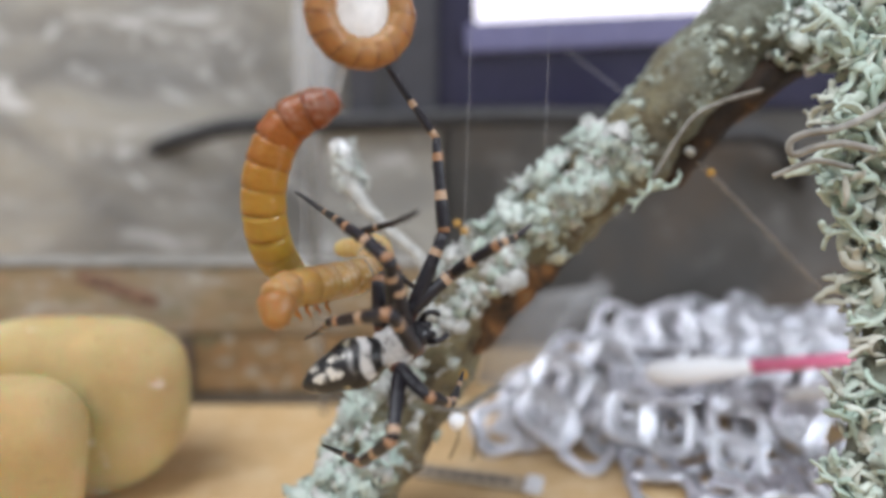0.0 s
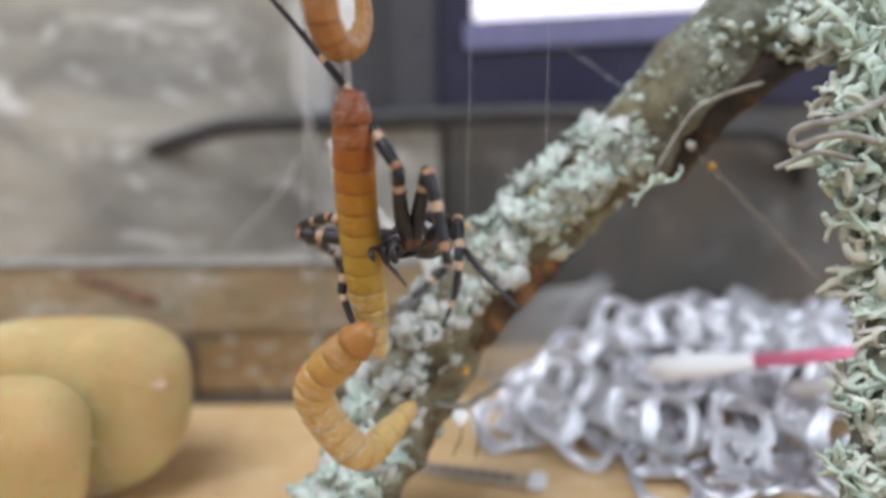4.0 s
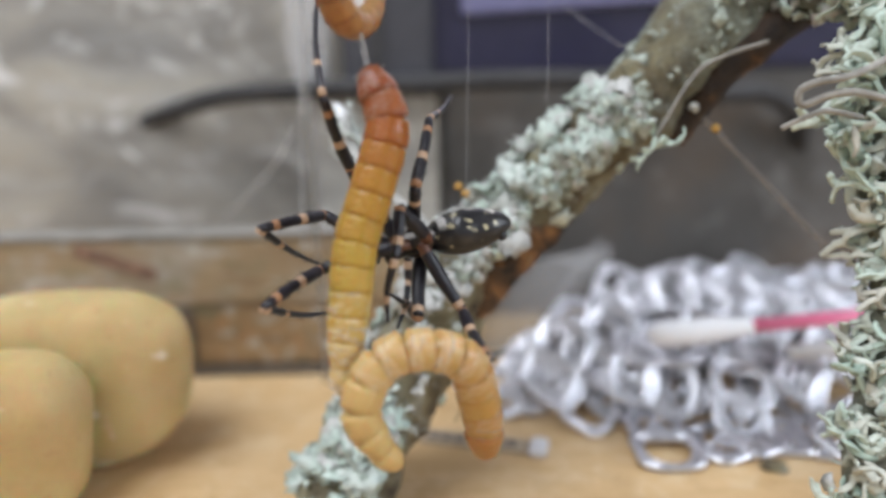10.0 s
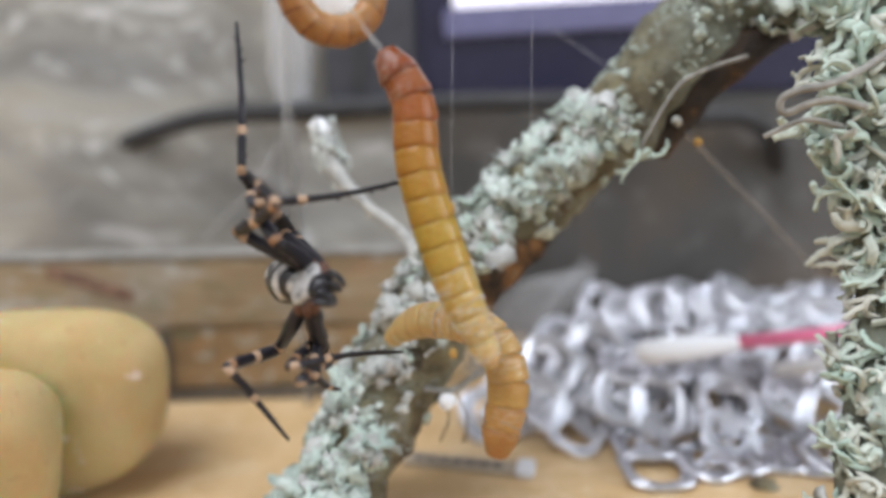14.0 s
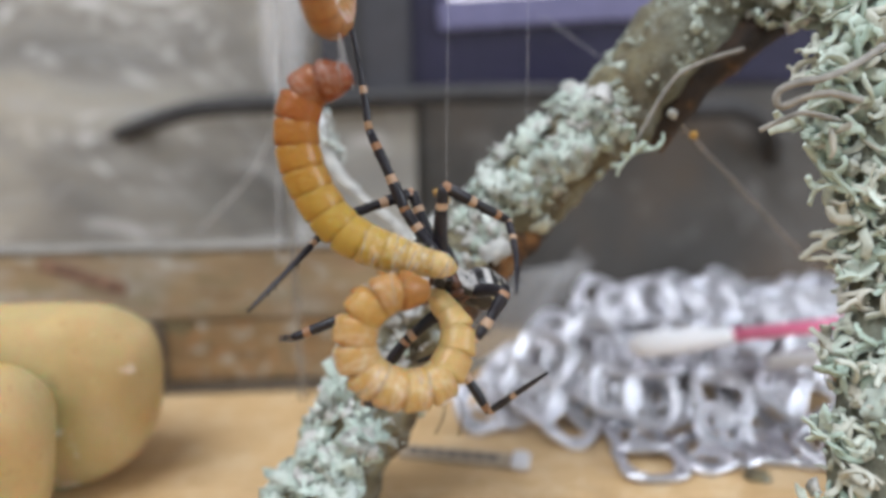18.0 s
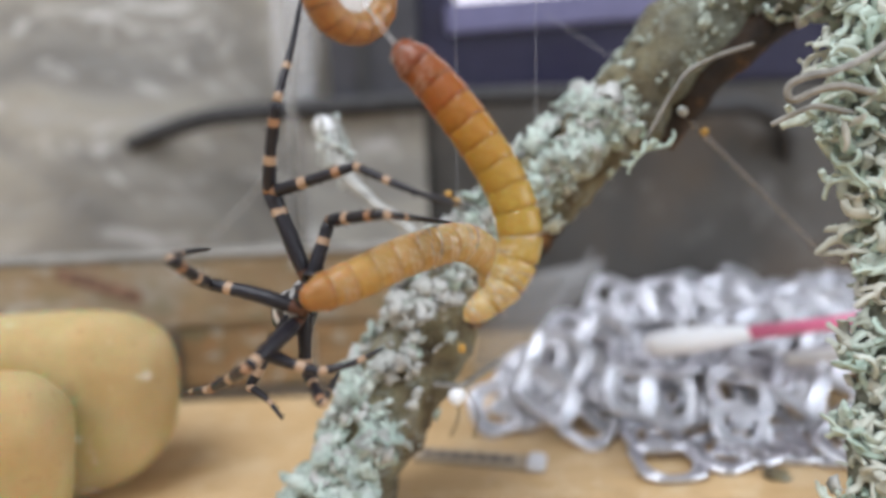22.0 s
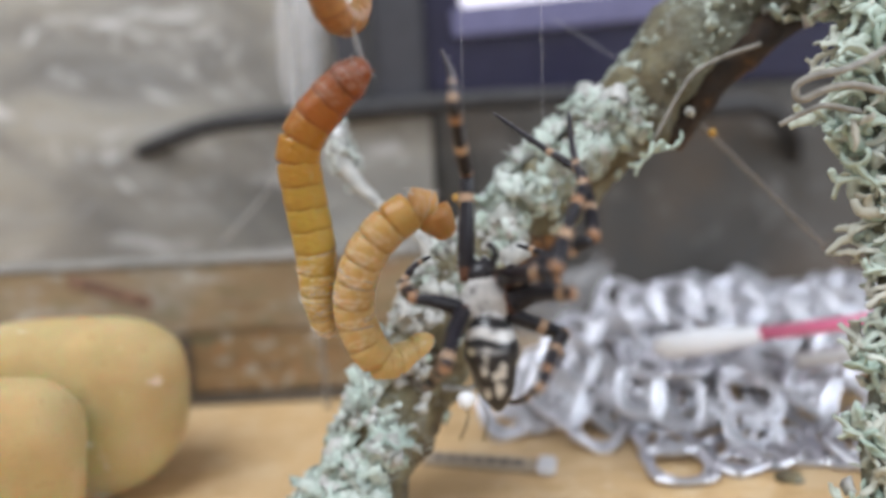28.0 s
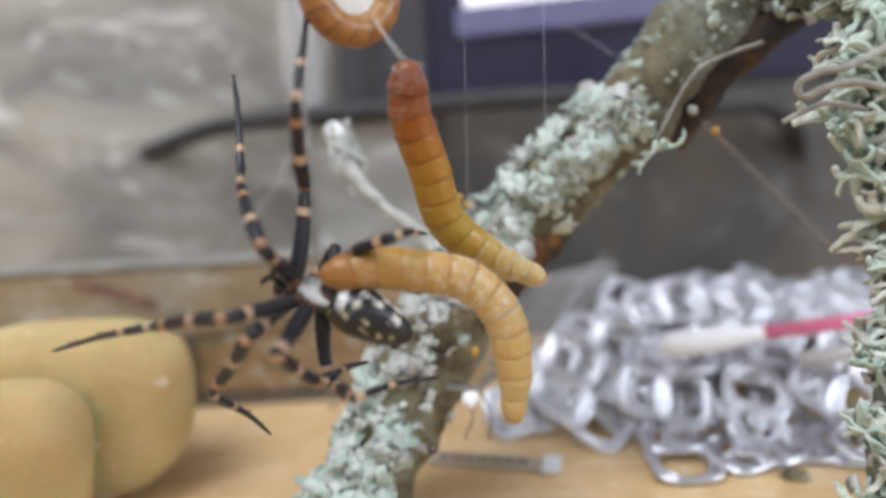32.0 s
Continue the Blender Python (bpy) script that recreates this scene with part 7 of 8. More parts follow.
    stance(12, (-18.0, 92.1, 59.0), (-0.62, -0.70, 0.37), (0.16, 0.35, 0.92), (2.4, 8.6, 12.4, 4.1, 12.9, 26.2, -13.2, 23.9, 34.3), (10.8, 11.0, 8.3, -3.0, 12.0, 12.5, -7.1, -9.6, 11.3), (9.1, 9.3, -4.3, -1.7, 18.8, -6.6, 7.5, -1.2, -6.2), (12.5, 6.7, -9.9, 1.3, 9.0, -18.9, -14.3, -1.0, -6.9), (-0.1, -1.6, -13.1, -10.9, -5.0, -18.4, -6.8, -19.1, -15.4), (-0.4, -0.5, 12.4, -11.5, 5.4, 12.3, -3.3, -6.9, 9.8), (-9.2, 1.1, 4.1, -11.2, 3.1, -3.9, -7.0, 6.3, -12.4), (9.2, 1.1, 4.1, 11.2, 3.1, -3.9, 7.0, 6.3, -12.4))
    stance(12.2, (-17.4, 94.9, 61.0), (-0.57, -0.77, 0.29), (0.19, 0.22, 0.96), (3.3, 6.6, 12.9, 0.1, 13.2, 25.5, 7.4, 5.9, 44.9))
    stance(12.5, (-16.7, 101.0, 59.9), (-0.65, -0.72, 0.23), (0.19, 0.15, 0.97), (3.2, 6.5, 13.0, 5.8, 8.4, 27.1, -6.8, 16.0, 43.6))
    stance(12.7, (-8.4, 102.4, 60.3), (-1.00, 0.04, 0.08), (0.07, -0.04, 1.00), (0.7, 1.4, 14.4, 3.5, 4.8, 28.2, 7.3, 15.0, 47.3))
    stance(13, (-8.1, 91.0, 65.0), (-1.00, 0.06, 0.02), (0.02, 0.05, 1.00), (8.2, 0.7, 10.4, -3.8, -0.3, 18.3, 12.6, 3.1, 32.5), (14.9, 9.2, 3.7, 4.2, 18.4, 0.5, 17.1, 29.9, -13.1), (-4.7, 8.1, 12.7, 6.3, 15.7, 7.1, -8.1, 5.2, -5.9), (2.3, -8.4, 11.6, 8.1, -20.4, 6.0, 18.3, -19.1, -13.4), (4.9, 2.2, -10.6, 13.0, -3.5, -18.1, -1.0, -1.0, -22.8), (4.8, -8.6, -10.4, 10.5, -9.9, -21.5, -4.0, -9.0, -25.1), (-9.2, 1.1, 4.1, -11.2, 3.1, -3.9, -7.0, 6.3, -12.4), (9.2, 1.1, 4.1, 11.2, 3.1, -3.9, 7.0, 6.3, -12.4))
    stance(13.6, (-16.0, 100.0, 59.2), (-0.39, -0.89, 0.25), (0.12, 0.22, 0.97), (3.4, 5.2, 13.3, 5.3, 6.8, 27.6, -6.5, 20.2, 40.4))
    stance(14, (-17.5, 92.0, 60.8), (0.50, -0.86, 0.10), (-0.75, -0.37, 0.55), (-6.9, -11.7, 2.7, -9.8, -5.0, 15.2, -29.0, -6.2, 25.9), (7.5, -9.3, -8.3, 11.7, 2.7, -1.4, 2.7, -3.4, -20.5), (-7.0, -12.5, 5.1, -6.4, -0.2, 12.7, -19.6, 5.4, -3.9), (9.0, -7.4, -11.1, 12.9, 4.1, -3.2, 13.1, -13.0, -17.1), (-2.5, -6.1, 11.6, -6.9, 5.6, 11.5, -11.4, -8.3, 14.7), (10.7, -10.4, -3.6, 15.3, -2.5, 4.9, 21.7, -2.7, -8.7), (-2.9, 1.5, 7.9, -7.3, -3.6, 13.0, -12.0, -12.1, 10.9), (6.2, -5.5, -7.6, 11.3, 1.0, -5.6, 12.2, -4.7, -13.8))
    stance(14.3, (-14.8, 102.8, 63.5), (0.38, -0.92, 0.06), (-0.64, -0.21, 0.74), (-12.2, 8.4, 9.0, -20.8, 0.3, 17.4, -30.1, -11.4, 33.6))
    stance(14.5, (-6.9, 103.7, 64.5), (-0.97, -0.01, -0.25), (-0.25, -0.03, 0.97), (-5.2, -3.2, 13.4, 3.6, -3.1, 24.9, 8.0, 1.4, 46.0))
    stance(16.5, (-4.9, 101.4, 61.7), (-1.00, 0.05, 0.06), (0.06, -0.01, 1.00), (0.7, 2.7, 14.4, -4.6, 6.4, 27.3, 6.4, 17.5, 42.8))
    stance(16.7, (-0.6, 101.4, 62.9), (-0.96, 0.09, 0.25), (0.25, -0.03, 0.97), (-5.4, 6.0, 13.9, 2.1, 13.8, 23.4, 5.2, 30.0, 38.0))
    stance(17, (-13.6, 93.0, 59.1), (0.52, -0.85, -0.06), (-0.63, -0.43, 0.65), (-7.1, -11.2, 4.4, -8.9, -3.7, 16.7, -23.3, -18.5, 24.2), (13.8, -5.2, 5.5, 20.2, -10.7, -6.3, 13.3, 7.4, -16.8), (1.7, -9.8, 9.4, -1.1, 3.9, 5.8, -8.7, -11.2, -8.3), (12.5, -10.1, 2.5, 15.1, 4.0, 0.6, 4.8, -0.6, -18.3), (-12.3, -9.0, 1.8, -19.9, -18.7, -0.7, -26.3, -25.1, -12.7), (10.2, -8.4, -7.5, 14.1, 0.9, -0.1, 5.2, -5.7, -10.2), (-8.7, -8.0, -2.1, -16.7, -5.4, -3.2, -22.5, -10.1, -9.8), (9.2, 1.1, 4.1, 11.2, 3.1, -3.9, 7.0, 6.3, -12.4))
    stance(17.3, (-16.9, 100.8, 60.6), (0.27, -0.96, -0.10), (0.04, -0.09, 1.00), (2.4, -3.3, 12.9, 3.5, -7.7, 26.6, 1.1, 4.4, 44.8))
    stance(17.6, (-8.5, 108.1, 60.6), (0.54, -0.84, -0.05), (0.03, -0.04, 1.00), (-3.5, -0.9, 14.3, -1.4, -6.2, 27.6, 5.8, -16.4, 45.8))
    stance(18, (5.2, 104.7, 56.8), (-0.59, -0.70, 0.41), (0.58, -0.02, 0.82), (9.3, 10.2, 4.9, 19.8, 17.1, 12.3, 33.6, 25.1, 27.5), (5.7, 10.2, 11.9, 1.3, -3.6, 13.0, -15.5, 8.8, 6.1), (4.6, 8.3, -11.1, 10.2, 14.8, -22.8, -3.6, 30.0, -15.0), (14.3, 6.0, 7.5, 16.4, 15.6, -3.1, 6.6, 28.7, -17.8), (-0.5, 3.0, -12.6, -1.6, 4.3, -25.0, -11.8, 12.0, -17.1), (-4.0, -3.9, -11.1, -13.6, -10.6, -15.5, -19.7, -6.2, -2.5), (-9.2, 1.1, 4.1, -11.2, 3.1, -3.9, -7.0, 6.3, -12.4), (9.2, 1.1, 4.1, 11.2, 3.1, -3.9, 7.0, 6.3, -12.4))
    stance(18.3, (-16.6, 97.7, 57.2), (-0.06, -0.74, 0.67), (0.12, -0.67, -0.73), (-3.7, 9.9, -13.1, -1.5, 17.5, -25.2, 7.5, 28.4, -42.1))
    stance(18.6, (-13.6, 92.0, 54.6), (0.99, -0.01, 0.13), (-0.07, -0.89, 0.45), (-16.0, 6.3, 3.8, -29.9, 6.6, 7.9, -50.5, 1.9, 14.0))
    stance(19, (-16.8, 101.8, 57.5), (-0.40, -0.92, -0.05), (0.18, -0.14, 0.97), (6.6, 1.2, 11.8, 13.4, -0.8, 24.5, 16.5, -6.7, 45.4), (15.6, 4.6, 6.1, 5.5, 14.1, 10.3, 8.9, -6.3, 2.8), (7.7, 7.2, -9.1, -2.0, 17.6, -11.8, 5.9, 0.8, -23.6), (2.2, 5.4, -14.6, -10.6, 3.3, -21.1, -19.6, 19.2, -8.9), (-8.0, 1.2, -11.9, -17.0, 1.0, -20.6, -31.2, -2.6, -23.9), (-5.1, -6.3, 8.6, -10.1, -3.0, 19.6, 4.2, -6.8, 16.9), (-9.2, 1.1, 4.1, -11.2, 3.1, -3.9, -7.0, 6.3, -12.4), (9.2, 1.1, 4.1, 11.2, 3.1, -3.9, 7.0, 6.3, -12.4))
    stance(19.3, (-4.0, 102.0, 57.3), (-0.84, -0.45, 0.30), (0.28, 0.11, 0.95), (0.6, 5.4, 14.1, 5.1, 11.5, 26.5, 13.6, 24.0, 42.4))
    stance(19.6, (-8.2, 103.2, 62.1), (-0.99, 0.06, 0.14), (0.14, -0.03, 0.99), (0.8, 2.5, 14.4, -5.1, 5.8, 27.2, 6.5, 17.1, 42.2))
    stance(20, (-11.2, 105.5, 61.1), (-0.71, -0.70, -0.09), (0.24, -0.37, 0.90), (10.2, 5.8, 7.3, 21.1, 6.6, 16.9, 31.0, 0.2, 35.4), (14.4, 10.9, 0.2, 3.4, 18.6, 5.6, 15.0, 4.6, -6.8), (9.2, 2.7, 8.8, -1.1, 12.4, 12.4, 9.5, 1.1, -3.2), (-5.5, 1.6, 12.3, 4.2, -8.8, 15.5, 12.4, -18.9, 11.2), (-9.1, 10.4, -1.3, -7.3, 2.3, -10.7, -18.6, 9.0, -3.4), (12.7, -5.3, 6.4, 13.6, -13.1, -3.3, 8.0, -21.0, -14.7), (-9.2, 1.1, 4.1, -11.2, 3.1, -3.9, -7.0, 6.3, -12.4), (9.2, 1.1, 4.1, 11.2, 3.1, -3.9, 7.0, 6.3, -12.4))
    stance(20.3, (-14.1, 105.1, 65.6), (-0.27, -0.93, -0.25), (0.26, -0.32, 0.91), (-0.7, -1.4, 14.2, 6.7, -11.4, 21.7, 21.5, -17.8, 36.7))
    stance(20.5, (-1.8, 108.4, 66.2), (-0.70, -0.71, 0.10), (0.09, 0.05, 0.99), (-4.2, 8.2, 13.3, 5.5, 7.7, 24.1, 17.7, 15.9, 40.4))
    stance(20.7, (-0.2, 103.7, 61.7), (-0.62, -0.74, 0.25), (0.76, -0.50, 0.42), (12.1, 4.6, 3.6, 25.9, 9.2, 4.0, 45.7, 18.2, 1.0))
    stance(21, (2.4, 94.1, 61.6), (0.27, 0.95, 0.13), (0.10, -0.16, 0.98), (-0.2, 5.4, 14.2, -0.6, -2.0, 26.7, -12.7, 12.5, 38.0), (-5.0, -2.1, 12.1, -19.3, -2.5, 9.9, -37.1, 2.0, -2.1), (5.6, -5.9, 10.4, -1.6, 6.4, 7.6, -5.5, -15.2, 8.6), (13.0, -8.5, 5.3, 13.0, 5.0, 10.6, -2.1, -10.6, 14.7), (9.3, -2.8, -5.4, -0.3, 3.4, -10.5, -10.7, -5.5, -4.4), (11.4, -5.0, -8.8, 5.1, -5.3, -19.7, -9.7, -6.1, -21.5), (3.4, -5.1, -6.8, -1.9, -9.4, -11.9, -10.6, -5.1, -9.6), (4.7, -6.2, -8.0, -0.9, -3.9, -13.9, -9.9, -1.0, -17.4))
    stance(21.3, (0.3, 103.0, 60.0), (-0.76, -0.61, 0.23), (0.65, -0.65, 0.40), (12.2, 4.8, 3.1, 25.7, 9.9, 3.8, 45.0, 20.4, 1.7))
    stance(21.6, (-18.3, 102.0, 58.2), (-0.45, -0.85, 0.26), (0.83, -0.30, 0.48), (12.1, 5.1, 3.2, 25.0, 6.4, 9.7, 41.9, 6.0, 23.7))
    stance(22, (-21.4, 97.5, 56.8), (0.30, -0.82, 0.49), (-0.95, -0.19, 0.27), (-14.3, 5.1, 8.1, -23.5, 16.3, 9.4, -45.4, 14.4, 9.2), (-0.3, -0.8, 14.2, 1.6, 13.0, 18.1, -7.9, -6.6, 15.8), (-14.3, 6.0, 7.5, -16.4, 15.6, -3.1, -6.6, 28.7, -17.8), (-11.0, 7.1, -1.5, -7.7, 19.9, -7.5, -16.0, 5.0, -21.5), (9.4, -5.4, -2.6, 15.9, 5.1, -4.9, 8.8, -7.7, -8.2), (12.3, 5.1, 5.9, 14.3, -6.2, 10.8, 13.9, -20.3, 15.9), (5.4, -6.3, 2.6, 12.5, -10.2, 5.3, 17.5, -3.6, -0.3), (9.2, 1.1, 4.1, 11.2, 3.1, -3.9, 7.0, 6.3, -12.4))
    stance(22.3, (-15.6, 96.3, 52.7), (0.01, -0.71, 0.70), (-0.05, -0.70, -0.71), (-5.5, 10.5, -12.4, -5.6, 18.7, -24.3, -0.5, 30.8, -42.0))
    stance(22.5, (-4.7, 105.8, 64.8), (-0.68, -0.72, -0.08), (-0.02, -0.09, 1.00), (-4.5, 2.2, 14.5, 3.9, -2.3, 25.5, 14.5, 0.4, 44.6))
    stance(22.7, (-5.9, 101.2, 61.5), (-0.59, -0.63, 0.51), (0.76, -0.64, 0.08), (12.1, 6.5, 1.1, 24.9, 13.1, -0.7, 41.6, 25.6, -7.6))
    stance(23, (2.4, 87.1, 53.1), (0.65, -0.59, 0.48), (-0.72, -0.68, 0.14), (-15.9, 8.3, -0.6, -29.8, 11.8, 1.6, -35.7, 24.4, 18.5), (6.1, 16.0, 4.1, -2.4, 17.5, -7.6, -20.5, 5.4, -10.7), (6.4, 7.5, -10.2, -2.7, 17.3, -15.8, -11.8, 23.8, 3.2), (-0.9, -2.8, 13.8, -6.8, -14.6, 7.8, -8.3, 2.5, 21.6), (-0.9, 2.4, 12.2, -4.4, -7.9, 6.0, -5.2, 3.8, 15.4), (6.1, 9.1, 7.4, 8.5, -0.6, -0.2, 12.4, -11.7, -9.4), (-9.2, 1.1, 4.1, -11.2, 3.1, -3.9, -7.0, 6.3, -12.4), (9.2, 1.1, 4.1, 11.2, 3.1, -3.9, 7.0, 6.3, -12.4))
    stance(23.3, (-1.3, 95.6, 52.1), (-0.25, -0.67, 0.70), (0.54, -0.70, -0.47), (7.2, 10.6, -8.5, 13.7, 19.4, -18.0, 19.4, 33.1, -34.2))
    stance(23.6, (-20.8, 96.2, 52.2), (-0.53, -0.82, 0.21), (0.78, -0.39, 0.49), (11.8, 4.0, 4.7, 24.5, 4.2, 11.8, 41.3, 2.1, 25.8))
    stance(24, (-10.2, 91.8, 54.3), (0.63, -0.62, 0.46), (-0.71, -0.70, 0.03), (-16.0, 0.3, 5.2, -29.8, 4.7, 4.5, -49.9, 13.2, 1.4), (-4.5, -6.5, 9.9, -11.6, 5.5, 13.8, -16.4, 4.5, -7.7), (-3.2, 5.2, 14.0, -9.9, -4.3, 5.3, -8.1, 16.9, 10.9), (-2.6, -8.6, 10.2, 3.2, 2.2, 18.0, 4.4, -16.7, 6.7), (9.9, -4.8, 0.3, 15.5, 1.7, 9.4, 17.6, -8.6, -1.3), (15.2, -1.2, -3.2, 15.0, 10.0, -8.6, 0.9, 14.8, -9.5), (2.7, -8.3, 4.3, 5.5, -3.3, 10.7, 1.3, -2.5, 1.6), (9.2, 1.1, 4.1, 11.2, 3.1, -3.9, 7.0, 6.3, -12.4))
    stance(24.3, (-17.8, 98.5, 52.8), (-0.31, -0.80, 0.52), (0.90, -0.43, -0.12), (10.2, 8.5, -5.9, 23.4, 13.9, -8.6, 44.4, 20.3, -8.3))
    stance(24.6, (-1.1, 99.0, 62.3), (-0.75, 0.13, 0.65), (0.13, -0.93, 0.34), (6.8, 11.6, 7.1, 14.4, 23.5, 3.7, 20.9, 44.5, 5.2))
    stance(25, (0.8, 89.5, 63.6), (-0.99, 0.06, 0.12), (0.12, -0.05, 0.99), (5.8, 5.1, 14.0, -2.9, 7.6, 25.3, 13.1, 15.4, 38.4), (0.2, 5.2, 12.9, 12.2, 13.1, 11.2, -8.9, 19.1, 9.4), (-4.8, -3.4, 11.9, 8.7, 1.6, 13.3, -13.1, 3.1, 16.2), (-6.4, 6.6, -2.2, 7.1, 11.6, -3.8, -13.5, 10.3, 3.6), (-8.8, -5.6, -5.0, 1.0, -9.8, -11.6, -13.4, -9.1, -7.5), (-3.3, -3.5, -7.2, 0.8, 1.4, -17.8, 13.7, 8.9, -18.2), (-4.7, 1.1, 3.4, -6.1, 3.6, -4.6, -1.4, 7.3, -12.6), (13.7, 1.2, 4.6, 16.2, 3.7, -3.1, 12.6, 7.4, -11.7))
    stance(25.3, (-4.5, 105.8, 64.2), (-0.77, -0.63, 0.00), (0.03, -0.03, 1.00), (-4.1, 4.5, 14.4, 5.0, 3.4, 25.6, 15.8, 10.2, 43.5))
    stance(25.5, (-19.2, 98.6, 59.0), (-0.43, -0.68, 0.59), (0.36, 0.46, 0.81), (3.1, 10.5, 11.0, 5.1, 17.1, 23.8, -8.8, 31.7, 32.7))
    stance(27.5, (-14.6, 96.5, 59.6), (0.46, -0.45, 0.76), (-0.51, -0.84, -0.19), (-9.5, 13.6, -6.8, -15.0, 26.4, -2.8, -34.1, 29.8, -13.3))
    stance(27.7, (-11.4, 96.3, 55.2), (-0.51, -0.64, 0.58), (0.76, -0.65, -0.06), (11.5, 8.2, -1.5, 23.4, 15.6, -5.1, 38.7, 28.8, -14.0))
    stance(28, (4.7, 87.0, 59.4), (-0.08, 0.17, 0.98), (-0.01, -0.99, 0.17), (-0.1, 17.1, -0.3, -1.3, 24.6, 12.0, -1.1, 36.6, -6.4), (7.8, 2.9, 13.6, 14.4, 12.9, 5.4, 17.8, 25.9, -12.0), (10.4, -6.7, -0.3, 4.8, -10.3, 12.6, 2.0, -17.2, -8.1), (14.3, 6.0, 7.5, 16.4, 15.6, -3.1, 6.6, 28.7, -17.8), (-6.3, -7.1, 10.4, -9.2, -11.7, -0.9, -11.0, -7.3, 13.4), (10.1, -0.3, 10.3, 6.9, 0.1, -1.8, 0.2, 4.6, 10.8), (-9.2, 1.1, 4.1, -11.2, 3.1, -3.9, -7.0, 6.3, -12.4), (9.2, 1.1, 4.1, 11.2, 3.1, -3.9, 7.0, 6.3, -12.4))
    stance(28.3, (-1.5, 94.8, 60.4), (-0.36, -0.59, 0.72), (0.58, -0.75, -0.32), (7.3, 11.6, -7.2, 13.0, 21.7, -15.9, 17.4, 37.3, -30.7))
    stance(28.6, (-19.7, 98.8, 56.2), (-0.44, -0.77, 0.47), (0.29, 0.38, 0.88), (2.9, 8.6, 12.3, 5.0, 13.4, 25.8, 3.3, 18.1, 47.2))
    stance(29, (-12.9, 89.0, 54.3), (0.65, -0.43, 0.62), (-0.73, -0.58, 0.36), (-13.7, 2.6, 9.3, -25.7, 8.8, 14.7, -27.3, 28.4, 24.6), (3.9, -10.0, 8.2, -1.7, -17.6, 19.2, -19.6, -13.2, 31.3), (1.8, -2.3, 13.7, -9.3, -10.7, 9.9, -2.2, 9.0, 16.6), (0.1, 3.0, 14.3, -8.4, -5.8, 6.6, 3.4, 12.3, 10.5), (4.8, -11.3, 2.0, 15.8, -10.6, 7.8, 15.1, -23.5, 0.1), (10.6, -10.9, 0.9, 20.7, -4.0, -1.9, 15.3, 8.8, -7.6), (5.1, -7.0, -2.7, 11.5, -1.4, -3.2, 2.4, 1.2, -6.3), (-5.3, 0.0, 4.3, -12.3, 3.1, 8.0, -14.3, 11.4, 2.9))
    stance(29.3, (-16.8, 92.0, 53.4), (0.35, -0.80, 0.50), (-0.90, -0.43, -0.07), (-14.8, 8.6, -5.4, -28.2, 13.7, -7.1, -49.4, 19.4, -5.0))
    stance(29.6, (1.2, 101.7, 54.5), (-0.59, -0.66, 0.47), (0.36, 0.30, 0.88), (1.9, 8.7, 12.6, 8.0, 16.5, 23.2, 19.5, 29.9, 36.3))
    stance(30, (-0.9, 96.9, 61.0), (-0.37, -0.65, 0.66), (0.92, -0.17, 0.35), (11.6, 7.8, -2.2, 25.6, 10.4, 0.2, 17.9, 29.7, 7.4), (-5.1, 5.8, 12.3, -2.5, -8.2, 9.7, -16.3, 8.7, 6.6), (11.7, 0.1, -4.8, 26.0, -2.0, -5.9, 46.6, -9.3, -8.6), (2.7, -6.5, -13.4, 9.7, -8.8, -25.9, -7.1, 5.3, -24.5), (-13.4, 4.7, 4.2, -8.9, -4.4, -3.1, -1.1, -15.4, -9.7), (12.7, -5.3, 6.4, 13.6, -13.1, -3.3, 8.0, -21.0, -14.7), (-9.2, 1.1, 4.1, -11.2, 3.1, -3.9, -7.0, 6.3, -12.4), (9.2, 1.1, 4.1, 11.2, 3.1, -3.9, 7.0, 6.3, -12.4))
    stance(30.3, (-18.8, 96.2, 53.1), (-0.29, -0.79, 0.55), (0.85, -0.47, -0.22), (9.5, 8.9, -6.8, 22.3, 14.6, -10.5, 43.1, 21.6, -11.7))
    stance(30.6, (-20.5, 94.7, 56.8), (0.32, -0.75, 0.58), (-0.79, -0.55, -0.28), (-15.7, 7.9, -3.5, -26.7, 14.9, -9.8, -27.0, 36.6, -13.3))
    stance(31, (-22.2, 94.0, 58.8), (-0.73, 0.12, 0.67), (0.59, -0.37, 0.71), (3.9, 10.3, 10.8, -1.3, 15.2, 23.4, 15.7, 28.0, 29.1), (-12.7, 3.8, -1.5, -11.0, 2.4, -15.9, -1.1, 3.7, -35.5), (-17.0, 2.9, 3.4, -13.8, 9.7, -9.1, -5.2, 18.4, -27.4), (-11.2, -2.1, -5.5, -1.4, -7.2, -14.9, -12.1, -9.0, 4.2), (-12.1, -9.3, -2.7, -3.2, -13.6, -10.3, -2.7, -16.9, 4.4), (-2.3, -2.5, 11.7, 7.4, -10.4, 11.6, 16.9, -17.6, 2.5), (-9.2, 1.1, 4.1, -11.2, 3.1, -3.9, -7.0, 6.3, -12.4), (9.2, 1.1, 4.1, 11.2, 3.1, -3.9, 7.0, 6.3, -12.4))
    stance(31.2, (-16.3, 101.0, 59.8), (-0.39, -0.73, 0.56), (0.82, -0.55, -0.14), (8.9, 9.9, -6.8, 21.6, 16.2, -10.1, 34.3, 30.7, 0.4))
    stance(31.4, (-3.1, 104.0, 58.4), (-0.64, -0.53, 0.56), (0.67, -0.74, 0.06), (11.2, 8.9, -0.9, 22.4, 17.6, -4.1, 36.2, 32.8, -11.8))
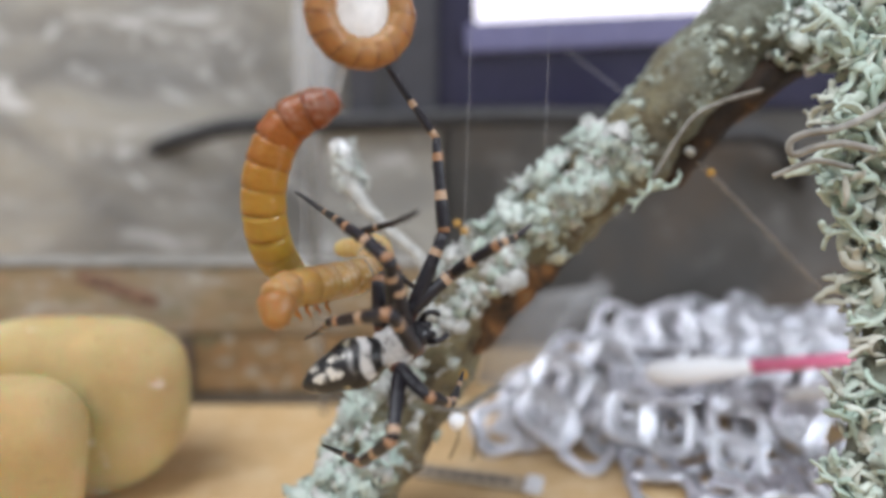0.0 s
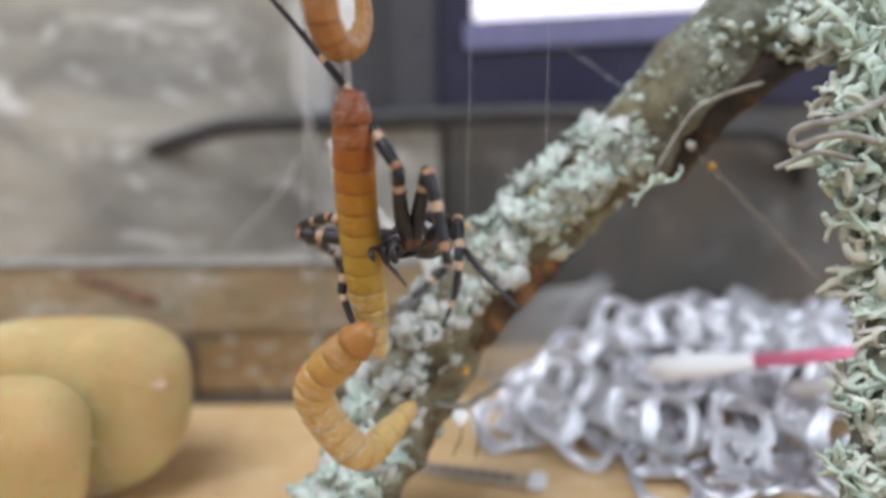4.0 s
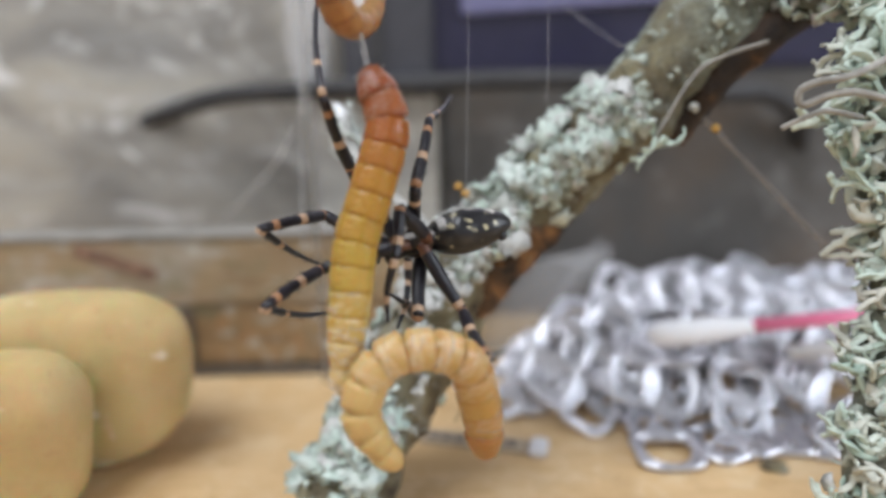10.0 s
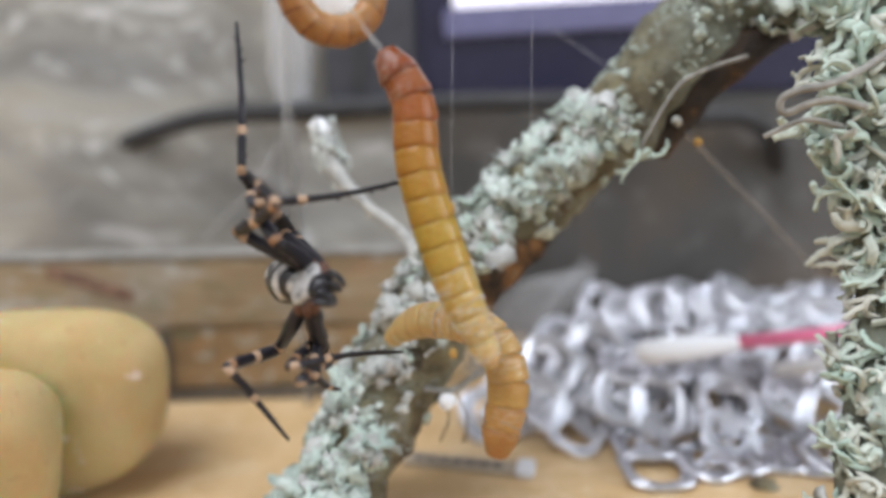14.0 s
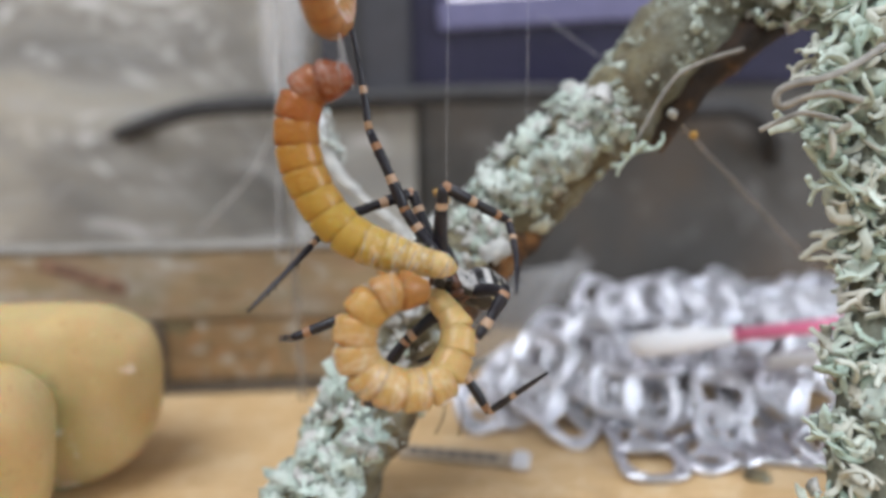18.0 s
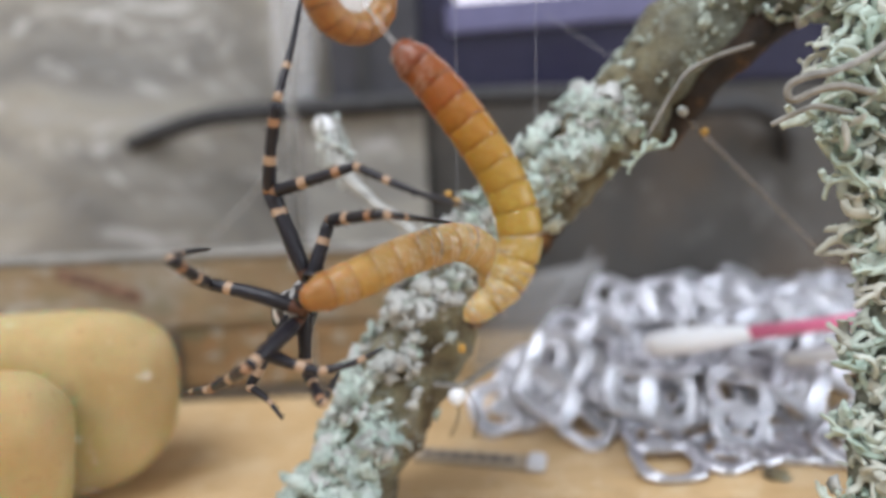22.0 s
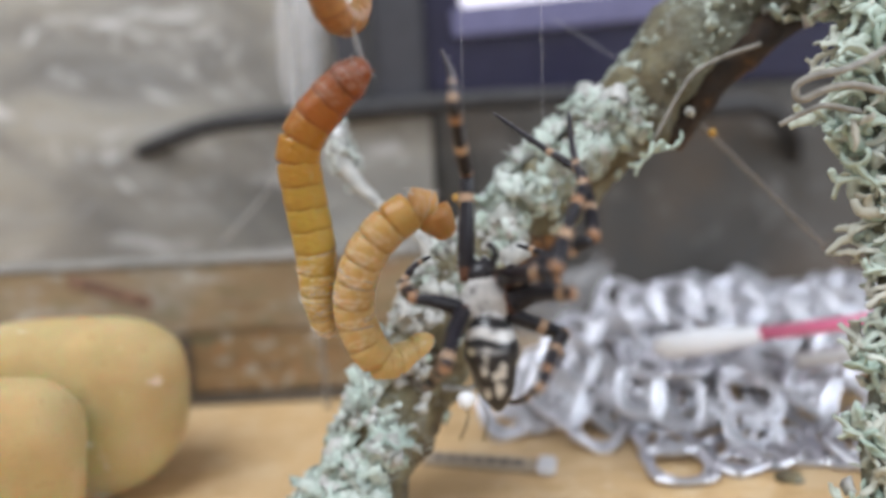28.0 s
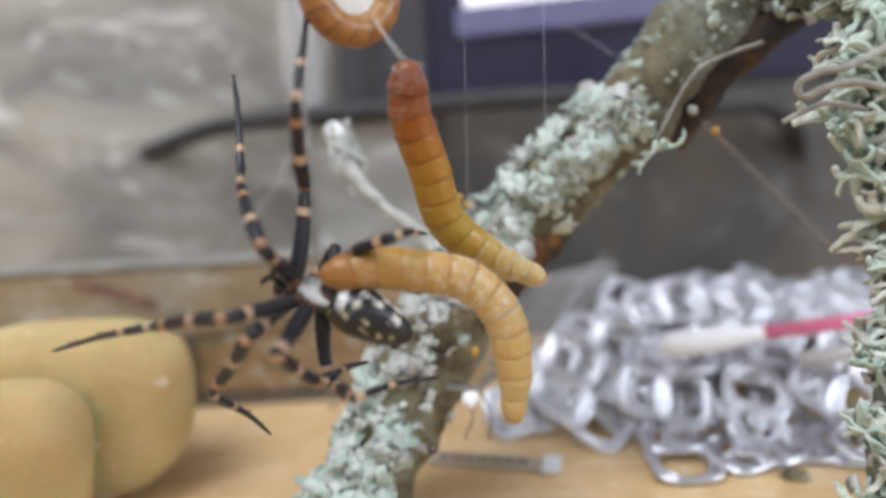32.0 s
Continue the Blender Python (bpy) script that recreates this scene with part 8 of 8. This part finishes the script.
    stance(31.6, (-0.7, 101.8, 54.6), (-0.34, -0.64, 0.69), (0.63, -0.70, -0.33), (7.9, 10.9, -7.1, 15.0, 20.3, -15.7, 21.8, 34.9, -30.6))
    stance(31.8, (-18.1, 97.2, 60.9), (-0.38, -0.78, 0.51), (0.88, -0.46, -0.05), (10.5, 8.7, -4.8, 24.1, 13.7, -5.7, 32.9, 28.2, 8.3))
    stance(32, (-20.6, 92.0, 60.0), (-0.87, 0.09, 0.48), (0.46, -0.19, 0.87), (2.5, 7.2, 13.0, -3.8, 10.8, 25.6, 12.9, 19.7, 36.8), (-9.7, 6.4, 7.8, 1.2, 15.7, 9.7, 16.0, 28.1, 20.3), (-16.8, 5.5, 0.6, -12.2, 15.7, -8.6, -7.4, 30.9, -23.7), (-11.7, 3.4, -3.9, -8.1, 6.4, -17.7, 6.7, -1.5, -31.9), (-15.4, -1.6, -1.9, -6.7, -7.4, -8.8, 7.6, -11.4, -11.0), (-1.3, -7.1, -11.0, -11.0, -12.7, -5.4, 0.6, -22.2, -3.8), (0.9, -3.0, 8.2, -2.2, -7.9, 14.4, 7.2, -11.2, 13.5), (9.2, 1.1, 4.1, 11.2, 3.1, -3.9, 7.0, 6.3, -12.4))
    rows, path = [], ring_rows()
    for t, m in sorted(hang[2].items()):
        a = max((r for r in path if r[0] <= t), key=lambda r: r[0])
        b = min((r for r in path if r[0] >= t), key=lambda r: r[0])
        f = (t - a[0]) / max(b[0] - a[0], 1e-6)
        ring = Vector([(p + (q - p) * f) * MM for p, q in zip(a[1:4], b[1:4])])
        head = m[0].translation + hang[0].location - m[0].to_3x3() @ Vector((0, 0, 0.0022))
        rows.append((t, frame_on(head, ring - head, (0.2, -1, 0.1))))
    glide(strand, rows)
    for root, parts, poses in (hang, tied):
        chained(parts, sorted(poses.items()), [(1.8 * MM, 1.8 * MM)] * SEG)
    glide(spider, BODY)
    for leg, rows, size in zip(legs, GAIT, LEG_SIZE):
        chained(leg, [(f[0], [f[1], g[1], h[1]]) for f, g, h in zip(*rows)], [(0, d * MM) for d in size])
    glide(curled, [(t, pose(x * MM, y * MM, z * MM, 0, 0, yaw)) for t, x, y, z, yaw in ring_rows()])


motions()
